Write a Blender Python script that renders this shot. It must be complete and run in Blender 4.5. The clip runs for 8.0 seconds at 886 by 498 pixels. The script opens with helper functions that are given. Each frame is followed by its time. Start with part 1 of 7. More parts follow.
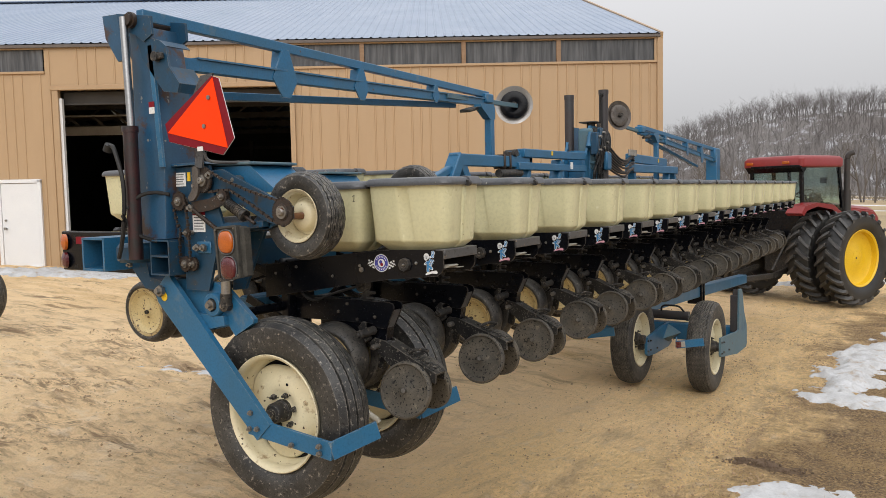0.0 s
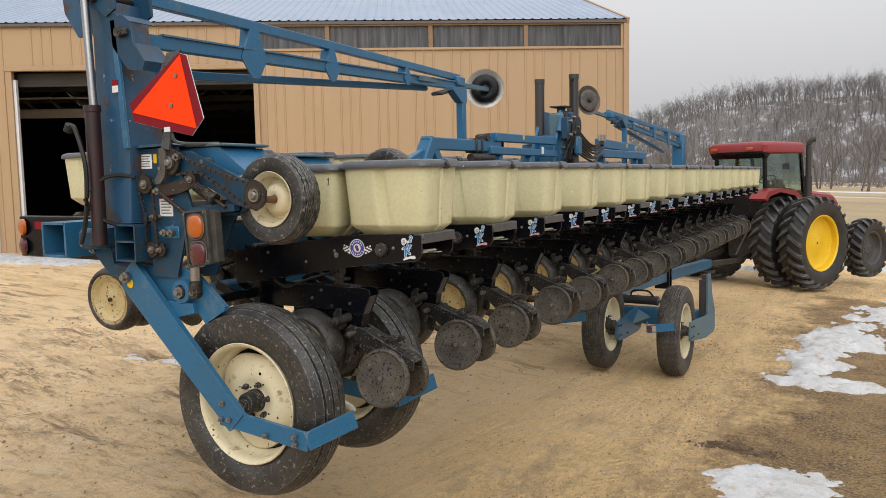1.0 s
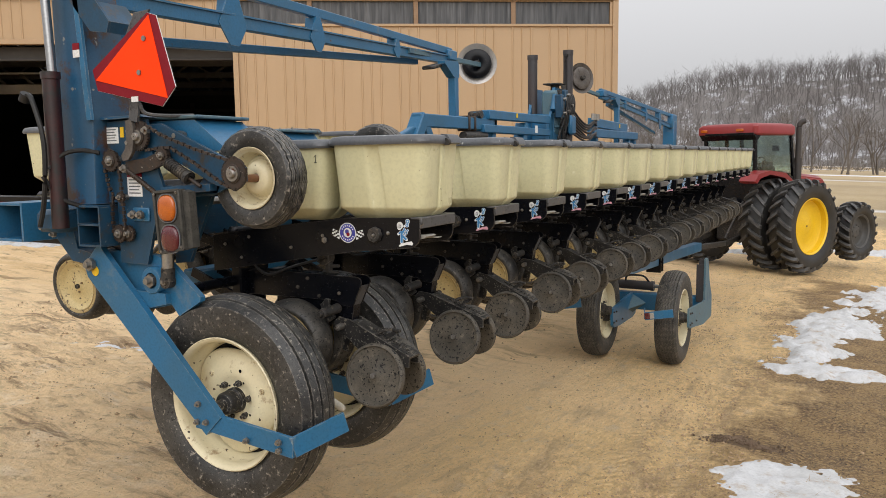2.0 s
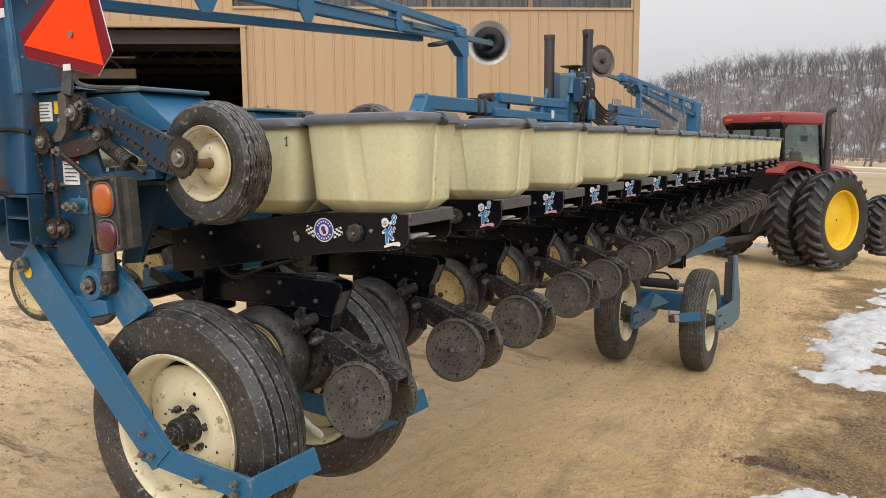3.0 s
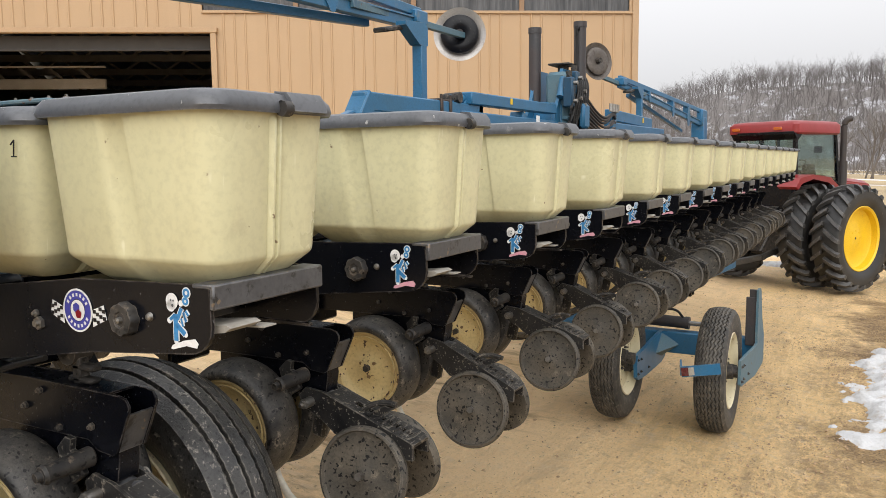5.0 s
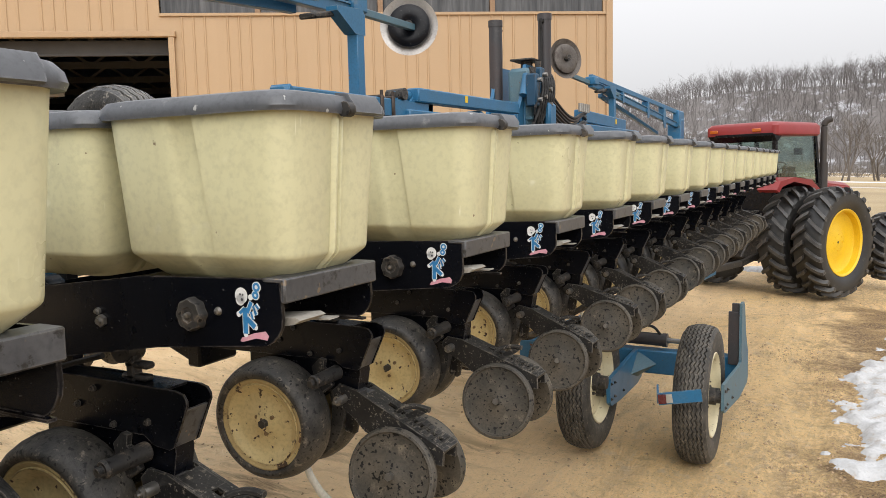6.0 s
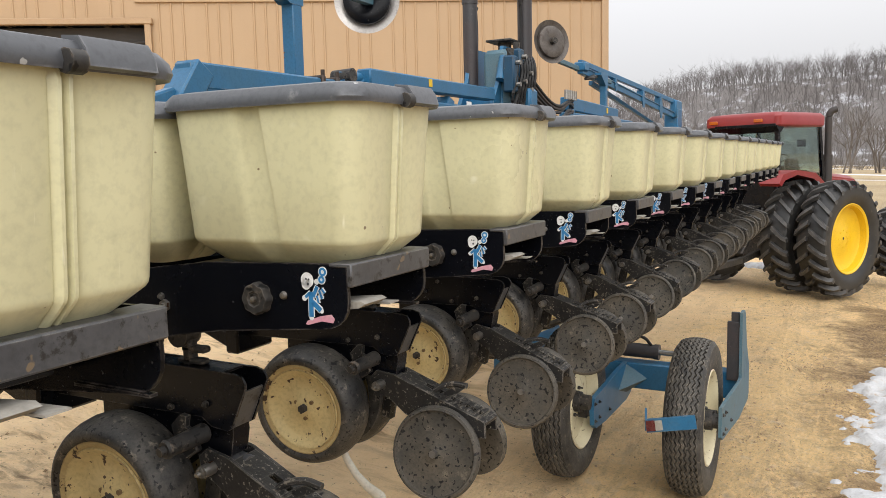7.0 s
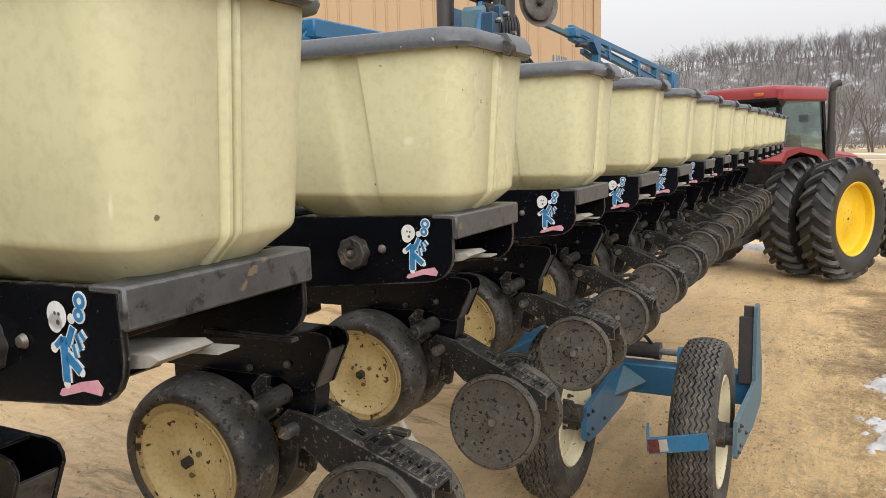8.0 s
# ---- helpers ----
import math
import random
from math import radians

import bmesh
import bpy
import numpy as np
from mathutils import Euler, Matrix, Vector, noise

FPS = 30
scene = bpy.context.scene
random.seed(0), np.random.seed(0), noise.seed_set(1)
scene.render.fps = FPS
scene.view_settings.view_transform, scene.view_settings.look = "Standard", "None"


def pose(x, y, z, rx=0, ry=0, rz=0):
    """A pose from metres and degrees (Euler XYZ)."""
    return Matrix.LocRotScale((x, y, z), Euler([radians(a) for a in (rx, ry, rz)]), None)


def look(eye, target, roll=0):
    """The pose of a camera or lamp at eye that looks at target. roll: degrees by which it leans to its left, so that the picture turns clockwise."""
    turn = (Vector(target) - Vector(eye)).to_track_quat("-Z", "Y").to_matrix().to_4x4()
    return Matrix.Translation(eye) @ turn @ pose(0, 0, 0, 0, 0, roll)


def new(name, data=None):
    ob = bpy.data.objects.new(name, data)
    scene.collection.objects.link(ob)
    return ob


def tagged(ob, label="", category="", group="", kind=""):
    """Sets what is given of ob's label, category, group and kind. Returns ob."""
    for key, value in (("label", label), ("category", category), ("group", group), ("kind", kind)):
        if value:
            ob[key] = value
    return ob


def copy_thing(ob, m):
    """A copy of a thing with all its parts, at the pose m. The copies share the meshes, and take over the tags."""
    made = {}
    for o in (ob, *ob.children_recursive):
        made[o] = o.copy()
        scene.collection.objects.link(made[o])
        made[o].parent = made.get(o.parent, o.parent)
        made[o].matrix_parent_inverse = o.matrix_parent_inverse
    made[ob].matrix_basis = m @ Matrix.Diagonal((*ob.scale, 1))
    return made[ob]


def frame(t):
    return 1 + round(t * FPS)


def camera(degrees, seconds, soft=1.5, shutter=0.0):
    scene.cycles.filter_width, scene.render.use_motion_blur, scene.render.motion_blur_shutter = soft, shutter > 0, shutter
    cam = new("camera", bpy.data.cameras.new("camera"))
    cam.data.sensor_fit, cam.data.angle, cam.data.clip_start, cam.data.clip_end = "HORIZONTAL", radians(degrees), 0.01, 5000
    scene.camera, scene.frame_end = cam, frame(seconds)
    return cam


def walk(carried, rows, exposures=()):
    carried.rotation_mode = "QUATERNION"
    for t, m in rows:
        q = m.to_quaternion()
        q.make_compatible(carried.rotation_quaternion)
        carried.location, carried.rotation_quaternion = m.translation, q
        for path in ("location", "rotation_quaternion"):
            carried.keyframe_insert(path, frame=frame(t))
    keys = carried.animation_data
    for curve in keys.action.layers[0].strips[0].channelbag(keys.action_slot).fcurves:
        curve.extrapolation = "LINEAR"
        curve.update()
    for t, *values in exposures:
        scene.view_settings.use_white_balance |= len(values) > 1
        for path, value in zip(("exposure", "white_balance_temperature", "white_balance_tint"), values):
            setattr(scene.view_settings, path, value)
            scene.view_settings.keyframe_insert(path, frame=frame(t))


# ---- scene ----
cam = camera(59.4, 8.0, 0.55)
PATH = [
    (0, (0.305, 0.175, 2.079), (-0.744, 1.871, 1.935), -1.2),
    (0.5, (0.298, 0.186, 2.072), (-0.722, 1.9, 1.92), -1.2),
    (1, (0.203, 0.22, 2.067), (-0.767, 1.96, 1.885), -1.1),
    (1.5, (0.035, 0.301, 2.055), (-0.895, 2.059, 1.845), -0.9),
    (2.8, (-0.152, 0.911, 2.054), (-1.095, 2.656, 1.797), -0.3),
    (3, (-0.233, 1.025, 2.032), (-1.193, 2.76, 1.774), -0.4),
    (3.5, (-0.373, 1.328, 2.035), (-1.363, 3.046, 1.774), -0.3),
    (4, (-0.406, 1.664, 2.03), (-1.406, 3.378, 1.778), -0.4),
    (4.5, (-0.528, 1.977, 2.013), (-1.516, 3.699, 1.773), -0.6),
    (5, (-0.605, 2.305, 2.025), (-1.566, 4.045, 1.801), -0.6),
    (5.2, (-0.608, 2.436, 2.013), (-1.552, 4.186, 1.795), -0.6),
    (6.3, (-0.739, 3.134, 2.004), (-1.657, 4.898, 1.797), -1.3),
    (6.5, (-0.752, 3.269, 1.999), (-1.671, 5.033, 1.788), -1.1),
    (7, (-0.778, 3.599, 2.003), (-1.699, 5.36, 1.778), -1.3),
    (7.5, (-0.906, 3.924, 1.964), (-1.822, 5.686, 1.719), -1.6),
    (8, (-0.98, 4.281, 1.947), (-1.882, 6.045, 1.675), -1.6),
]
EXPOSURES = [(0.0, 0.0), (1.5, 0.02), (3.0, 0.14), (4.0, 0.29), (5.0, 0.40), (6.5, 0.38), (8.0, 0.40)]
walk(cam, [(t, look(eye, target, roll)) for t, eye, target, roll in PATH], EXPOSURES)


# ---- light ----
world = bpy.data.worlds.new("overcast")
scene.world = world
world.use_nodes = True
wn, wl = world.node_tree.nodes, world.node_tree.links
sky = wn.new("ShaderNodeTexSky")
sky.sky_type = "NISHITA"
sky.sun_disc = False
sky.sun_elevation, sky.sun_rotation = radians(34), radians(149)
sky.air_density, sky.dust_density, sky.ozone_density = 1.0, 4.0, 1.0
grey = wn.new("ShaderNodeHueSaturation")
grey.inputs["Saturation"].default_value = 0.16
wl.new(sky.outputs[0], grey.inputs["Color"])
cloud = wn.new("ShaderNodeMix")
cloud.data_type = "RGBA"
cloud.inputs[0].default_value = 0.85
cloud.inputs[7].default_value = (5.7, 5.68, 5.82, 1)
wl.new(grey.outputs[0], cloud.inputs[6])
# an overcast sky is about three times as bright overhead as at the horizon
where = wn.new("ShaderNodeTexCoord")
high = wn.new("ShaderNodeSeparateXYZ")
wl.new(where.outputs["Generated"], high.inputs[0])
grow = wn.new("ShaderNodeMapRange")
for key, v in (("From Min", 0.0), ("From Max", 1.0), ("To Min", 0.88), ("To Max", 3.1)):
    grow.inputs[key].default_value = v
wl.new(high.outputs[2], grow.inputs["Value"])
dome = wn.new("ShaderNodeVectorMath")
dome.operation = "SCALE"
wl.new(cloud.outputs[2], dome.inputs[0])
wl.new(grow.outputs[0], dome.inputs["Scale"])
wl.new(dome.outputs[0], wn["Background"].inputs[0])
wn["Background"].inputs[1].default_value = 0.102
sun = new("sun", bpy.data.lights.new("sun", "SUN"))
sun.data.energy, sun.data.angle, sun.data.color = 1.05, radians(60), (1.0, 0.965, 0.92)
sun.matrix_world = look((6, -8, 8), (0, 2, 0))


# ---- materials ----
def surf(name, base, second=None, amount=0.5, scale=6.0, rough=0.6, metal=0.0, fine=90.0, bump=0.15, depth=0.002,
         stain=None, stain_scale=4.0, stain_at=0.6, stain_soft=0.1, spot=None, spot_scale=30.0, spot_at=0.7, stretch=(1, 1, 1), per_object=0.0, coat=0.0, spec=0.5, scratch=None, grainy=1.0, edge=None, edge_r=0.006):
    m = bpy.data.materials.new(name)
    m.use_nodes = True
    n, l = m.node_tree.nodes, m.node_tree.links
    bsdf = n["Principled BSDF"]
    bsdf.inputs["Metallic"].default_value = metal
    bsdf.inputs["Coat Weight"].default_value = coat
    bsdf.inputs["Specular IOR Level"].default_value = spec
    co, info = n.new("ShaderNodeTexCoord"), n.new("ShaderNodeObjectInfo")
    off = n.new("ShaderNodeVectorMath")
    off.operation = "MULTIPLY_ADD"
    off.inputs[1].default_value = stretch
    rnd = n.new("ShaderNodeMath")
    rnd.operation = "MULTIPLY"
    rnd.inputs[1].default_value = 61.7
    l.new(info.outputs["Random"], rnd.inputs[0])
    l.new(co.outputs["Object"], off.inputs[0])
    l.new(rnd.outputs[0], off.inputs[2])

    def tex(s, detail=5.0, r=0.6):
        t = n.new("ShaderNodeTexNoise")
        t.inputs["Scale"].default_value, t.inputs["Detail"].default_value, t.inputs["Roughness"].default_value = s, detail, r
        l.new(off.outputs[0], t.inputs["Vector"])
        return t.outputs["Fac"]

    def ramp(fac, lo, hi):
        r = n.new("ShaderNodeMapRange")
        r.inputs["From Min"].default_value, r.inputs["From Max"].default_value = lo, hi
        l.new(fac, r.inputs["Value"])
        return r.outputs[0]

    def mix(fac, a, b):
        x = n.new("ShaderNodeMix")
        x.data_type = "RGBA"
        if isinstance(fac, float):
            x.inputs[0].default_value = fac
        else:
            l.new(fac, x.inputs[0])
        for i, v in ((6, a), (7, b)):
            if isinstance(v, tuple):
                x.inputs[i].default_value = (*v, 1)
            else:
                l.new(v, x.inputs[i])
        return x.outputs[2]

    broad, grain = tex(scale), tex(fine, 3.0)
    second = second or tuple(c * 0.7 for c in base)
    k = n.new("ShaderNodeMath")
    k.operation = "MULTIPLY"
    k.inputs[1].default_value = amount
    l.new(ramp(broad, 0.35, 0.68), k.inputs[0])
    colour = mix(k.outputs[0], base, second)
    colour = mix(ramp(grain, 0.45, 0.95 / grainy), colour, tuple(c * 0.6 for c in base))
    if per_object:
        colour = mix(ramp(info.outputs["Random"], 0.0, 1.0 / per_object), colour, second)
    if stain:
        colour = mix(ramp(tex(stain_scale, 8.0, 0.7), stain_at, stain_at + stain_soft), colour, stain)
    if spot:
        colour = mix(ramp(tex(spot_scale, 2.0, 0.5), spot_at, spot_at + 0.03), colour, spot)
    if scratch:
        for turn_, seed_ in ((0.6, 0.0), (-0.5, 3.0), (1.2, 7.0)):
            w = n.new("ShaderNodeMapping")
            w.inputs["Rotation"].default_value = (turn_, turn_, turn_ * 0.7)
            w.inputs["Location"].default_value = (seed_, seed_, 0)
            w.inputs["Scale"].default_value = (14.0, 170.0, 14.0)
            l.new(off.outputs[0], w.inputs["Vector"])
            t = n.new("ShaderNodeTexNoise")
            t.inputs["Scale"].default_value, t.inputs["Detail"].default_value = 1.0, 1.0
            l.new(w.outputs[0], t.inputs["Vector"])
            k2 = n.new("ShaderNodeMath")
            k2.operation = "MULTIPLY"
            l.new(ramp(t.outputs["Fac"], 0.71, 0.80), k2.inputs[0])
            l.new(ramp(tex(5.0 + seed_, 3.0), 0.5, 0.75), k2.inputs[1])
            colour = mix(k2.outputs[0], colour, scratch)
    if edge:
        round_ = n.new("ShaderNodeBevel")
        round_.samples = 4
        round_.inputs["Radius"].default_value = edge_r
        flat = n.new("ShaderNodeNewGeometry")
        dot = n.new("ShaderNodeVectorMath")
        dot.operation = "DOT_PRODUCT"
        l.new(round_.outputs[0], dot.inputs[0])
        l.new(flat.outputs["Normal"], dot.inputs[1])
        k3 = n.new("ShaderNodeMath")
        k3.operation = "MULTIPLY"
        l.new(ramp(dot.outputs["Value"], 0.985, 0.86), k3.inputs[0])
        l.new(ramp(tex(24.0, 5.0, 0.7), 0.4, 0.62), k3.inputs[1])
        colour = mix(k3.outputs[0], colour, edge)
    l.new(colour, bsdf.inputs["Base Color"])
    rr = n.new("ShaderNodeMapRange")
    rr.inputs["To Min"].default_value, rr.inputs["To Max"].default_value = max(0.04, rough - 0.12), min(1.0, rough + 0.15)
    l.new(broad, rr.inputs["Value"])
    l.new(rr.outputs[0], bsdf.inputs["Roughness"])
    b = n.new("ShaderNodeBump")
    b.inputs["Strength"].default_value, b.inputs["Distance"].default_value = bump, depth
    l.new(grain, b.inputs["Height"])
    l.new(b.outputs[0], bsdf.inputs["Normal"])
    return m


RUST, MUD = (0.11, 0.045, 0.02), (0.16, 0.11, 0.07)
M_BLUE = surf("blue_paint", (0.017, 0.124, 0.256), (0.032, 0.112, 0.192), 0.8, 4, 0.38, spec=0.4, stain=(0.13, 0.16, 0.17), stain_scale=6, stain_at=0.6, stain_soft=0.2, spot=RUST, spot_scale=22, spot_at=0.74, edge=(0.22, 0.26, 0.27))
M_BLUE_DIRTY = surf("grimy_blue_paint", (0.009, 0.060, 0.125), (0.016, 0.038, 0.058), 0.9, 6, 0.45, spec=0.35, stain=(0.045, 0.038, 0.032), stain_scale=9, stain_at=0.55, stain_soft=0.1, spot=(0.16, 0.16, 0.15), spot_scale=34, spot_at=0.71, edge=(0.14, 0.14, 0.135))
M_BLUE_WORN = surf("blue_paint_rusty", (0.011, 0.072, 0.155), (0.018, 0.052, 0.088), 0.8, 4, 0.42, stain=(0.052, 0.023, 0.013), stain_scale=3.4, stain_at=0.535, stain_soft=0.06, spot=(0.2, 0.2, 0.19), spot_scale=25, spot_at=0.71, edge=(0.16, 0.16, 0.15))
M_BLACK = surf("black_paint", (0.0020, 0.0026, 0.0048), (0.0062, 0.0068, 0.009), 0.5, 5, 0.25, spec=0.2, spot=(0.085, 0.083, 0.08), spot_scale=125, spot_at=0.70, stain=(0.024, 0.023, 0.023), stain_scale=10, stain_at=0.64, stain_soft=0.10, per_object=0.4, edge=(0.12, 0.105, 0.095), edge_r=0.005)
M_BLACK_DUSTY = surf("dusty_black_steel", (0.024, 0.0235, 0.0235), (0.065, 0.058, 0.05), 0.8, 12, 0.52, spec=0.3, stain=(0.14, 0.112, 0.085), stain_scale=27, stain_at=0.56, stain_soft=0.1, spot=(0.006, 0.006, 0.006), spot_scale=60, spot_at=0.61, edge=(0.17, 0.145, 0.118), edge_r=0.004)
M_GREYLIP = surf("worn_grey_steel", (0.045, 0.047, 0.053), (0.09, 0.09, 0.093), 0.8, 8, 0.4, stain=(0.014, 0.0135, 0.0135), stain_scale=30, stain_at=0.55, stain_soft=0.06, spot=(0.15, 0.11, 0.07), spot_scale=36, spot_at=0.67, edge=(0.22, 0.20, 0.175), edge_r=0.005)
M_CARCASS = surf("dark_tractor_rubber", (0.010, 0.010, 0.0105), (0.03, 0.029, 0.027), 0.9, 4, 0.5, fine=90, bump=0.4, stain=(0.07, 0.062, 0.052), stain_scale=9, stain_at=0.6, stain_soft=0.15)
M_LUG = surf("dusty_tractor_lugs", (0.030, 0.030, 0.031), (0.075, 0.071, 0.065), 0.9, 7, 0.5, fine=90, bump=0.4, edge=(0.17, 0.16, 0.145), edge_r=0.012)
M_HOPPER = surf("cream_polyethylene", (0.63, 0.60, 0.38), (0.56, 0.525, 0.32), 0.5, 2.6, 0.3, fine=60, bump=0.06, stain=(0.47, 0.425, 0.27), stain_scale=9, stain_at=0.63, stain_soft=0.22, spot=(0.20, 0.15, 0.09), spot_scale=42, spot_at=0.75, per_object=0.3, scratch=(0.78, 0.755, 0.59), grainy=0.8)
M_LID = surf("grey_plastic_lid", (0.075, 0.079, 0.087), (0.105, 0.11, 0.12), 0.6, 7, 0.4, stain=(0.2, 0.2, 0.205), stain_scale=13, stain_at=0.64, stain_soft=0.12, spot=(0.36, 0.36, 0.35), spot_scale=45, spot_at=0.72, edge=(0.22, 0.225, 0.235), edge_r=0.006)
M_CREAM = surf("cream_wheel_paint", (0.62, 0.50, 0.25), (0.56, 0.43, 0.20), 0.5, 7, 0.45, stain=(0.05, 0.03, 0.018), stain_scale=20, stain_at=0.635, stain_soft=0.02, spot=(0.06, 0.032, 0.018), spot_scale=46, spot_at=0.65, edge=(0.06, 0.035, 0.022), edge_r=0.008)
M_RIMW = surf("ivory_rim_paint", (0.70, 0.63, 0.43), (0.62, 0.54, 0.35), 0.6, 6, 0.5, stain=(0.30, 0.20, 0.11), stain_scale=11, stain_at=0.60, stain_soft=0.10, spot=(0.07, 0.045, 0.028), spot_scale=38, spot_at=0.69, edge=(0.22, 0.14, 0.075), edge_r=0.009, grainy=0.55)
M_RUBBER = surf("black_rubber", (0.013, 0.0132, 0.0138), (0.06, 0.0575, 0.053), 0.95, 6, 0.42, spec=0.6, fine=130, bump=1.0, stain=(0.27, 0.245, 0.205), stain_scale=48, stain_at=0.57, stain_soft=0.10, spot=(0.004, 0.004, 0.004), spot_scale=75, spot_at=0.615, edge=(0.26, 0.235, 0.20), edge_r=0.008)
M_RUBBER_DUSTY = surf("dusty_rubber", (0.016, 0.0162, 0.017), (0.095, 0.086, 0.073), 0.95, 9, 0.48, spec=0.45, fine=140, bump=0.7, stain=(0.22, 0.19, 0.15), stain_scale=34, stain_at=0.57, stain_soft=0.12, spot=(0.004, 0.004, 0.004), spot_scale=70, spot_at=0.615, edge=(0.17, 0.15, 0.125), edge_r=0.006)
M_ARM = surf("gritty_black_steel", (0.010, 0.0103, 0.0115), (0.036, 0.0335, 0.031), 0.8, 10, 0.4, spec=0.36, fine=120, bump=0.5, stain=(0.16, 0.138, 0.11), stain_scale=42, stain_at=0.585, stain_soft=0.05, spot=(0.20, 0.182, 0.155), spot_scale=110, spot_at=0.65, edge=(0.22, 0.20, 0.17), edge_r=0.005)
M_TREAD = surf("worn_dusty_tread", (0.024, 0.0235, 0.023), (0.105, 0.095, 0.08), 0.95, 6, 0.6, spec=0.35, fine=140, bump=0.6, stain=(0.25, 0.215, 0.165), stain_scale=34, stain_at=0.565, stain_soft=0.14, spot=(0.005, 0.005, 0.005), spot_scale=60, spot_at=0.63, edge=(0.24, 0.21, 0.17), edge_r=0.006)
M_CREAM_RUST = surf("rust_eaten_cream_paint", (0.55, 0.43, 0.21), (0.38, 0.27, 0.12), 0.8, 9, 0.55, stain=(0.045, 0.025, 0.015), stain_scale=12, stain_at=0.57, stain_soft=0.03, spot=(0.10, 0.05, 0.025), spot_scale=30, spot_at=0.66)
M_CLOSE = surf("muddy_cast_disc", (0.050, 0.046, 0.039), (0.115, 0.098, 0.074), 0.9, 7, 0.6, fine=110, bump=0.8, stain=(0.21, 0.178, 0.13), stain_scale=18, stain_at=0.57, stain_soft=0.14, spot=(0.004, 0.004, 0.004), spot_scale=72, spot_at=0.60, spec=0.4, edge=(0.16, 0.14, 0.115), edge_r=0.006)
M_LAMPBOX = surf("dusty_lamp_housing", (0.045, 0.044, 0.04), (0.085, 0.08, 0.07), 0.8, 14, 0.75, spec=0.2, stain=(0.02, 0.02, 0.018), stain_scale=12)
M_STEEL = surf("bare_steel", (0.32, 0.31, 0.29), (0.2, 0.17, 0.14), 0.7, 15, 0.4, metal=0.85, spot=RUST, spot_scale=40, spot_at=0.66)
M_RIVET = surf("rusty_rivet", (0.16, 0.10, 0.05), (0.25, 0.17, 0.08), 0.7, 20, 0.6)
M_CHROME = surf("hydraulic_rod", (0.40, 0.405, 0.41), (0.3, 0.3, 0.3), 0.5, 6, 0.3, metal=1.0, bump=0.02)
M_CYLRED = surf("worn_red_cylinder_paint", (0.009, 0.008, 0.009), (0.075, 0.007, 0.007), 0.6, 2.6, 0.42, stain=(0.012, 0.011, 0.011), stain_scale=6, stain_at=0.5, stain_soft=0.06)
M_BLUE_PALE = surf("weathered_pale_blue_paint", (0.055, 0.13, 0.175), (0.10, 0.15, 0.165), 0.9, 6, 0.55, stain=(0.03, 0.085, 0.14), stain_scale=5, stain_at=0.55, stain_soft=0.1, spot=RUST, spot_scale=25, spot_at=0.7, edge=(0.22, 0.24, 0.24))
M_LOFT = surf("pale_boards", (0.62, 0.58, 0.52), (0.45, 0.41, 0.36), 0.7, 2, 0.7)
M_BRIGHT = surf("bright_worn_steel", (0.50, 0.475, 0.45), (0.34, 0.31, 0.285), 0.6, 9, 0.35, metal=0.6, stain=(0.2, 0.15, 0.11), stain_scale=14, stain_at=0.62, stain_soft=0.1)
M_DULLDISC = surf("dull_brown_steel", (0.085, 0.073, 0.064), (0.15, 0.132, 0.118), 0.8, 9, 0.5, metal=0.3, stain=(0.05, 0.035, 0.027), stain_scale=11, stain_at=0.55, stain_soft=0.1)
M_CHAIN = surf("rusty_chain", (0.034, 0.029, 0.026), (0.07, 0.042, 0.027), 0.8, 40, 0.5, metal=0.4, spot=(0.2, 0.18, 0.155), spot_scale=60, spot_at=0.68)
M_HOSE = surf("black_hose", (0.009, 0.009, 0.0095), (0.025, 0.023, 0.021), 0.6, 12, 0.5, spec=0.35)
M_DARKCYL = surf("dark_cylinder_paint", (0.032, 0.032, 0.035), (0.06, 0.035, 0.03), 0.5, 6, 0.5, stain=(0.10, 0.09, 0.085), stain_scale=10, stain_at=0.62)
M_TAN = surf("tan_ribbed_steel", (0.415, 0.282, 0.160), (0.385, 0.26, 0.147), 0.4, 0.5, 0.5, fine=160, bump=0.02, grainy=0.6, stain=(0.365, 0.25, 0.142), stain_scale=0.8, stain_at=0.6, stain_soft=0.25)
M_TANTRIM = surf("tan_trim", (0.41, 0.275, 0.155), None, 0.3, 2, 0.45, bump=0.03)
M_ROOF = surf("galvanised_roof", (0.25, 0.31, 0.41), (0.22, 0.28, 0.375), 0.5, 0.5, 0.4, metal=0.2, bump=0.05)
M_WHITE = surf("white_paint", (0.74, 0.75, 0.76), (0.68, 0.69, 0.71), 0.5, 3, 0.45, bump=0.04)
M_WOOD = surf("brown_wood", (0.27, 0.17, 0.1), (0.2, 0.12, 0.07), 0.7, 4, 0.7, stretch=(1, 1, 6))
M_SMOKE = surf("grimy_corrugated_plastic", (0.022, 0.024, 0.028), (0.12, 0.123, 0.13), 0.95, 9, 0.45, fine=25, stretch=(1, 1, 0.06))
# the shed's inside: colours set darker, to deepen the shade indoors
M_INSIDE = surf("shade_darkened_interior_steel", (0.055, 0.05, 0.046), (0.035, 0.033, 0.031), 0.6, 1.5, 0.8)
M_BEAM = surf("shade_darkened_interior_timber", (0.13, 0.115, 0.10), (0.09, 0.078, 0.066), 0.6, 3, 0.8)
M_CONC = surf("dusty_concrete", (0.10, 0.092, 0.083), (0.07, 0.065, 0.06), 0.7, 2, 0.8)
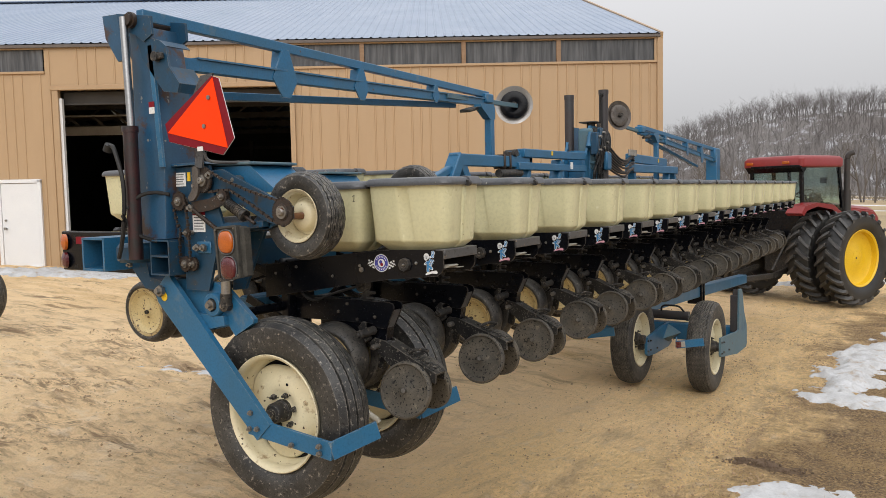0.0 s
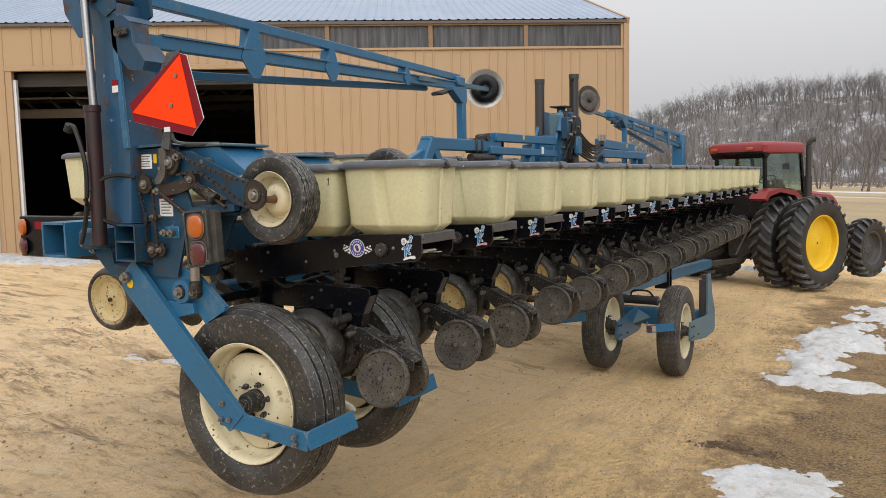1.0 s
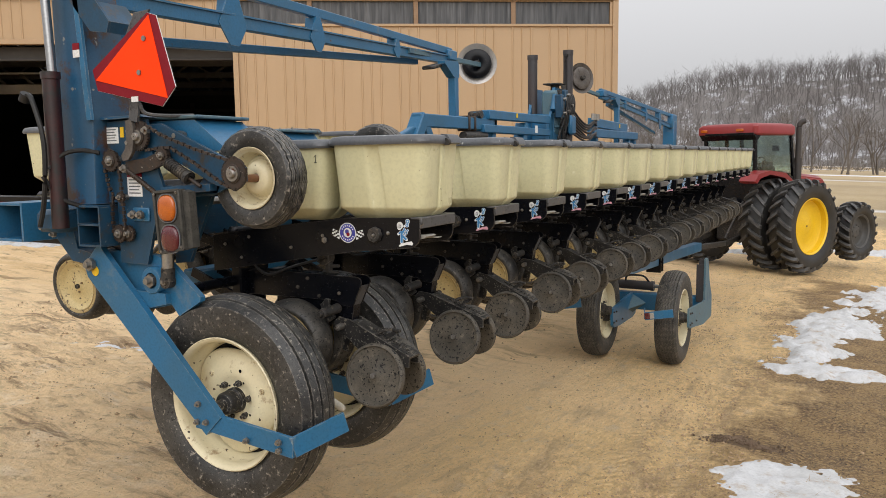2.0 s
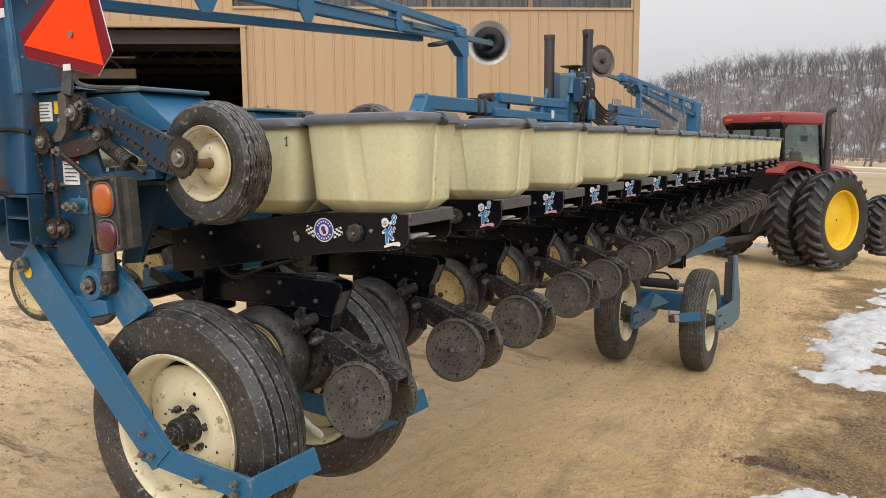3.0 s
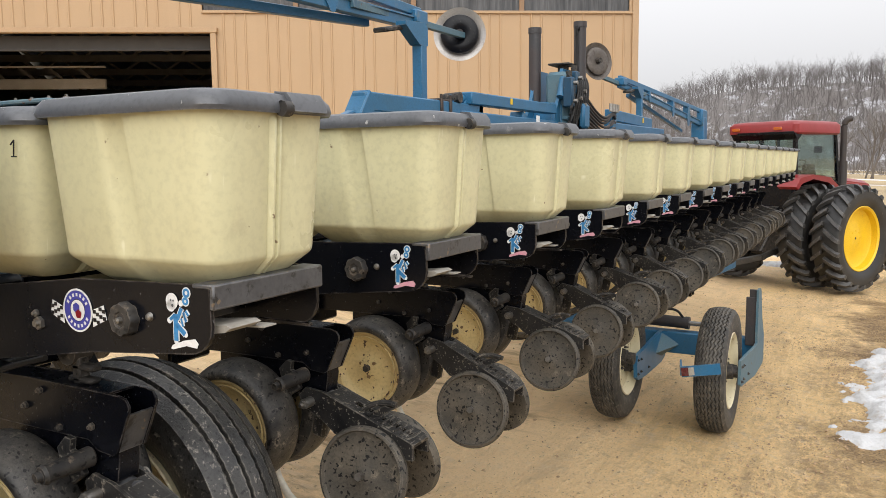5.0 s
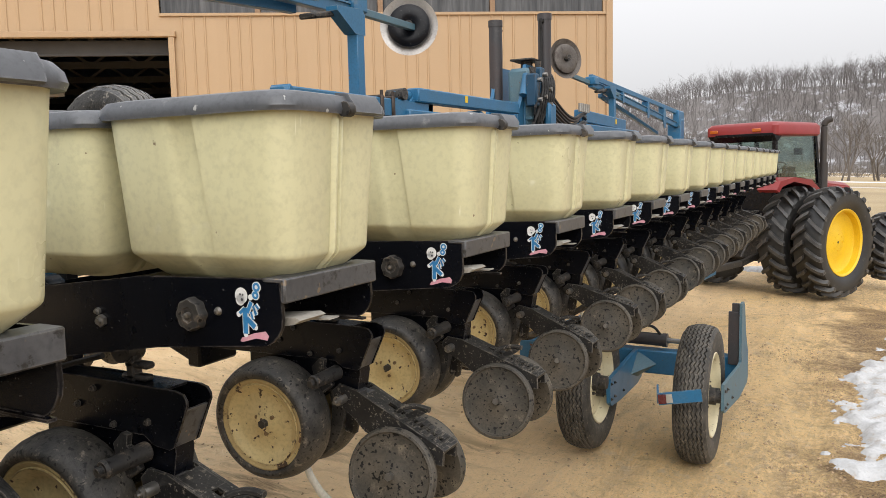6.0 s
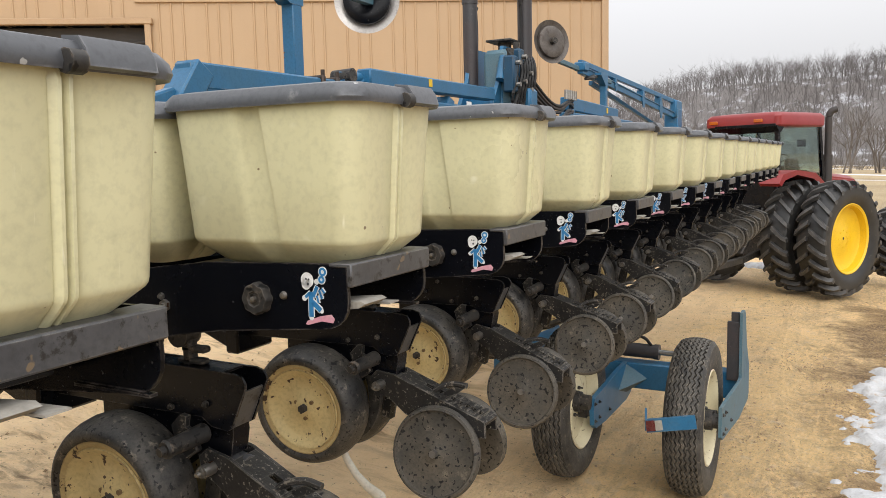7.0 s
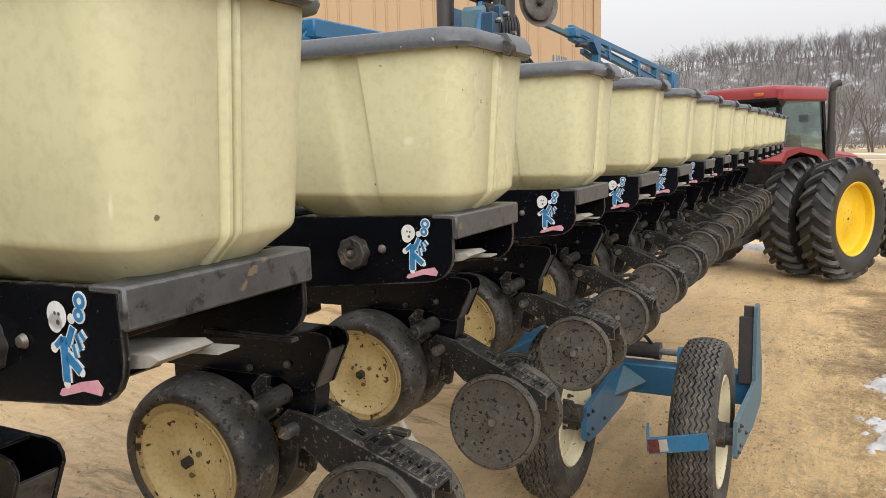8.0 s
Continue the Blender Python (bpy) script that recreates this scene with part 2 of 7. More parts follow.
M_RED = surf("red_tractor_paint", (0.235, 0.016, 0.017), (0.19, 0.02, 0.019), 0.6, 4, 0.4, stain=(0.22, 0.08, 0.07), stain_scale=6, stain_at=0.64, stain_soft=0.2, edge=(0.32, 0.1, 0.09))
M_YELLOW = surf("yellow_rim_paint", (0.75, 0.48, 0.012), (0.66, 0.40, 0.012), 0.5, 5, 0.42, stain=(0.32, 0.22, 0.05), stain_scale=7, stain_at=0.64)
M_ORANGE = surf("fluorescent_orange_sheet", (1.0, 0.055, 0.002), (0.97, 0.045, 0.002), 0.4, 3, 0.6, bump=0.01, spec=0.15, grainy=0.55)
M_CRIMSON = surf("dark_red_reflective_border", (0.2, 0.006, 0.014), (0.15, 0.006, 0.012), 0.4, 20, 0.5, bump=0.01, spec=0.2, grainy=0.6)
M_AMBER = surf("amber_lens", (0.46, 0.10, 0.004), (0.33, 0.07, 0.004), 0.5, 30, 0.22, fine=200, bump=0.3, coat=0.5)
M_REDLENS = surf("red_lens", (0.085, 0.007, 0.012), (0.06, 0.006, 0.01), 0.4, 30, 0.25, fine=200, bump=0.3, coat=0.5)
M_DECALW = surf("white_sticker", (0.75, 0.75, 0.74), (0.55, 0.55, 0.54), 0.4, 40, 0.45, bump=0.02)
M_DECALB = surf("blue_sticker", (0.03, 0.19, 0.42), (0.04, 0.24, 0.5), 0.5, 50, 0.45, bump=0.02)
M_DECALP = surf("pink_sticker", (0.62, 0.28, 0.36), (0.6, 0.4, 0.42), 0.6, 30, 0.5, bump=0.02)
M_DECALN = surf("navy_sticker", (0.04, 0.045, 0.30), (0.03, 0.03, 0.2), 0.5, 60, 0.45, bump=0.02)
M_PALE = surf("pale_plastic", (0.72, 0.69, 0.60), (0.58, 0.54, 0.45), 0.6, 20, 0.5)
M_DUSTPALE = surf("dusty_plastic", (0.36, 0.34, 0.3), (0.22, 0.2, 0.17), 0.8, 25, 0.6)
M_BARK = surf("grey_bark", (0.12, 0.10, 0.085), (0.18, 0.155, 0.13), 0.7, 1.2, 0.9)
# bark of the far woods, lightened in colour to imitate distance haze
M_FARBARK = surf("haze_painted_bark", (0.135, 0.12, 0.115), (0.21, 0.195, 0.19), 0.8, 0.03, 0.95)
M_SNOW = surf("old_snow", (0.54, 0.545, 0.555), (0.40, 0.395, 0.385), 0.9, 5, 0.75, fine=50, bump=0.5, depth=0.012, stain=(0.33, 0.26, 0.185), stain_scale=7, stain_at=0.535, stain_soft=0.16)
M_STRAW = surf("dead_grass", (0.36, 0.27, 0.14), (0.22, 0.16, 0.085), 0.9, 3, 0.9)
M_GLASS = bpy.data.materials.new("cab_glass")
M_GLASS.use_nodes = True
g = M_GLASS.node_tree.nodes["Principled BSDF"]
g.inputs["Base Color"].default_value, g.inputs["Roughness"].default_value = (0.66, 0.80, 0.77, 1), 0.03
g.inputs["Transmission Weight"].default_value, g.inputs["IOR"].default_value = 1.0, 1.4


# ---- mesh helpers ----
ORIGIN = {}


def thing(name, at, label, category, group="", kind="", turn=0.0, local=False):
    """An Empty at the thing's base; its parts are modelled in world metres, or about the origin if local."""
    ob = tagged(new(name), label, category, group, kind)
    ob.empty_display_size = 0.1
    ob.matrix_basis = pose(*at, 0, 0, turn)
    ORIGIN[ob] = Vector((0, 0, 0)) if local else Vector(at)
    return ob


def part(name, bm, material, parent, label="", smooth=40):
    me = bpy.data.meshes.new(name)
    if parent is not None:
        bmesh.ops.translate(bm, verts=bm.verts, vec=-ORIGIN[parent])
    bm.to_mesh(me)
    bm.free()
    me.materials.append(material)
    if smooth:
        me.shade_smooth()
        me.set_sharp_from_angle(angle=radians(smooth))
    ob = new(name, me)
    ob.parent = parent
    if parent is not None:
        ORIGIN[ob] = ORIGIN[parent]
    return tagged(ob, label)


def box(bm, c, s, turn=None, bevel=0.0):
    m = Matrix.Translation(c) @ (turn.to_4x4() if turn else Matrix()) @ Matrix.Diagonal((*s, 1))
    vs = bmesh.ops.create_cube(bm, size=1.0, matrix=m)["verts"]
    if bevel:
        es = {e for v in vs for e in v.link_edges}
        bmesh.ops.bevel(bm, geom=list(es), offset=bevel, segments=1, affect="EDGES")


def axes(p, q, up=(0, 0, 1)):
    z = (Vector(q) - Vector(p)).normalized()
    u = Vector(up)
    if abs(z.dot(u)) > 0.99:
        u = Vector((1, 0, 0))
    x = u.cross(z).normalized()
    return Matrix((x, z.cross(x), z)).transposed()


def beam(bm, p, q, w, h, up=(0, 0, 1), bevel=0.0):
    """A bar from p to q, w wide and h high (along up)."""
    p, q = Vector(p), Vector(q)
    box(bm, (p + q) / 2, (w, h, (q - p).length), axes(p, q, up), bevel)


def cyl(bm, p, q, r, r2=None, seg=20):
    p, q = Vector(p), Vector(q)
    m = Matrix.Translation((p + q) / 2) @ axes(p, q).to_4x4()
    bmesh.ops.create_cone(bm, cap_ends=True, segments=seg, radius1=r, radius2=r if r2 is None else r2, depth=(q - p).length, matrix=m)


def lathe(bm, profile, at, axis, seg=40, close=False, zig=None):
    """Turns a profile of (along, radius) round the axis through at; zig shifts some points to and fro along it."""
    at, rot = Vector(at), axes((0, 0, 0), axis)
    rings = []
    for i in range(seg):
        a = 2 * math.pi * i / seg
        rings.append([bm.verts.new(at + rot @ Vector((r * math.cos(a), r * math.sin(a), s + (zig[j] * (1 if i % 2 else -1) if zig else 0)))) for j, (s, r) in enumerate(profile)])
    n = len(profile)
    for i in range(seg):
        a, b = rings[i], rings[(i + 1) % seg]
        for j in range(n if close else n - 1):
            k = (j + 1) % n
            bm.faces.new((a[j], b[j], b[k], a[k]))
    return rings


def prism(bm, pts, lo, hi, plane="xz"):
    """A flat outline, thickened from lo to hi across its plane."""
    put = {"xz": lambda a, b, c: (a, c, b), "xy": lambda a, b, c: (a, b, c), "yz": lambda a, b, c: (c, a, b)}[plane]
    A = [bm.verts.new(put(a, b, lo)) for a, b in pts]
    B = [bm.verts.new(put(a, b, hi)) for a, b in pts]
    n = len(pts)
    fs = [bm.faces.new(A), bm.faces.new(B[::-1])]
    for i in range(n):
        fs.append(bm.faces.new((A[(i + 1) % n], A[i], B[i], B[(i + 1) % n])))
    bmesh.ops.recalc_face_normals(bm, faces=fs)


def tube(bm, pts, r, seg=7):
    """A round bar along a line of points, softened into a curve."""
    ps = [Vector(p) for p in pts]
    for _ in range(2):
        out = [ps[0]]
        for a, b in zip(ps, ps[1:]):
            out += [a.lerp(b, 0.25), a.lerp(b, 0.75)]
        ps = out + [ps[-1]]
    rings = []
    for i, p in enumerate(ps):
        m = axes(ps[max(i - 1, 0)], ps[min(i + 1, len(ps) - 1)])
        rings.append([bm.verts.new(p + m @ Vector((r * math.cos(a), r * math.sin(a), 0))) for a in (2 * math.pi * j / seg for j in range(seg))])
    for a, b in zip(rings, rings[1:]):
        for j in range(seg):
            bm.faces.new((a[j], a[(j + 1) % seg], b[(j + 1) % seg], b[j]))
    bm.faces.new(rings[0][::-1])
    bm.faces.new(rings[-1])


def loft(bm, sections, caps=(True, True)):
    rows = [[bm.verts.new(p) for p in s] for s in sections]
    n = len(rows[0])
    fs = []
    for a, b in zip(rows, rows[1:]):
        for j in range(n):
            fs.append(bm.faces.new((a[j], a[(j + 1) % n], b[(j + 1) % n], b[j])))
    if caps[0]:
        fs.append(bm.faces.new(rows[0][::-1]))
    if caps[1]:
        fs.append(bm.faces.new(rows[-1]))
    bmesh.ops.recalc_face_normals(bm, faces=fs)


def rounded(x0, x1, y0, y1, r, n=5):
    pts = []
    for cx, cy, a0 in ((x1 - r, y1 - r, 0), (x0 + r, y1 - r, 90), (x0 + r, y0 + r, 180), (x1 - r, y0 + r, 270)):
        for i in range(n):
            a = radians(a0 + 90 * i / (n - 1))
            pts.append((cx + r * math.cos(a), cy + r * math.sin(a)))
    return pts


def disc(bm, c, axis, r, seg=20):
    m = Matrix.Translation(c) @ axes((0, 0, 0), axis).to_4x4()
    bmesh.ops.create_circle(bm, cap_ends=True, segments=seg, radius=r, matrix=m)


def bolt(bm, c, axis, r=0.011, h=0.01):
    a = Vector(axis).normalized()
    cyl(bm, c, Vector(c) + a * h, r, seg=6)
    cyl(bm, c, Vector(c) + a * h * 1.9, r * 0.5, seg=8)


def fbm(x, y, z=0.0, o=4):
    return noise.fractal(Vector((x, y, z)), 1.0, 2.0, o)


# ---- ground ----
def ground_z(x, y):
    """The yard falls towards the tractor and away from the shed, and levels out further off."""
    z = -0.0352 * (max(-24.0, min(x, 12.0)) + 1.5) - 0.0424 * (max(-14.0, min(y, 26.0)) - 8.2)
    return z


def spaced(marks):
    out = []
    for a, b, step in marks:
        out += list(np.arange(a, b, step))
    return out


def relief(x, y):
    """Wheel ruts, ridges and small lumps of the thawed yard."""
    r = 0.02 * fbm(x * 0.9, y * 0.35) + 0.018 * fbm(x * 4.1, y * 1.6, 3.0) + 0.012 * fbm(x * 9, y * 8, 7.0)
    r += 0.045 * fbm(x * 3.4, y * 5.0, 12.0) * min(1.0, max(0.0, (-3.2 - x) / 1.5))
    for c, w, d in ((-1.05, 0.16, 0.022), (-2.9, 0.2, 0.016), (-5.6, 0.22, 0.02), (-7.4, 0.25, 0.016)):
        u = (x - c - 0.12 * math.sin(y * 0.35 + c)) / w
        r += -d * math.exp(-u * u) + 0.5 * d * math.exp(-(abs(u) - 1.5) ** 2 * 3)
    return r


xs = spaced(((-2500, -300, 260), (-300, -60, 24), (-60, -22, 2.0), (-22, -9, 0.3), (-9, 1.6, 0.07), (1.6, 12, 0.4), (12, 60, 3), (60, 300, 24), (300, 2600, 260)))
ys = spaced(((-300, -40, 40), (-40, -4, 3), (-4, 1.5, 0.25), (1.5, 14, 0.08), (14, 24, 0.2), (24, 60, 1.5), (60, 300, 15), (300, 3600, 300)))
verts = []
for y in ys:
    for x in xs:
        near = max(0.0, 1.0 - max(abs(x + 4) - 14, abs(y - 10) - 18, 0) / 8)
        verts.append((x, y, ground_z(x, y) + (near * relief(x, y) if near > 0 else 0.0)))
nx = len(xs)
faces = [(j * nx + i, j * nx + i + 1, (j + 1) * nx + i + 1, (j + 1) * nx + i) for j in range(len(ys) - 1) for i in range(nx - 1)]
me = bpy.data.meshes.new("ground")
me.from_pydata(verts, [], faces)
me.shade_smooth()


def ground_material():
    m = bpy.data.materials.new("thawed_sandy_yard")
    m.use_nodes = True
    n, l = m.node_tree.nodes, m.node_tree.links
    bsdf = n["Principled BSDF"]
    bsdf.inputs["Roughness"].default_value = 0.85
    co = n.new("ShaderNodeTexCoord").outputs["Object"]

    def tex(s, stretch=(1, 1, 1), detail=6.0, rough=0.6):
        v = n.new("ShaderNodeVectorMath")
        v.operation = "MULTIPLY"
        v.inputs[1].default_value = stretch
        l.new(co, v.inputs[0])
        t = n.new("ShaderNodeTexNoise")
        t.inputs["Scale"].default_value, t.inputs["Detail"].default_value, t.inputs["Roughness"].default_value = s, detail, rough
        l.new(v.outputs[0], t.inputs["Vector"])
        return t.outputs["Fac"]

    def ramp(fac, lo, hi, a=0.0, b=1.0):
        r = n.new("ShaderNodeMapRange")
        for key, v in (("From Min", lo), ("From Max", hi), ("To Min", a), ("To Max", b)):
            r.inputs[key].default_value = v
        l.new(fac, r.inputs["Value"])
        return r.outputs[0]

    def mix(fac, a, b):
        x = n.new("ShaderNodeMix")
        x.data_type = "RGBA"
        l.new(fac, x.inputs[0])
        for i, v in ((6, a), (7, b)):
            if isinstance(v, tuple):
                x.inputs[i].default_value = (*v, 1)
            else:
                l.new(v, x.inputs[i])
        return x.outputs[2]

    def maths(op, a, b):
        x = n.new("ShaderNodeMath")
        x.operation = op
        for i, v in enumerate((a, b)):
            if isinstance(v, (int, float)):
                x.inputs[i].default_value = v
            else:
                l.new(v, x.inputs[i])
        return x.outputs[0]

    sep = n.new("ShaderNodeSeparateXYZ")
    l.new(co, sep.inputs[0])
    X, Y = sep.outputs[0], sep.outputs[1]
    sand = mix(ramp(tex(0.55, (1.0, 0.45, 1)), 0.38, 0.66), (0.92, 0.64, 0.30), (0.82, 0.56, 0.255))
    # sand beyond the planter, lightened in colour to offset the shade there
    yard_lift = ramp(maths("ADD", X, ramp(tex(0.7), 0.3, 0.7, -0.9, 0.9)), -1.4, -3.4, 0.0, 0.85)
    sand = mix(yard_lift, sand, (0.94, 0.67, 0.375))
    sand = mix(ramp(tex(3.2, (1.6, 0.4, 1)), 0.54, 0.72), sand, (0.52, 0.36, 0.19))
    sand = mix(ramp(tex(17, (1.5, 0.5, 1), 8.0, 0.7), 0.56, 0.72), sand, (0.48, 0.33, 0.18))
    sand = mix(ramp(tex(9, (1.0, 0.6, 1)), 0.56, 0.78), sand, (0.7, 0.545, 0.36))
    patchy = ramp(tex(0.42, (1.0, 0.6, 1), 3.0), 0.42, 0.62)
    flecks = maths("MULTIPLY", ramp(tex(9.0, (0.8, 1.3, 1), 9.0, 0.74), 0.55, 0.61), maths("ADD", maths("MULTIPLY", patchy, 0.6), 0.08))
    sand = mix(flecks, sand, (0.37, 0.25, 0.135))
    clods = maths("MULTIPLY", maths("MULTIPLY", ramp(tex(6.0, (0.7, 1.5, 1), 9.0, 0.72), 0.575, 0.615), ramp(X, -2.6, -4.2, 0.0, 0.75)), ramp(Y, 9.0, 5.5, 0.25, 1.0))
    sand = mix(clods, sand, (0.40, 0.265, 0.135))
    sand = mix(maths("MULTIPLY", ramp(tex(1.6, (0.8, 1.2, 1), 6.0), 0.58, 0.66), ramp(X, -2.6, -4.2, 0.0, 0.6)), sand, (0.90, 0.70, 0.47))
    sand = mix(maths("MULTIPLY", ramp(tex(2.1, (2.6, 0.22, 1), 7.0, 0.65), 0.56, 0.66), 0.3), sand, (0.42, 0.29, 0.155))
    sand = mix(ramp(tex(75, detail=4, rough=0.7), 0.57, 0.66), sand, (0.46, 0.315, 0.16))
    sand = mix(ramp(tex(130, detail=3), 0.6, 0.68), sand, (0.74, 0.6, 0.42))
    sand = mix(maths("MULTIPLY", ramp(tex(32, (1.4, 0.8, 1), 6.0, 0.7), 0.52, 0.64), 0.28), sand, (0.50, 0.34, 0.16))
    # the same painted brightening again, over the darker flecks
    sand = mix(maths("MULTIPLY", yard_lift, 0.5), sand, (0.94, 0.68, 0.385))
    sand = mix(maths("MULTIPLY", clods, 0.55), sand, (0.36, 0.235, 0.12))
    # further brightness painted in where the planter's soft shadow falls
    pale = maths("MULTIPLY", ramp(X, -2.3, -3.7), ramp(Y, 4.5, 7.5, 0.30, 0.72))
    sand = mix(pale, sand, (0.97, 0.725, 0.43))
    # churned mud in the open yard, and wet crumbs thrown up beside the drive
    yard = maths("MULTIPLY", ramp(X, -2.4, -3.8), ramp(maths("ADD", Y, ramp(tex(0.5), 0.3, 0.7, -1.0, 1.0)), 8.0, 5.0))
    churn = maths("MULTIPLY", ramp(tex(0.75, (0.7, 1.5, 1), 7.0, 0.66), 0.53, 0.60), yard)
    lumps = ramp(tex(11.0, (0.8, 1.6, 1), 9.0, 0.78), 0.47, 0.55)
    sand = mix(maths("MULTIPLY", maths("MULTIPLY", churn, lumps), 0.8), sand, (0.29, 0.19, 0.105))
    sand = mix(maths("MULTIPLY", maths("MULTIPLY", ramp(tex(2.6, (0.8, 1.5, 1), 8.0, 0.7), 0.54, 0.62), lumps), maths("MULTIPLY", yard, 0.55)), sand, (0.42, 0.285, 0.16))
    sand = mix(maths("MULTIPLY", maths("MULTIPLY", ramp(tex(3.4, (0.8, 1.6, 1), 8.0, 0.7), 0.54, 0.62), yard), 0.6), sand, (0.94, 0.75, 0.52))
    streak = maths("MULTIPLY", ramp(tex(2.3, (0.32, 1.7, 1), 9.0, 0.72), 0.52, 0.60), ramp(tex(0.9, (0.6, 1.2, 1), 4.0), 0.42, 0.56))
    wide = ramp(maths("ADD", X, ramp(tex(0.6), 0.3, 0.7, -0.6, 0.6)), -2.5, -3.6)
    sand = mix(maths("MULTIPLY", maths("MULTIPLY", streak, wide), 0.85), sand, (0.25, 0.15, 0.078))
    sand = mix(maths("MULTIPLY", maths("MULTIPLY", ramp(tex(5.5, (0.3, 1.6, 1), 9.0, 0.75), 0.53, 0.60), wide), 0.4), sand, (0.56, 0.375, 0.20))
    far = maths("MULTIPLY", ramp(Y, 6.5, 9.0), ramp(tex(1.4, (0.4, 1.2, 1), 7.0, 0.65), 0.42, 0.60))
    sand = mix(maths("MULTIPLY", maths("MULTIPLY", far, wide), 0.6), sand, (0.66, 0.42, 0.175))
    fringe = ramp(maths("ADD", X, ramp(tex(0.8), 0.3, 0.7, -0.5, 0.5)), -2.3, -0.9)
    crumbs = maths("MULTIPLY", ramp(tex(16.0, (1.3, 0.7, 1), 9.0, 0.8), 0.46, 0.54), ramp(tex(1.7, (1.6, 0.5, 1), 5.0), 0.36, 0.56))
    sand = mix(maths("MULTIPLY", maths("MULTIPLY", fringe, crumbs), 0.55), sand, (0.29, 0.18, 0.09))
    sand = mix(maths("MULTIPLY", maths("MULTIPLY", fringe, ramp(tex(26.0, (1.2, 0.8, 1), 6.0, 0.75), 0.55, 0.62)), 0.55), sand, (0.86, 0.64, 0.38))
    bits = ramp(tex(22.0, (1, 1, 1), 5.0, 0.6), 0.655, 0.675)
    sand = mix(maths("MULTIPLY", bits, 0.5), sand, (0.22, 0.15, 0.085))
    # the verge: mud and dead turf beside the drive
    turf = mix(ramp(tex(2.4), 0.4, 0.62), (0.18, 0.108, 0.05), (0.37, 0.235, 0.10))
    turf = mix(ramp(tex(38, detail=4), 0.45, 0.66), turf, (0.50, 0.33, 0.145))
    turf = mix(ramp(tex(60, detail=4), 0.55, 0.64), turf, (0.06, 0.04, 0.025))
    edge = maths("MINIMUM", maths("ADD", X, 0.68), maths("ADD", maths("MULTIPLY", X, -0.5), maths("SUBTRACT", 17.0, Y)))
    edge = maths("ADD", edge, ramp(tex(1.1), 0.3, 0.7, -0.45, 0.45))
    colour = mix(ramp(maths("ADD", edge, ramp(tex(7.0, detail=8.0, rough=0.7), 0.3, 0.7, -0.3, 0.3)), -0.25, 0.3), sand, turf)
    clump = maths("ADD", maths("MULTIPLY", maths("POWER", maths("SUBTRACT", X, -0.62), 2), 9.0), maths("MULTIPLY", maths("POWER", maths("SUBTRACT", Y, 6.05), 2), 45.0))
    clump = ramp(maths("ADD", clump, ramp(tex(9.0, (1, 1, 1), 8.0, 0.7), 0.3, 0.7, -0.9, 0.9)), 0.7, 0.3)
    colour = mix(maths("MULTIPLY", clump, 0.7), colour, (0.12, 0.075, 0.042))
    # the stubble field beyond the yard, with snow lying in strips
    field = mix(ramp(tex(0.05, (0.25, 1, 1)), 0.44, 0.6), (0.42, 0.32, 0.18), (0.33, 0.25, 0.145))
    field = mix(ramp(tex(0.035, (0.15, 1.2, 1), 4.0), 0.56, 0.6), field, (0.74, 0.76, 0.8))
    away = maths("MAXIMUM", maths("SUBTRACT", Y, 33.0), maths("SUBTRACT", maths("ABSOLUTE", X, 0), 26.0))
    colour = mix(ramp(away, 0.0, 3.0), colour, field)
    l.new(colour, bsdf.inputs["Base Color"])
    damp = ramp(tex(0.8, (1.2, 0.4, 1)), 0.4, 0.65, 0.95, 0.75)
    l.new(damp, bsdf.inputs["Roughness"])
    h = maths("ADD", maths("ADD", tex(45, detail=8.0, rough=0.75), maths("MULTIPLY", tex(14, (1.5, 0.5, 1), 6.0), 1.6)), maths("MULTIPLY", maths("ADD", flecks, clods), -0.35))
    for centre, lean in ((-1.32, 0.035), (-0.92, 0.03), (-4.3, -0.06)):
        line = maths("ABSOLUTE", maths("SUBTRACT", maths("ADD", X, maths("MULTIPLY", Y, lean)), centre + lean * 8.0), 0)
        lug = maths("SINE", maths("ADD", maths("MULTIPLY", Y, 74.0), maths("MULTIPLY", line, 60.0)), 0)
        band = maths("MULTIPLY", ramp(line, 0.13, 0.10), ramp(tex(1.3, (1, 0.5, 1), 4.0), 0.45, 0.56))
        h = maths("ADD", h, maths("MULTIPLY", maths("MULTIPLY", band, ramp(lug, -0.3, 0.3)), 0.3))
    b = n.new("ShaderNodeBump")
    b.inputs["Strength"].default_value, b.inputs["Distance"].default_value = 1.0, 0.05
    l.new(h, b.inputs["Height"])
    l.new(b.outputs[0], bsdf.inputs["Normal"])
    return m


me.materials.append(ground_material())
tagged(new("ground", me), "tan thawed sandy farmyard with wheel ruts", "ground", kind="structure")


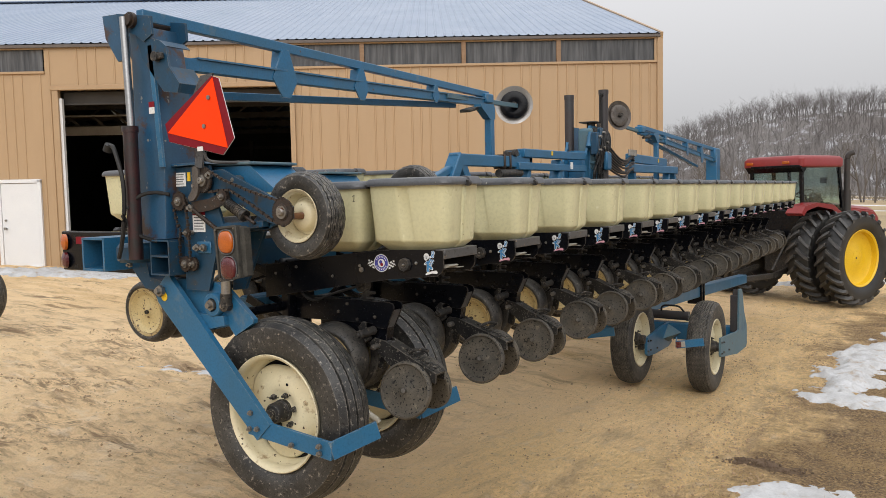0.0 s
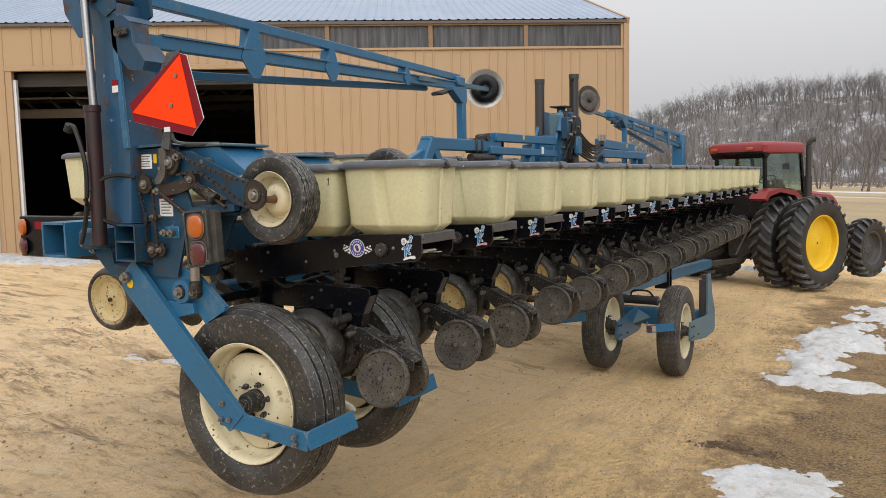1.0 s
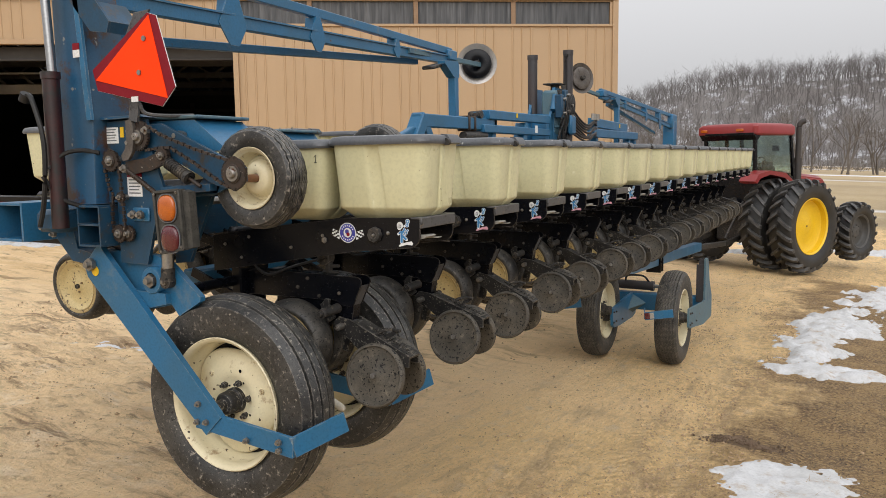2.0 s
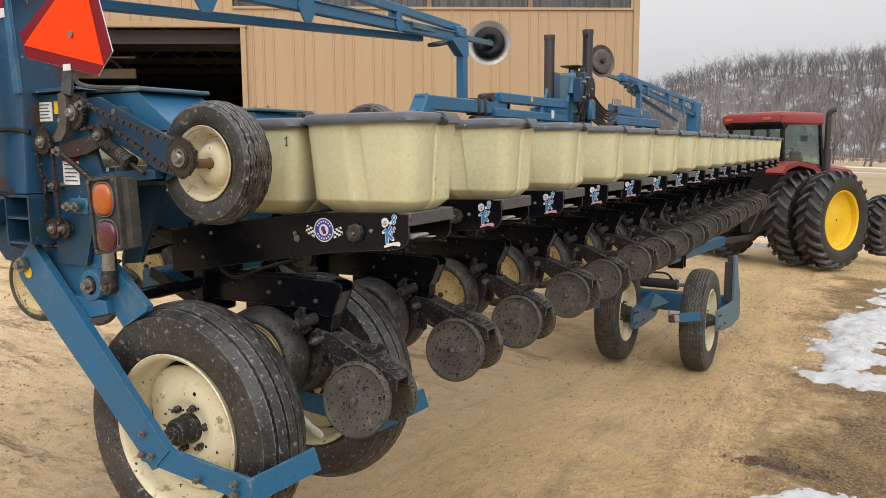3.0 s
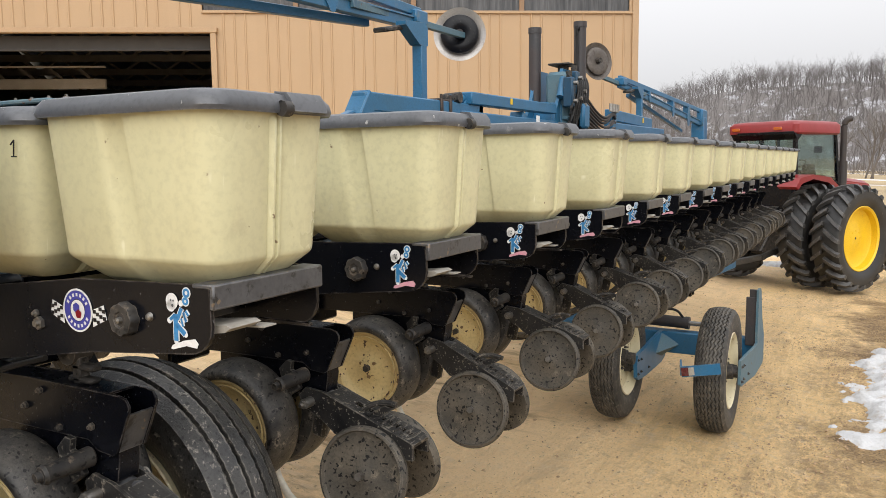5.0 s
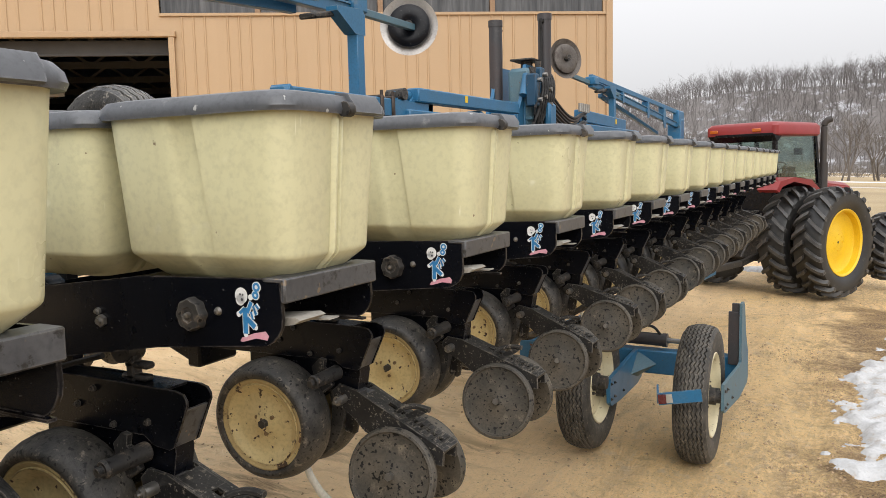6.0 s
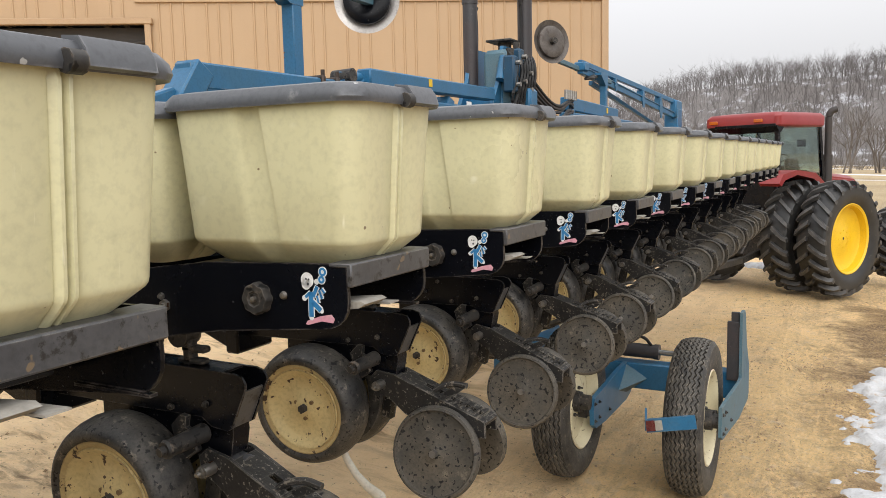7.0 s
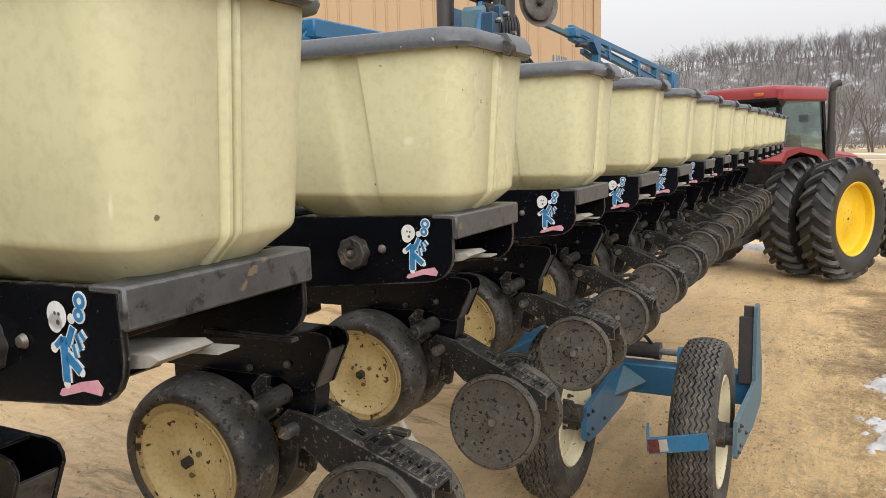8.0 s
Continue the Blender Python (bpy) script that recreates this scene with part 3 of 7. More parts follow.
def snow_patch(label, cx, cy, rx, ry, seed, height=0.1, step=0.035, turn=0.0, ragged=1.0):
    """Snow left lying: a lumpy sheet that thins out to a ragged edge."""
    bm = bmesh.new()
    grid = {}
    ca, sa = math.cos(radians(turn)), math.sin(radians(turn))
    na, nb = int(rx * 1.5 / step), int(ry * 1.5 / step)
    for i in range(-na, na + 1):
        for j in range(-nb, nb + 1):
            u, v = i * step, j * step
            x, y = cx + u * ca - v * sa, cy + u * sa + v * ca
            d = math.hypot(u / rx, v / ry)
            f = 1.0 - d + ragged * (0.8 * fbm(x * 1.3, y * 1.0, seed) + 0.5 * fbm(x * 4, y * 2.2, seed + 4) + 0.35 * fbm(x * 13, y * 9, seed + 2))
            f = min(f, 0.42)
            z = ground_z(x, y) + relief(x, y) + height * max(-0.25, f) * (1.0 + 0.5 * fbm(x * 7, y * 7, seed + 9)) * 1.5 - 0.012
            grid[i, j] = (bm.verts.new((x, y, z)), f)
    for (i, j), (v, f) in list(grid.items()):
        q = [grid.get(k) for k in ((i, j), (i + 1, j), (i + 1, j + 1), (i, j + 1))]
        if all(q) and max(p[1] for p in q) > 0:
            bm.faces.new([p[0] for p in q])
    bmesh.ops.delete(bm, geom=[v for v in bm.verts if not v.link_faces], context="VERTS")
    tagged(part("snow_patch", bm, M_SNOW, None, smooth=80), label, "snow", kind="stuff")


snow_patch("old lumpy snow bank beside the sandy drive", -0.16, 11.5, 0.48, 2.3, 2.0, 0.12, turn=-8, ragged=0.62)
snow_patch("ragged tongue of old snow on the verge", -0.14, 8.72, 0.50, 0.32, 8.0, 0.09, turn=14, ragged=0.6)
snow_patch("thinning snow along the far verge", 0.55, 15.2, 0.5, 1.9, 21.0, 0.10, 0.05, turn=-14, ragged=0.8)
snow_patch("thin melting snow on the muddy verge", -0.25, 5.28, 0.52, 0.64, 5.5, 0.04, 0.03, ragged=0.5)
snow_patch("snow lying along the foot of the shed", -16.4, 10.7, 2.6, 0.75, 11.0, 0.12, 0.08, 33)
snow_patch("thin frozen snow on the yard", -6.2, 5.6, 0.7, 0.16, 14.0, 0.02, 0.05, 20)
snow_patch("snow left beyond the tractor", 2.4, 25.5, 5.5, 0.9, 17.0, 0.16, 0.12, -8)
snow_patch("snow heap behind the planter", -3.6, 22.5, 2.0, 0.6, 19.0, 0.16, 0.1)

# dead grass and straw lying on the verge and scattered over the drive
random.seed(5)
bm = bmesh.new()
for i in range(9000):
    if i < 7000:
        x, y = random.uniform(-0.9, 1.6), random.uniform(3.5, 13.5)
        if x + 0.62 + 0.4 * fbm(x * 1.1, y * 1.1, 3) < random.random() * 0.5:
            continue
    else:
        x, y = random.uniform(-9, -0.6), random.uniform(3, 18)
    z = ground_z(x, y) + relief(x, y) + 0.004
    a, s = random.uniform(0, 6.28), random.uniform(0.02, 0.075)
    d = Vector((math.cos(a), math.sin(a), random.uniform(0.0, 0.55 if i < 7000 else 0.1)))
    w = Vector((-d.y, d.x, 0)) * 0.002
    p = Vector((x, y, z))
    bm.faces.new([bm.verts.new(p - w), bm.verts.new(p + w), bm.verts.new(p + d * s)])
tagged(part("dead_grass", bm, M_STRAW, None, smooth=0), "dry dead grass and straw litter on the ground", "grass", kind="stuff")
# clods and small stones
stones, sides = [], []
for i in range(17000):
    big = 1.0
    if i < 6000:
        x, y = random.uniform(-9, 0.9), random.uniform(2.6, 18)
    elif i < 13000:
        x, y = -0.55 - abs(random.gauss(0, 0.75)), random.uniform(4.2, 13)
        if fbm(x * 1.5, y * 0.5, 31.0) < -0.05:
            continue
    else:
        x, y, big = random.uniform(-9, -3.4), random.uniform(2.4, 6.8), 1.15
        if fbm(x * 0.8, y * 1.3, 37.0) < 0.12:
            continue
    r = big * random.choice((0.003, 0.004, 0.004, 0.005, 0.006, 0.008, 0.013)) * random.uniform(0.6, 1.3)
    z = ground_z(x, y) + relief(x, y) + r * 0.2
    a, k = random.uniform(0, 3.1), len(stones)
    ca, sa, f = r * math.cos(a), r * math.sin(a), random.uniform(0.6, 1)
    stones += [(x + ca, y + sa, z), (x - sa * f, y + ca * f, z), (x - ca, y - sa, z), (x + sa * f, y - ca * f, z), (x, y, z + r * 0.7), (x, y, z - r * 0.7)]
    for q in range(4):
        sides += [(k + q, k + (q + 1) % 4, k + 4), (k + (q + 1) % 4, k + q, k + 5)]
me = bpy.data.meshes.new("pebbles")
me.from_pydata(stones, [], sides)
me.materials.append(surf("clods", (0.40, 0.275, 0.155), (0.26, 0.175, 0.10), 0.9, 1.5, 0.9))
tagged(new("pebbles", me), "small clods and stones on the sandy yard", "stones", kind="stuff")
# a ridge of wet crumbs that a tyre has thrown up
bm = bmesh.new()
for i in range(750):
    x, y = random.gauss(-0.62, 0.12), random.gauss(6.05, 0.035)
    y += 0.03 * math.sin(x * 17.0)
    r = random.uniform(0.004, 0.013)
    turned = Matrix.Rotation(random.uniform(0, 6.28), 4, "Z") @ Matrix.Rotation(random.uniform(0, 3.1), 4, "X")
    bmesh.ops.create_icosphere(bm, subdivisions=1, radius=r, matrix=Matrix.Translation((x, y, ground_z(x, y) + relief(x, y) + r * random.uniform(0.0, 0.9))) @ turned @ Matrix.Diagonal((1.0, random.uniform(0.6, 1.0), random.uniform(0.5, 0.8), 1)))
tagged(part("mud_crumbs", bm, surf("wet_mud", (0.14, 0.09, 0.052), (0.085, 0.052, 0.03), 0.9, 9, 0.75), None, smooth=30), "ridge of dark wet mud crumbs by the drive", "mud", kind="stuff")


# ---- shed ----
SHED = Matrix.Translation((-5.37, 19.755, 0)) @ Matrix(((-0.843, -0.538, 0, 0), (-0.538, 0.843, 0, 0), (0, 0, 1, 0), (0, 0, 0, 1)))
EAVE, RIDGE, DEEP, LONG = 5.9, 10.1, 12.9, 22.9
D0, D1, DTOP = 9.19, 14.88, 4.8  # the big doorway


def at_shed(bm):
    bm.transform(SHED)
    bmesh.ops.recalc_face_normals(bm, faces=bm.faces)
    return bm


shed = thing("machine_shed", (-5.37, 19.755, -1.0), "long tan ribbed-steel machine shed with a grey-blue metal roof", "shed")


def sheet(u0, u1, z0, z1, name="siding_panel", v=0.0):
    """A sheet of ribbed siding, from u0 to u1 along the wall."""
    bm = bmesh.new()
    prof, u = [(u0, v)], u0
    k = math.ceil((u0 - 0.04) / 0.2286)
    while 0.2286 * k + 0.04 < u1:
        c = 0.2286 * k
        if c > u0 + 0.03:
            prof += [(c - 0.026, v), (c - 0.012, v - 0.02), (c + 0.012, v - 0.02), (c + 0.026, v)]
        k += 1
    prof.append((u1, v))
    A = [bm.verts.new((a, b, z0)) for a, b in prof]
    B = [bm.verts.new((a, b, z1)) for a, b in prof]
    for i in range(len(prof) - 1):
        bm.faces.new((A[i], A[i + 1], B[i + 1], B[i]))
    q = [bm.verts.new((a, v + 0.05, z)) for a, z in ((u0, z0), (u1, z0), (u1, z1), (u0, z1))]
    bm.faces.new(q)
    part(name, at_shed(bm), M_TAN, shed, smooth=0)


W0, W1 = 5.27, 5.80
u = 0.0
while u < LONG - 0.01:
    v = u + 0.9144
    base = -1.0
    for a, b in ((u, v),):
        spans = [(a, b)]
        for cut in (D0, D1, 9.36, 15.2):
            spans = [t for s in spans for t in ((s[0], min(s[1], cut)), (max(s[0], cut), s[1])) if t[1] - t[0] > 1e-4]
        for s in spans:
            mid = (s[0] + s[1]) / 2
            top = EAVE - 0.02 if 9.36 < mid < 15.2 else W0 - 0.02
            if D0 < mid < D1:
                sheet(*s, DTOP, top)
            else:
                sheet(*s, base, top)
    u = v
# clerestory strip of grimy corrugated plastic between wooden posts
for a, b in ((0.12, 2.44), (2.56, 4.80), (4.92, 7.32), (7.44, 9.33), (15.25, 17.7), (17.82, 20.2), (20.3, LONG - 0.1)):
    bm = bmesh.new()
    pr = []
    n = int((b - a) / 0.0335)
    for i in range(n + 1):
        t = i % 4
        pr.append((a + (b - a) * i / n, 0.035 + (0.0, 0.008, 0.016, 0.008)[t]))
    A = [bm.verts.new((p, q, W0)) for p, q in pr]
    B = [bm.verts.new((p, q, W1)) for p, q in pr]
    for i in range(n):
        bm.faces.new((A[i], A[i + 1], B[i + 1], B[i]))
    part("clerestory_panel", at_shed(bm), M_SMOKE, shed, "dark grimy corrugated translucent panel", 80)
for c in (0.06, 2.5, 4.86, 7.38, 17.76, 20.25):
    bm = bmesh.new()
    box(bm, (c, 0.0, (W0 + W1) / 2), (0.11, 0.05, W1 - W0), bevel=0.004)
    part("clerestory_post", at_shed(bm), M_WOOD if 1 < c < 16 else M_TANTRIM, shed, "bare wooden post")
for a, b in ((0.0, 9.36), (15.2, LONG)):
    bm = bmesh.new()
    box(bm, ((a + b) / 2, -0.015, W0 - 0.03), (b - a, 0.07, 0.06), bevel=0.005)
    part("sill", at_shed(bm), M_TANTRIM, shed)
    bm = bmesh.new()
    box(bm, ((a + b) / 2, 0.0, W1 + 0.045), (b - a, 0.06, 0.09), bevel=0.005)
    part("header", at_shed(bm), M_TANTRIM, shed)
bm = bmesh.new()
box(bm, (-0.02, -0.01, 2.4), (0.14, 0.12, 6.9), bevel=0.01)
part("corner_trim", at_shed(bm), M_TANTRIM, shed)
for c, w in ((D0 - 0.06, 0.12), (D1 + 0.06, 0.14)):
    bm = bmesh.new()
    box(bm, (c, -0.02, (DTOP - 1) / 2), (w, 0.16, DTOP + 1.0), bevel=0.008)
    part("door_jamb", at_shed(bm), M_TANTRIM, shed)
bm = bmesh.new()
box(bm, (D1 - 0.035, 0.03, 1.9), (0.07, 0.12, 5.4), bevel=0.006)
part("jamb_edge", at_shed(bm), M_WHITE, shed, "white inner edge of the doorway")
bm = bmesh.new()
box(bm, ((D0 + D1) / 2, -0.04, DTOP + 0.05), (D1 - D0 + 0.3, 0.16, 0.12), bevel=0.01)
part("door_track", at_shed(bm), M_TANTRIM, shed)
# the door edge shares the steel colour darkened for indoor shade
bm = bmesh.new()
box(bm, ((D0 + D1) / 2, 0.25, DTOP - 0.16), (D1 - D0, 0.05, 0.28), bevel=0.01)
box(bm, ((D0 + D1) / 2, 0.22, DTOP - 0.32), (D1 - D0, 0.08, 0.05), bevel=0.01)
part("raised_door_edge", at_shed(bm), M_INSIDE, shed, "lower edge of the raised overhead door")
# white side door
bm = bmesh.new()
box(bm, (15.97, -0.03, 1.50), (0.90, 0.05, 2.06), bevel=0.006)
door = part("door", at_shed(bm), M_WHITE, shed, "plain white steel side door, shut")
for a, b, s in ((15.47, 1.53, (0.09, 0.08, 2.18)), (16.47, 1.53, (0.09, 0.08, 2.18)), (15.97, 2.585, (1.09, 0.08, 0.09)), (15.97, 0.45, (1.0, 0.1, 0.06))):
    bm = bmesh.new()
    box(bm, (a, -0.04, b), s, bevel=0.006)
    part("door_frame", at_shed(bm), M_WHITE, shed)
bm = bmesh.new()
cyl(bm, (16.33, -0.05, 1.42), (16.33, -0.11, 1.42), 0.02, seg=10)
cyl(bm, (16.33, -0.10, 1.42), (16.33, -0.14, 1.42), 0.032, seg=12)
cyl(bm, (16.33, -0.05, 1.62), (16.33, -0.08, 1.62), 0.028, seg=12)
ob = part("knob", at_shed(bm), M_STEEL, door)
# roof sheets with standing ribs, one slope in view and one behind
RISE = (RIDGE - EAVE - 0.05) / DEEP


def roof_sheet(u0, u1, back):
    bm = bmesh.new()
    prof = [(u0, 0.0)]
    for k in range(4):
        c = u0 + (u1 - u0) * (k + 0.5) / 4
        prof += [(c - 0.04, 0.0), (c - 0.015, 0.02), (c + 0.015, 0.02), (c + 0.04, 0.0)]
    prof.append((u1, 0.0))
    ends = ((-0.08, EAVE + 0.05 - 0.08 * RISE), (DEEP, RIDGE)) if not back else ((DEEP, RIDGE), (DEEP * 2 + 0.2, EAVE))
    rows = [[bm.verts.new((a, e, z + h)) for a, h in prof] for e, z in ends]
    for i in range(len(prof) - 1):
        bm.faces.new((rows[0][i], rows[0][i + 1], rows[1][i + 1], rows[1][i]))
    part("roof_sheet", at_shed(bm), M_ROOF, shed, smooth=0)


for k in range(26):
    roof_sheet(-0.06 + 0.9144 * k, -0.06 + 0.9144 * (k + 1), False)
    if k % 5 == 0:
        roof_sheet(-0.06 + 0.9144 * k, -0.06 + 0.9144 * (k + 5), True)
bm = bmesh.new()
beam(bm, (-0.05, -0.09, EAVE - 0.04), (-0.05, DEEP, RIDGE - 0.02), 0.07, 0.17)
part("rake_trim", at_shed(bm), M_TANTRIM, shed)
bm = bmesh.new()
box(bm, (LONG / 2 - 0.03, -0.065, EAVE - 0.035), (LONG, 0.05, 0.075), bevel=0.008)
part("eave_trim", at_shed(bm), surf("dark_eave_trim", (0.12, 0.1, 0.09)), shed)
bm = bmesh.new()
box(bm, (LONG / 2, DEEP, RIDGE + 0.03), (LONG + 0.4, 0.5, 0.05), bevel=0.02)
part("ridge_cap", at_shed(bm), M_ROOF, shed)
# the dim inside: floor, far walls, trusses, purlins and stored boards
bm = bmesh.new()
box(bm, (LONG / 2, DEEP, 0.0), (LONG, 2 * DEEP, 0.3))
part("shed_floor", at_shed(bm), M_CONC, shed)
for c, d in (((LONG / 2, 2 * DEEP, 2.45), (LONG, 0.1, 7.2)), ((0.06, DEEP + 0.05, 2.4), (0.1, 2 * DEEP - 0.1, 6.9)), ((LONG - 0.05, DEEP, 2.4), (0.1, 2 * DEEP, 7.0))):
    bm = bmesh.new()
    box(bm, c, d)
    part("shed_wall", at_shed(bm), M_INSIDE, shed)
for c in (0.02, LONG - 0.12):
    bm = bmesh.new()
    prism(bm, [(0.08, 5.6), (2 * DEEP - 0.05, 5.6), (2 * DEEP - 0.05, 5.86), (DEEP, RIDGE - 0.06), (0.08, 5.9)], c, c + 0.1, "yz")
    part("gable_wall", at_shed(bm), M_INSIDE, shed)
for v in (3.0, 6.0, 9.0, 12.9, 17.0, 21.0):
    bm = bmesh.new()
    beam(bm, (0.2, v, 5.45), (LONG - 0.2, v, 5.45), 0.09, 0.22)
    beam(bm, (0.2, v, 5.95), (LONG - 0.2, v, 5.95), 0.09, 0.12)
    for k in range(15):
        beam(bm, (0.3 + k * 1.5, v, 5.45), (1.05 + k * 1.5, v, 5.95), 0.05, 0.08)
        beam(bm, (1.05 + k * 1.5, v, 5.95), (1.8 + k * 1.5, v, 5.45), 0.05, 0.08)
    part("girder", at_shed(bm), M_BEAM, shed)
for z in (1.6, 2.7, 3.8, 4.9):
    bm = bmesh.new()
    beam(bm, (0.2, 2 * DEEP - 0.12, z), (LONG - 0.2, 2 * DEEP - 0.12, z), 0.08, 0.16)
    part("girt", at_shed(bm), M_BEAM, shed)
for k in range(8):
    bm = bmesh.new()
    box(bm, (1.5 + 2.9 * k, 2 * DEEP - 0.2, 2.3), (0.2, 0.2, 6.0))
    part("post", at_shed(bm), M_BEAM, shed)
bm = bmesh.new()
box(bm, (16.0, 4.5, 4.19), (6.0, 0.1, 0.27), bevel=0.02)
part("loft_edge", at_shed(bm), M_LOFT, shed, "pale boards of a loft inside")
for k in range(7):
    bm = bmesh.new()
    beam(bm, (13.4 + k * 0.75, 4.5, 4.33), (13.75 + k * 0.75, 4.5, 4.62), 0.05, 0.07)
    part("loft_brace", at_shed(bm), M_BEAM, shed)
bm = bmesh.new()
box(bm, (16.0, 4.5, 4.64), (6.0, 0.08, 0.05), bevel=0.01)
part("loft_rail", at_shed(bm), M_LOFT, shed)


# ---- far hill with bare woods ----
def hill_z(x, y):
    d = math.hypot(x, y)
    az = math.degrees(math.atan2(y, x))
    crest = np.interp(az, (40, 70, 86, 92, 95, 97.6, 100, 103, 105.6, 108, 113, 120, 150), (22, 32, 29.5, 27.5, 27, 26.5, 25.5, 22.5, 16.5, 10, 5, 6, 10))
    t = max(0.0, min(1.0, (d - 175) / 115))
    return -1.9 + crest * (t * t * (3 - 2 * t)) + 1.2 * fbm(x * 0.02, y * 0.02, 5.0) * t


bm = bmesh.new()
rows = []
for i in range(60):
    az = radians(45 + 100 * i / 59)
    rows.append([bm.verts.new((d * math.cos(az), d * math.sin(az), hill_z(d * math.cos(az), d * math.sin(az)))) for d in np.linspace(170, 420, 26)])
for a, b in zip(rows, rows[1:]):
    for j in range(25):
        bm.faces.new((a[j], a[j + 1], b[j + 1], b[j]))
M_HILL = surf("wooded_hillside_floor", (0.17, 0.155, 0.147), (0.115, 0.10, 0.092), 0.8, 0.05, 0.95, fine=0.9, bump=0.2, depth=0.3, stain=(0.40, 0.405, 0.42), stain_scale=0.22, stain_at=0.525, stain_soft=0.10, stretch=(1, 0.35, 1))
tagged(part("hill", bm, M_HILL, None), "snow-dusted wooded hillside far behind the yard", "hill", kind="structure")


def twig(bm, p, d, s, r, depth, spread=0.55):
    """A limb that forks: three-sided, tapering."""
    q = p + d * s
    m = axes(p, q)
    ring = []
    for c, rr in ((p, r), (q, r * 0.62)):
        ring.append([bm.verts.new(c + m @ Vector((rr * math.cos(a), rr * math.sin(a), 0))) for a in (0, 2.1, 4.2)])
    for j in range(3):
        bm.faces.new((ring[0][j], ring[0][(j + 1) % 3], ring[1][(j + 1) % 3], ring[1][j]))
    if depth:
        for k in range(random.choice((2, 3, 3))):
            e = (d + Vector((random.gauss(0, spread), random.gauss(0, spread), random.gauss(0.12, spread * 0.6)))).normalized()
            twig(bm, p.lerp(q, random.uniform(0.55, 1.0)), e, s * random.uniform(0.55, 0.85), r * 0.55, depth - 1, spread)


random.seed(11)
bm = bmesh.new()
for i in range(2900):
    crest = i < 420
    az, d = radians(random.uniform(80, 110)), random.uniform(262, 300) if crest else random.uniform(185, 290)
    x, y = d * math.cos(az), d * math.sin(az)
    h = random.uniform(2.2, 4.3) * random.choice((0.55, 0.8, 1.0)) if crest else random.uniform(1.8, 3.6)
    twig(bm, Vector((x, y, hill_z(x, y) - 0.3)), Vector((random.gauss(0, 0.07), random.gauss(0, 0.07), 1)).normalized(), h, random.uniform(0.05, 0.12), 4 if crest or d > 262 else 3, random.uniform(0.34, 0.6))
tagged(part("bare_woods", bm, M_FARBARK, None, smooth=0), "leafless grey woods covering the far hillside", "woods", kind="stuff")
# larger bare trees and brush at the foot of the hill
spots = [(-1.5, 118, 3.6), (-6.5, 128, 3.8), (2.5, 122, 3.2), (-12, 132, 3.0), (7, 126, 3.4), (-19, 140, 3.0), (-26, 142, 3.2), (-33, 146, 2.8), (12, 118, 3.0)]
for x, y, h in spots:
    bm = bmesh.new()
    for k in range(3):
        twig(bm, Vector((x + random.uniform(-1, 1), y, ground_z(x, y) - 0.3)), Vector((random.gauss(0, 0.2), random.gauss(0, 0.15), 1)).normalized(), h, 0.16, 5, 0.36)
    tree = thing("tree", (x, y, ground_z(x, y)), "tall leafless grey tree at the field edge", "tree", "bare trees at the field edge")
    part("trunk", bm, M_BARK, None, "bare trunk with forking limbs", 0).parent = tree
    tree.children[0].matrix_parent_inverse = tree.matrix_basis.inverted()
random.seed(23)
bm = bmesh.new()
for i in range(700):
    x, y = random.uniform(-45, 30), random.uniform(138, 168)
    twig(bm, Vector((x, y, -2.2)), Vector((random.gauss(0, 0.25), random.gauss(0, 0.25), 1)).normalized(), random.uniform(0.8, 2.0), 0.05, 3, 0.5)
tagged(part("brush", bm, M_BARK, None, smooth=0), "leafless brush and saplings along the field edge", "brush", kind="stuff")


# ---- planter: row units ----
PITCH, Y0 = 0.762, 3.447


def tyre_profile(r, rim, w, grooves=(), depth=0.008, crown=0.02):
    """Half outside, half bead: from one bead over the tread to the other."""
    h = w / 2
    pts = [(-h * 0.72, rim), (-h * 0.93, rim + (r - rim) * 0.22), (-h, rim + (r - rim) * 0.5), (-h * 0.96, rim + (r - rim) * 0.78), (-h * 0.8, r - crown)]
    for g in grooves:
        for a, dd in ((-0.05, 0), (-0.035, depth), (0.035, depth), (0.05, 0)):
            s = (g + a) * h
            pts.append((s, r - crown * (s / (h * 0.8)) ** 2 - dd))
    pts += [(-s, q) for s, q in pts[4::-1]]
    return pts


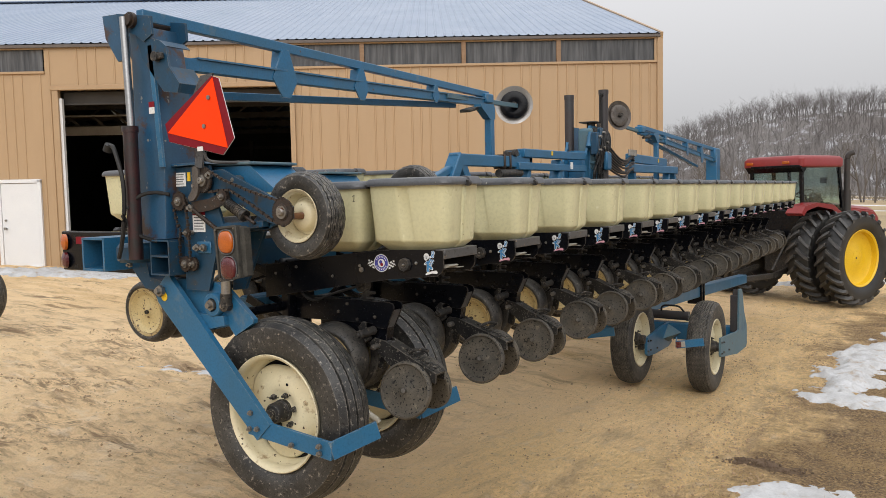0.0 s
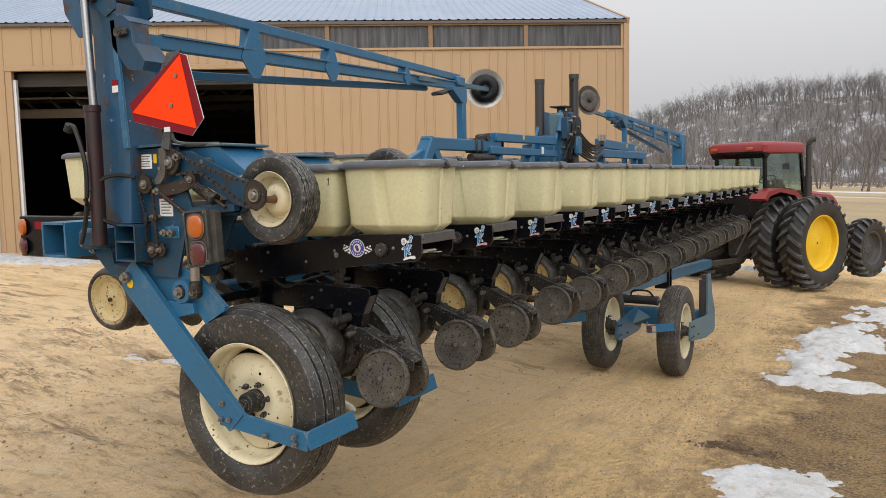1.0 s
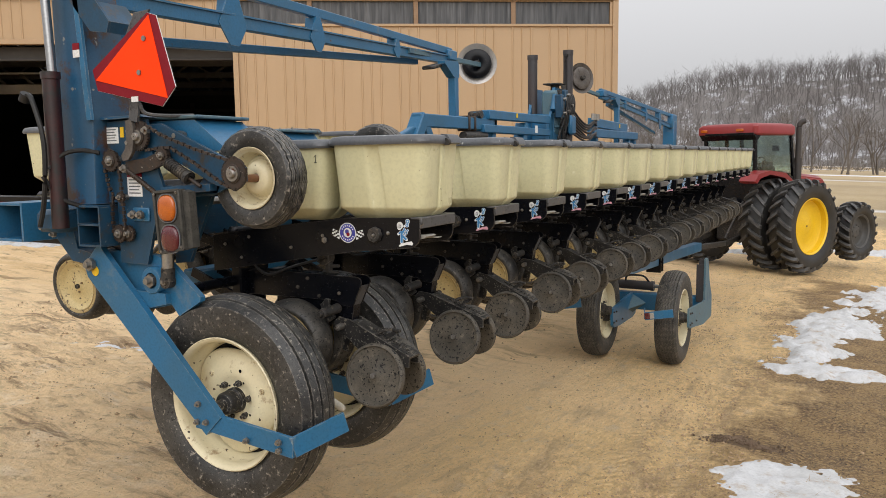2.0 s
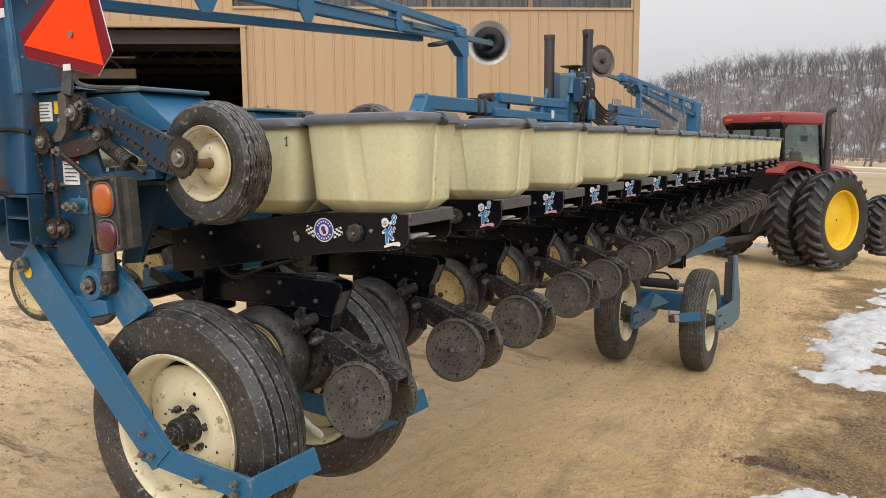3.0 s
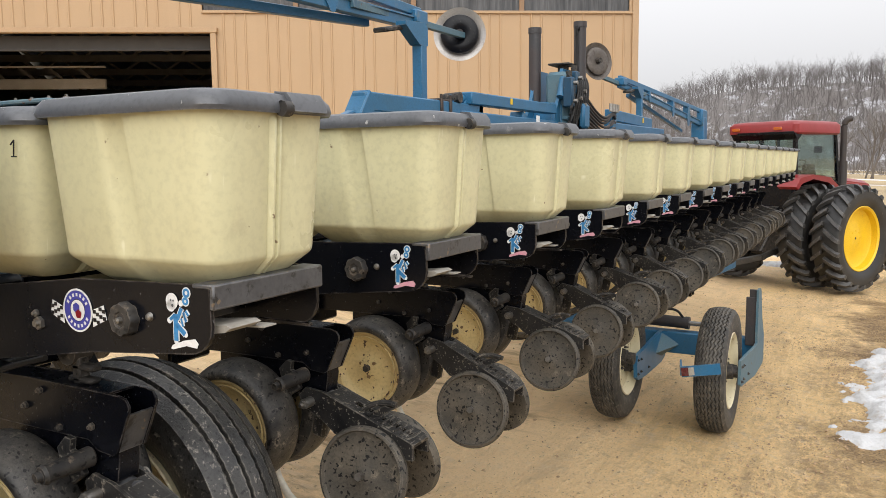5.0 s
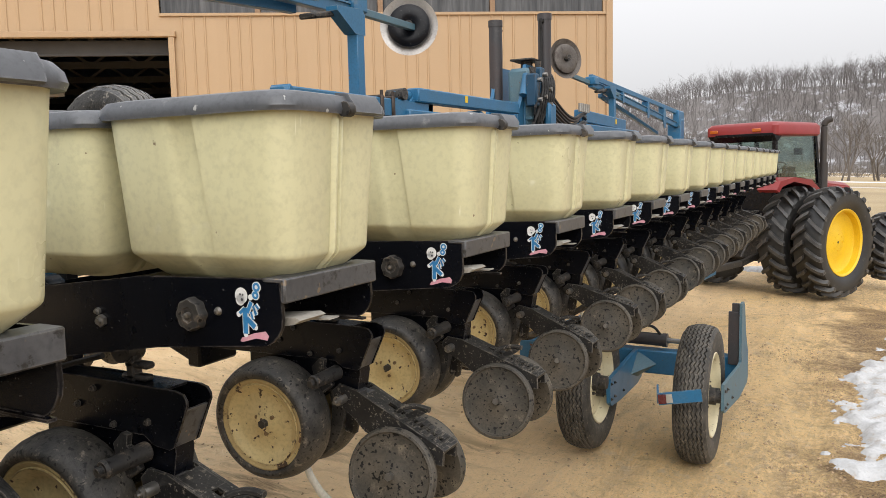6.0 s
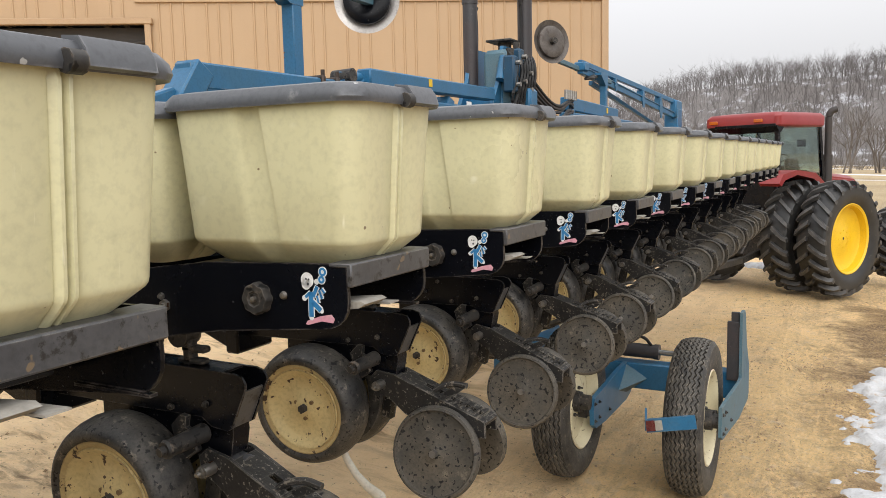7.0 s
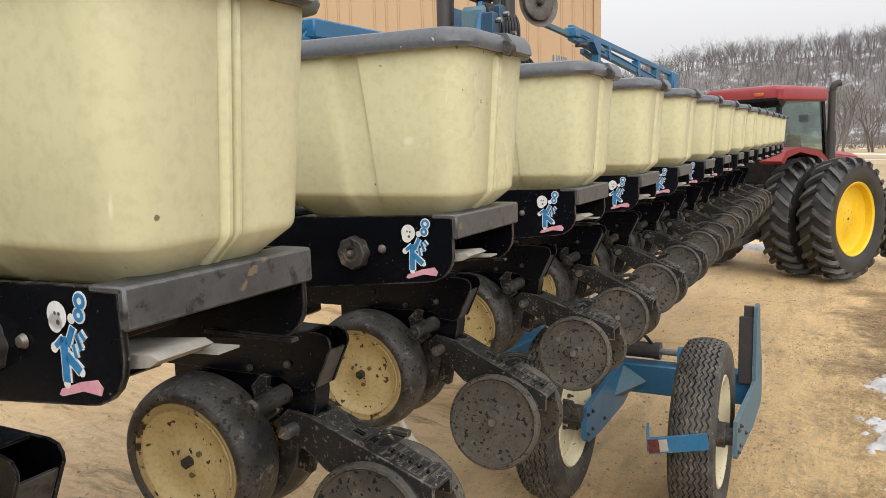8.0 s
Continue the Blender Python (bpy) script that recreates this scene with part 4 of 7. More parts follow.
def hopper_outline(x0, x1, hw, r, dent, rib, lean):
    """Plan of a hopper, with the sunk panel in its long sides and a ridged groove down its end."""
    p = [(x1, -hw + r)]
    p += [(x1, -0.022), (x1 - rib * 0.6, -0.017), (x1 + rib, -0.010), (x1 + rib, -0.005), (x1 - rib, 0.0), (x1 + rib, 0.005), (x1 + rib, 0.010), (x1 - rib * 0.6, 0.017), (x1, 0.022)]
    for a in range(0, 91, 22):
        p.append((x1 - r + r * math.cos(radians(a)), hw - r + r * math.sin(radians(a))))
    L = x1 - x0
    side = [(x1 - (0.385 + lean) * L, 0.0), (x1 - (0.391 + lean) * L, dent), (x1 - (0.53 + lean * 0.6) * L, dent), (x1 - (0.556 + lean * 0.6) * L, dent * 0.35), (x1 - (0.575 + lean * 0.6) * L, -dent * 0.10), (x1 - (0.61 + lean * 0.6) * L, 0.0)]
    p += [(x, hw - d) for x, d in side]
    for a in range(90, 181, 22):
        p.append((x0 + r + r * math.cos(radians(a)), hw - r + r * math.sin(radians(a))))
    for a in range(180, 271, 22):
        p.append((x0 + r + r * math.cos(radians(a)), -hw + r + r * math.sin(radians(a))))
    p += [(x, -hw + d) for x, d in side[::-1]]
    for a in range(270, 361, 22):
        p.append((x1 - r + r * math.cos(radians(a)), -hw + r + r * math.sin(radians(a))))
    return p[1:]


def hopper(x0, x1, top, yc, parent):
    bm = bmesh.new()
    secs = []
    for f, ex, ey, r, dent, rib in ((0.0, 0.082, 0.085, 0.03, 0.002, 0.003), (0.03, 0.068, 0.070, 0.035, 0.004, 0.005), (0.150, 0.025, 0.025, 0.045, 0.008, 0.006), (0.165, 0.022, 0.021, 0.048, 0.009, 0.006), (0.185, 0.0205, 0.019, 0.05, 0.010, 0.006),
                                    (0.55, 0.012, 0.011, 0.052, 0.010, 0.006), (0.93, 0.003, 0.003, 0.052, 0.009, 0.006), (0.96, 0.002, 0.001, 0.055, 0.004, 0.0), (1.0, 0.0, 0.0, 0.055, 0.0, 0.0)):
        secs.append([(x, yc + y, top - 0.34 + 0.34 * f) for x, y in hopper_outline(x0 + ex, x1 - ex, 0.170 - ey, r, dent, rib, 0.085 * f)])
    loft(bm, secs)
    body = part("hopper", bm, M_HOPPER, parent, "cream translucent plastic seed hopper", 36)
    bm = bmesh.new()
    rim = lambda g, z, r: [(x, yc + y, z) for x, y in rounded(x0 - g, x1 + g, -0.170 - g, 0.170 + g, r, 7)]
    loft(bm, [rim(0.004, top - 0.013, 0.055), rim(0.013, top - 0.015, 0.06), rim(0.016, top - 0.006, 0.06), rim(0.013, top + 0.008, 0.06), rim(0.004, top + 0.020, 0.06), rim(-0.02, top + 0.025, 0.055), rim(-0.03, top + 0.017, 0.055), rim(-0.10, top + 0.024, 0.05)])
    lid = part("lid", bm, M_LID, body, "dark grey plastic lid", 35)
    bm = bmesh.new()
    prism(bm, [(x1 - 0.02, top + 0.029), (x1 + 0.010, top + 0.026), (x1 + 0.022, top + 0.010), (x1 + 0.026, top - 0.010), (x1 + 0.018, top - 0.013), (x1 - 0.02, top + 0.020)], yc + 0.016, yc + 0.118)
    part("lid_latch", bm, M_LID, body, "scuffed grey plastic lid latch")
    bm = bmesh.new()
    cyl(bm, (x1 + 0.018, yc - 0.010, top - 0.006), (x1 + 0.018, yc + 0.012, top - 0.006), 0.015, seg=10)
    part("latch_pin", bm, M_BLACK_DUSTY, body)


def wheel_disc(bm, c, axis, r, dish):
    lathe(bm, [(dish + 0.006, 0.0), (dish + 0.006, 0.032), (dish, 0.04), (dish, r * 0.74), (dish * 0.8, r * 0.79), (-0.003, r * 0.90), (0.003, r * 0.94), (0.006, r * 0.985), (0.002, r), (-0.012, r), (dish - 0.008, r * 0.8), (dish - 0.006, 0.0)], c, axis, 40)


def row_unit(name, at, label, group, front=False):
    u = thing(name, at, label, "planter unit", group)
    yc = at[1]
    g = -0.2 if front else 0.0  # the front units carry their hoppers further ahead
    hopper(-2.065 + g, -1.587 + g, 2.132, yc, u)
    hopper(-2.555 + g, -2.10 + g, 2.122, yc, u)
    # hopper support: two long side plates joined by a rear channel
    for s, nm in ((-1, "side_plate"), (1, "side_plate")):
        bm = bmesh.new()
        out = [(-2.78, 1.70), (-2.5, 1.742), (-1.98, 1.802), (-1.625, 1.812), (-1.622, 1.735)]
        for a in range(0, 91, 18):
            out.append((-1.682 + 0.06 * math.cos(radians(a)), 1.735 - 0.055 * math.sin(radians(a))))
        out += [(-1.95, 1.655), (-2.3, 1.60), (-2.78, 1.525)]
        y = yc + s * 0.15
        prism(bm, out, y - 0.004, y + 0.004)
        if s > 0:
            box(bm, (-1.72, yc + 0.146, 1.683), (0.16, 0.014, 0.005))
        part(nm, bm, M_BLACK, u)
    bm = bmesh.new()
    box(bm, (-1.618, yc, 1.789), (0.012, 0.312, 0.046), bevel=0.003)
    box(bm, (-1.64, yc, 1.808), (0.05, 0.312, 0.008), bevel=0.002)
    part("rear_channel", bm, M_GREYLIP, u, "worn grey steel rear channel")
    bm = bmesh.new()
    prism(bm, [(-1.72, 1.726), (-1.612, 1.736), (-1.60, 1.731), (-1.615, 1.722), (-1.72, 1.706)], yc - 0.13, yc - 0.05)
    prism(bm, [(-1.72, 1.716), (-1.59, 1.722), (-1.59, 1.719), (-1.72, 1.712)], yc - 0.055, yc - 0.02)
    part("drive_lever", bm, M_DUSTPALE, u, "dusty pale plastic lever")
    bm = bmesh.new()
    secs = []
    for dy, f in ((0.0, 1.0), (-0.014, 1.0), (-0.02, 0.9), (-0.02, 0.5), (-0.017, 0.42), (-0.017, 0.05)):
        secs.append([(-1.841 + f * (0.0325 + 0.0016 * math.cos(8 * t)) * math.cos(t), yc - 0.154 + dy, 1.733 + f * (0.0325 + 0.0016 * math.cos(8 * t)) * math.sin(t)) for t in (math.pi * k / 24 for k in range(48))])
    loft(bm, secs)
    part("knob", bm, M_BLACK_DUSTY, u, "dusty black ribbed knob")
    for x, z, r in ((-1.778, 1.742, 0.009), (-1.868, 1.731, 0.007), (-1.841, 1.733, 0.008)):
        bm = bmesh.new()
        lathe(bm, [(-0.008 - (0.018 if x == -1.841 else 0), 0.0005), (-0.006 - (0.018 if x == -1.841 else 0), r * 0.7), (0.0, r)], (x, yc - 0.155, z), (0, 1, 0), 14)
        part("bolt", bm, M_STEEL, u)
    for x, z in ((-2.12, 1.72), (-2.3, 1.66), (-2.55, 1.70), (-2.6, 1.60), (-2.7, 1.66)):
        bm = bmesh.new()
        bolt(bm, (x, yc - 0.154, z), (0, -1, 0), 0.008, 0.006)
        part("bolt", bm, M_STEEL, u)
    # sticker: plain shapes in its colours, on a white outline
    y = yc - 0.1550
    at = lambda p, q: (-1.725 + (p - 160) * 0.00039, 1.687 + (300 - q) * 0.000385)
    strokes = ((200, 128, 198, 258, 0.0105), (208, 180, 258, 222, 0.010), (212, 152, 240, 98, 0.0075), (196, 132, 164, 158, 0.006), (236, 146, 246, 184, 0.0042), (252, 116, 266, 162, 0.0042), (250, 120, 270, 156, 0.0035), (266, 108, 284, 130, 0.0042))
    rings = ((268, 62, 0.0075), (276, 22, 0.0085))
    for nm, mat, grow, dy in (("sticker_outline", M_DECALW, 0.0042, 0.0), ("sticker_blue", M_DECALB, 0.0, -0.0007)):
        bm = bmesh.new()
        for a, b, c, d, w in strokes:
            p, q = at(a, b), at(c, d)
            beam(bm, (p[0], y + dy, p[1]), (q[0], y + dy, q[1]), 0.0012, w + grow, (q[1] - p[1], 0, p[0] - q[0]))
        for a, b, r in rings:
            lathe(bm, [(dy, max(0.0005, r - 0.0045 - grow)), (dy - 0.0006, max(0.0005, r - 0.0045 - grow)), (dy - 0.0006, r + grow / 2), (dy, r + grow / 2)], (at(a, b)[0], y, at(a, b)[1]), (0, 1, 0), 16)
        part(nm, bm, mat, u, smooth=0)
    for a, b, r in ((180, 68, 0.0155), (172, 90, 0.011), (238, 74, 0.0058), (159, 162, 0.0058), (198, 262, 0.0055), (262, 222, 0.0055)):
        bm = bmesh.new()
        disc(bm, (at(a, b)[0], y - 0.0011, at(a, b)[1]), (0, -1, 0), r)
        part("sticker_white", bm, M_DECALW, u, smooth=0)
    for a, b, r in ((174, 62, 0.0022), (190, 64, 0.0022), (184, 88, 0.003)):
        bm = bmesh.new()
        disc(bm, (at(a, b)[0], y - 0.0015, at(a, b)[1]), (0, -1, 0), r, 8)
        part("sticker_grey", bm, M_LID, u, smooth=0)
    bm = bmesh.new()
    prism(bm, [at(a, b) for a, b in ((160, 298), (172, 280), (250, 252), (320, 238), (340, 260), (330, 282), (262, 277), (174, 302))], y - 0.0008, y)
    part("sticker_pink", bm, M_DECALP, u, smooth=0)
    # body: narrow hollow housing, its slanted rear wall notched at the top
    for q in (-1, 1):
        bm = bmesh.new()
        prism(bm, [(-2.72, 1.515), (-2.35, 1.525), (-2.03, 1.522), (-2.008, 1.516), (-1.999, 1.503), (-1.998, 1.490), (-2.045, 1.388), (-2.06, 1.380), (-2.11, 1.385), (-2.14, 1.405), (-2.72, 1.40)], yc + q * 0.037 - 0.003, yc + q * 0.037 + 0.003)
        part("housing_side", bm, M_BLACK, u)
    bm = bmesh.new()
    prism(bm, [(-2.008, 1.478), (-2.051, 1.386), (-2.056, 1.388), (-2.013, 1.480)], yc - 0.034, yc + 0.034)
    part("housing_rear", bm, M_GREYLIP, u, "worn grey rear wall of the housing")
    bm = bmesh.new()
    box(bm, (-2.42, yc, 1.519), (0.70, 0.068, 0.006))
    part("housing_top", bm, M_BLACK, u)
    bm = bmesh.new()
    prism(bm, [(-2.5, 1.41), (-2.055, 1.40), (-2.052, 1.37), (-2.062, 1.315), (-2.12, 1.30), (-2.5, 1.32)], yc - 0.028, yc + 0.028)
    part("shank", bm, M_BLACK, u)
    for x, z in ((-2.235, 1.42), (-2.12, 1.44), (-2.36, 1.455), (-2.30, 1.50)):
        bm = bmesh.new()
        bolt(bm, (x, yc - 0.041, z), (0, -1, 0), 0.009, 0.007)
        part("bolt", bm, M_BLACK_DUSTY, u)
    bm = bmesh.new()
    lathe(bm, [(-0.072, 0.0), (-0.072, 0.011), (-0.058, 0.012), (-0.058, 0.020), (-0.05, 0.023), (-0.042, 0.020), (0.055, 0.024), (0.06, 0.02)], (-2.135, yc - 0.10, 1.366), (0.12, 1, 0.08), 18)
    part("depth_stop", bm, M_BLACK_DUSTY, u, "dusty depth-adjusting stop")
    bm = bmesh.new()
    prism(bm, [(-2.21, 1.385), (-2.18, 1.415), (-2.16, 1.412), (-2.165, 1.385), (-2.13, 1.37), (-2.15, 1.345), (-2.20, 1.35)], yc - 0.07, yc - 0.055)
    part("stop_cam", bm, M_ARM, u)
    # opening discs, gauge wheels, seed tube
    for s in (-1, 1):
        bm = bmesh.new()
        c = Vector((-2.42, yc + s * 0.022, 1.145))
        lathe(bm, [(-0.002, 0.0), (-0.002, 0.17), (0.0, 0.18), (0.002, 0.17), (0.002, 0.0)], c, (0.04 * s, 1, 0.02), 36)
        part("opener_disc", bm, M_BLACK_DUSTY, u, "worn steel opening disc")
    for s in (-1, 1):
        ax = Vector((0.05 * s, 1, -0.06 * s)) * s
        q = 1.12 if front else 1.0  # the front units roll on larger wheels
        c = Vector((-2.350, yc + s * 0.128, 1.15 if front else 1.205))
        bm = bmesh.new()
        lathe(bm, [(d, r * q) for d, r in ((-0.09, 0.145), (0.026, 0.150), (0.034, 0.1525), (0.041, 0.158), (0.044, 0.165), (0.043, 0.173), (0.036, 0.182), (0.022, 0.190), (-0.005, 0.198), (-0.035, 0.201), (-0.066, 0.198), (-0.082, 0.188), (-0.088, 0.17))], c, ax, 48, True)
        w = part("gauge_wheel", bm, M_RUBBER_DUSTY, u, "dusty black rubber gauge tyre", 35)
        bm = bmesh.new()
        wheel_disc(bm, c + ax * 0.030, ax, 0.137 * q, -0.018)
        part("wheel_disc", bm, M_CREAM, w, "chipped cream-yellow wheel disc")
        bm = bmesh.new()
        lathe(bm, [(-0.004, 0.130 * q), (0.001, 0.136 * q), (0.004, 0.141 * q), (0.008, 0.149 * q), (0.006, 0.1535 * q), (-0.008, 0.1535 * q)], c + ax * 0.030, ax, 40)
        part("rim_ring", bm, M_CREAM_RUST, w, "cream rim edge eaten by rust")
        bm = bmesh.new()
        cyl(bm, c + ax * 0.012, c + ax * 0.034, 0.015, seg=6)
        part("hub_bolt", bm, M_BLACK_DUSTY, w)
        for k in range(3):
            bm = bmesh.new()
            t = Vector((math.cos(k * 2.1 + 0.6), 0, math.sin(k * 2.1 + 0.6))) * 0.036
            cyl(bm, c + t + ax * 0.01, c + t + ax * 0.0195, 0.007, seg=8)
            part("rivet", bm, M_RIVET, w)
        bm = bmesh.new()
        beam(bm, c - ax * 0.075, (-2.15, yc + s * 0.05, 1.345), 0.02, 0.045, (1, 0, 0), 0.004)
        part("gauge_arm", bm, M_ARM, u)
    bm = bmesh.new()
    pth = [(-2.33, 1.36, 0.012), (-2.325, 1.12, 0.012), (-2.31, 1.04, 0.012), (-2.288, 0.985, 0.013), (-2.25, 0.935, 0.014), (-2.205, 0.900, 0.017), (-2.165, 0.880, 0.020), (-2.148, 0.874, 0.017), (-2.140, 0.872, 0.008)]
    secs = []
    for (xa, za, w), (xb, zb, _) in zip(pth, pth[1:] + [(-2.10, 0.87, 0)]):
        d = Vector((xb - xa, 0, zb - za)).normalized()
        n = Vector((-d.z, 0, d.x)) * w
        secs.append([(xa + n.x * math.cos(a), yc + 0.012 * math.sin(a), za + n.z * math.cos(a)) for a in (math.pi * k / 5 for k in range(10))])
    loft(bm, secs)
    if not front:
        part("seed_tube", bm, M_PALE, u, "pale plastic seed tube with a curved tail")
    # closing arm with notched top, and its pair of inclined discs
    bm = bmesh.new()
    for s in (-1, 1):
        prism(bm, [(-2.15, 1.305), (-2.125, 1.33), (-2.06, 1.322), (-2.0, 1.298), (-1.755, 1.205), (-1.742, 1.197), (-1.742, 1.15), (-1.77, 1.15), (-1.93, 1.175), (-2.02, 1.195), (-2.07, 1.235), (-2.14, 1.27)], yc + s * 0.043 - 0.005, yc + s * 0.043 + 0.005)
    beam(bm, (-2.05, yc, 1.313), (-1.97, yc, 1.283), 0.086, 0.008)
    beam(bm, (-1.765, yc, 1.202), (-1.74, yc, 1.192), 0.086, 0.012)
    for s in (-0.02, 0.02):
        beam(bm, (-1.97, yc + s * 1.4, 1.284), (-1.75, yc + s * 1.4, 1.199), 0.034, 0.008)
    for k in range(8):
        f = k / 7
        beam(bm, (-1.925 + 0.16 * f, yc - 0.036, 1.268 - 0.062 * f), (-1.925 + 0.16 * f, yc + 0.036, 1.268 - 0.062 * f), 0.009, 0.012)
    part("closing_arm", bm, M_ARM, u, "dusty black closing-wheel arm with notched top")
    bm = bmesh.new()
    secs = []
    for x, z in ((-2.10, 1.292), (-2.03, 1.282)):
        o = [(0.034 * math.cos(radians(t)), 0.028 * math.sin(radians(t))) for t in range(-20, 201, 22)]
        i = [(0.029 * math.cos(radians(t)), 0.023 * math.sin(radians(t))) for t in range(200, -21, -22)]
        secs.append([(x, yc + p, z + q) for p, q in o + i])
    loft(bm, secs)
    part("spring_seat", bm, M_GREYLIP, u, "worn grey spring seat")
    bm = bmesh.new()
    cyl(bm, (-2.105, yc - 0.085, 1.288), (-2.105, yc + 0.085, 1.288), 0.016, seg=10)
    bolt(bm, (-2.105, yc - 0.08, 1.288), (0, -1, 0), 0.012, 0.012)
    part("pivot_bolt", bm, M_STEEL, u)
    bm = bmesh.new()
    beam(bm, (-2.10, yc + 0.02, 1.29), (-2.13, yc + 0.02, 1.15), 0.03, 0.05, (1, 0, 0), 0.01)
    part("spring_link", bm, M_ARM, u)
    bm = bmesh.new()
    prism(bm, [(-1.91, 1.262), (-1.86, 1.29), (-1.83, 1.285), (-1.85, 1.27), (-1.885, 1.255)], yc - 0.008, yc + 0.008)
    tube(bm, [(-1.94, yc - 0.02, 1.25), (-1.92, yc - 0.02, 1.285), (-1.87, yc, 1.30), (-1.82, yc, 1.295)], 0.009)
    part("spring_lever", bm, M_ARM, u)
    for s in (-1, 1):
        ax = Vector((0.08 * s, 1.0, 0.20 * s)) * s
        ax.normalize()
        c = Vector((-1.892 + (0.02 if s > 0 else 0), yc + s * 0.088, 1.098 if s < 0 else 1.105))
        bm = bmesh.new()
        lathe(bm, [(0.010, 0.0), (0.010, 0.02), (0.005, 0.03), (0.007, 0.118), (0.010, 0.128), (0.019, 0.133), (0.017, 0.141), (0.004, 0.147), (-0.016, 0.143), (-0.018, 0.13), (-0.01, 0.11), (-0.01, 0.0)], c, ax, 40)
        w = part("closing_wheel", bm, M_CLOSE, u, "mud-caked dark closing disc", 35)
        bm = bmesh.new()
        cyl(bm, c + ax * 0.012, c + ax * 0.03, 0.013, seg=6)
        part("hub_bolt", bm, M_STEEL, w)
        bm = bmesh.new()
        cyl(bm, c - ax * 0.06, c - ax * 0.008, 0.016, seg=8)
        part("spindle", bm, M_BLACK_DUSTY, w)
    # parallel arms and mount on the toolbar side
    x0, x1 = (-2.70, -3.0) if not front else (-1.62, -1.16)
    for z0, z1 in ((1.66, 1.72), (1.42, 1.52)):
        for s in (-1, 1):
            bm = bmesh.new()
            beam(bm, (x0, yc + s * 0.085, z0 - 0.04), (x1, yc + s * 0.085, z1 - 0.02), 0.014, 0.05, bevel=0.003)
            part("parallel_arm", bm, M_BLACK, u)
    bm = bmesh.new()
    box(bm, (x0, yc, 1.52), (0.06, 0.19, 0.36), bevel=0.008)
    part("head_bracket", bm, M_BLACK, u)
    bm = bmesh.new()
    prism(bm, [(-2.07, 1.79), (-1.66, 1.80), (-1.66, 1.775), (-1.80, 1.76), (-1.82, 1.70), (-2.07, 1.665)], yc - 0.10, yc + 0.12)
    part("seed_meter", bm, M_BLACK, u, "black seed meter below the hopper")
    bm = bmesh.new()
    cyl(bm, (-2.222, yc - 0.025, 1.597), (-2.222, yc + 0.025, 1.597), 0.033, seg=16)
    box(bm, (-2.205, yc, 1.548), (0.026, 0.03, 0.075), bevel=0.004)
    box(bm, (-2.185, yc, 1.560), (0.075, 0.03, 0.016), bevel=0.005)
    box(bm, (-2.195, yc, 1.530), (0.085, 0.03, 0.014), bevel=0.005)
    part("hopper_latch", bm, M_BLACK_DUSTY, u, "dusty steel hopper latch")
    bm = bmesh.new()
    box(bm, (-2.66, yc, 1.64), (0.12, 0.28, 0.2), bevel=0.02)
    part("front_bracket", bm, M_BLACK, u)
    bm = bmesh.new()
    bolt(bm, (-2.11, yc - 0.154, 1.70), (0, -1, 0), 0.014, 0.008)
    part("panel_bolt", bm, M_STEEL, u)
    bm = bmesh.new()
    tube(bm, [(-2.62, yc - 0.10, 1.62), (-2.5, yc - 0.12, 1.5), (-2.35, yc - 0.1, 1.56), (-2.2, yc - 0.09, 1.6)], 0.007)
    part("cable", bm, M_HOSE, u)
    return u


unit = row_unit("row_unit", (-2.1, Y0, 0.95), "black planter row unit with cream hoppers and cream gauge wheels", "rear row units on the toolbar")
units = [unit] + [copy_thing(unit, pose(-2.1, Y0 + PITCH * k, 0.95)) for k in range(1, 16)]
random.seed(31)
SAG = [-0.012, 0.006, -0.018, 0.004, -0.014, 0.008] + [random.uniform(-0.014, 0.010) for k in range(10)]
for u, sag in zip(units, SAG):
    pivot = Matrix.Translation((-2.105 + 2.1, 0, 1.288 - 0.95))
    swing = pivot @ Matrix.Rotation(-sag / 0.215, 4, "Y") @ pivot.inverted()
    for ob in u.children:
        if ob.name.split(".")[0] in ("closing_arm", "closing_wheel", "spring_lever"):
            ob.matrix_basis = swing
# the first unit's sticker has a white stripe
for ob in units[0].children:
    if ob.name.split(".")[0] == "sticker_pink":
        ob.name = "sticker_stripe"
        ob.data = ob.data.copy()
        ob.data.materials[0] = M_DECALW
unit = row_unit("row_unit", (-2.1, Y0, 0.95), "black push-type planter row unit with cream hoppers, ahead of the toolbar", "front row units on the toolbar", True)
for k in range(14, -1, -1):
    m = pose(-2.1 - 1.965, Y0 + 0.381 + PITCH * k, 0.95 + 0.14)
    if k:
        copy_thing(unit, m)
    else:
        unit.matrix_basis = m
# numbers written by hand on two of the hoppers
for k, lines in ((0, (((0.0, 0.0), (0.004, 0.033)), ((-0.008, 0.024), (0.004, 0.033)), ((-0.007, 0.0), (0.008, 0.0)))),
                 (2, (((-0.008, 0.032), (0.006, 0.031), (0.004, 0.022), (-0.003, 0.018)), ((-0.003, 0.018), (0.009, 0.016), (0.006, 0.002), (-0.009, 0.003))))):
    bm = bmesh.new()
    for stroke in lines:
        tube(bm, [(-2.137 + a, Y0 + PITCH * k - 0.1700, 2.044 + b) for a, b in stroke], 0.0016, 6)
    ob = part("hand_lettering", bm, M_HOSE, None, "number written in black marker")
    ob.parent = units[k]
    ob.matrix_parent_inverse = units[k].matrix_basis.inverted()
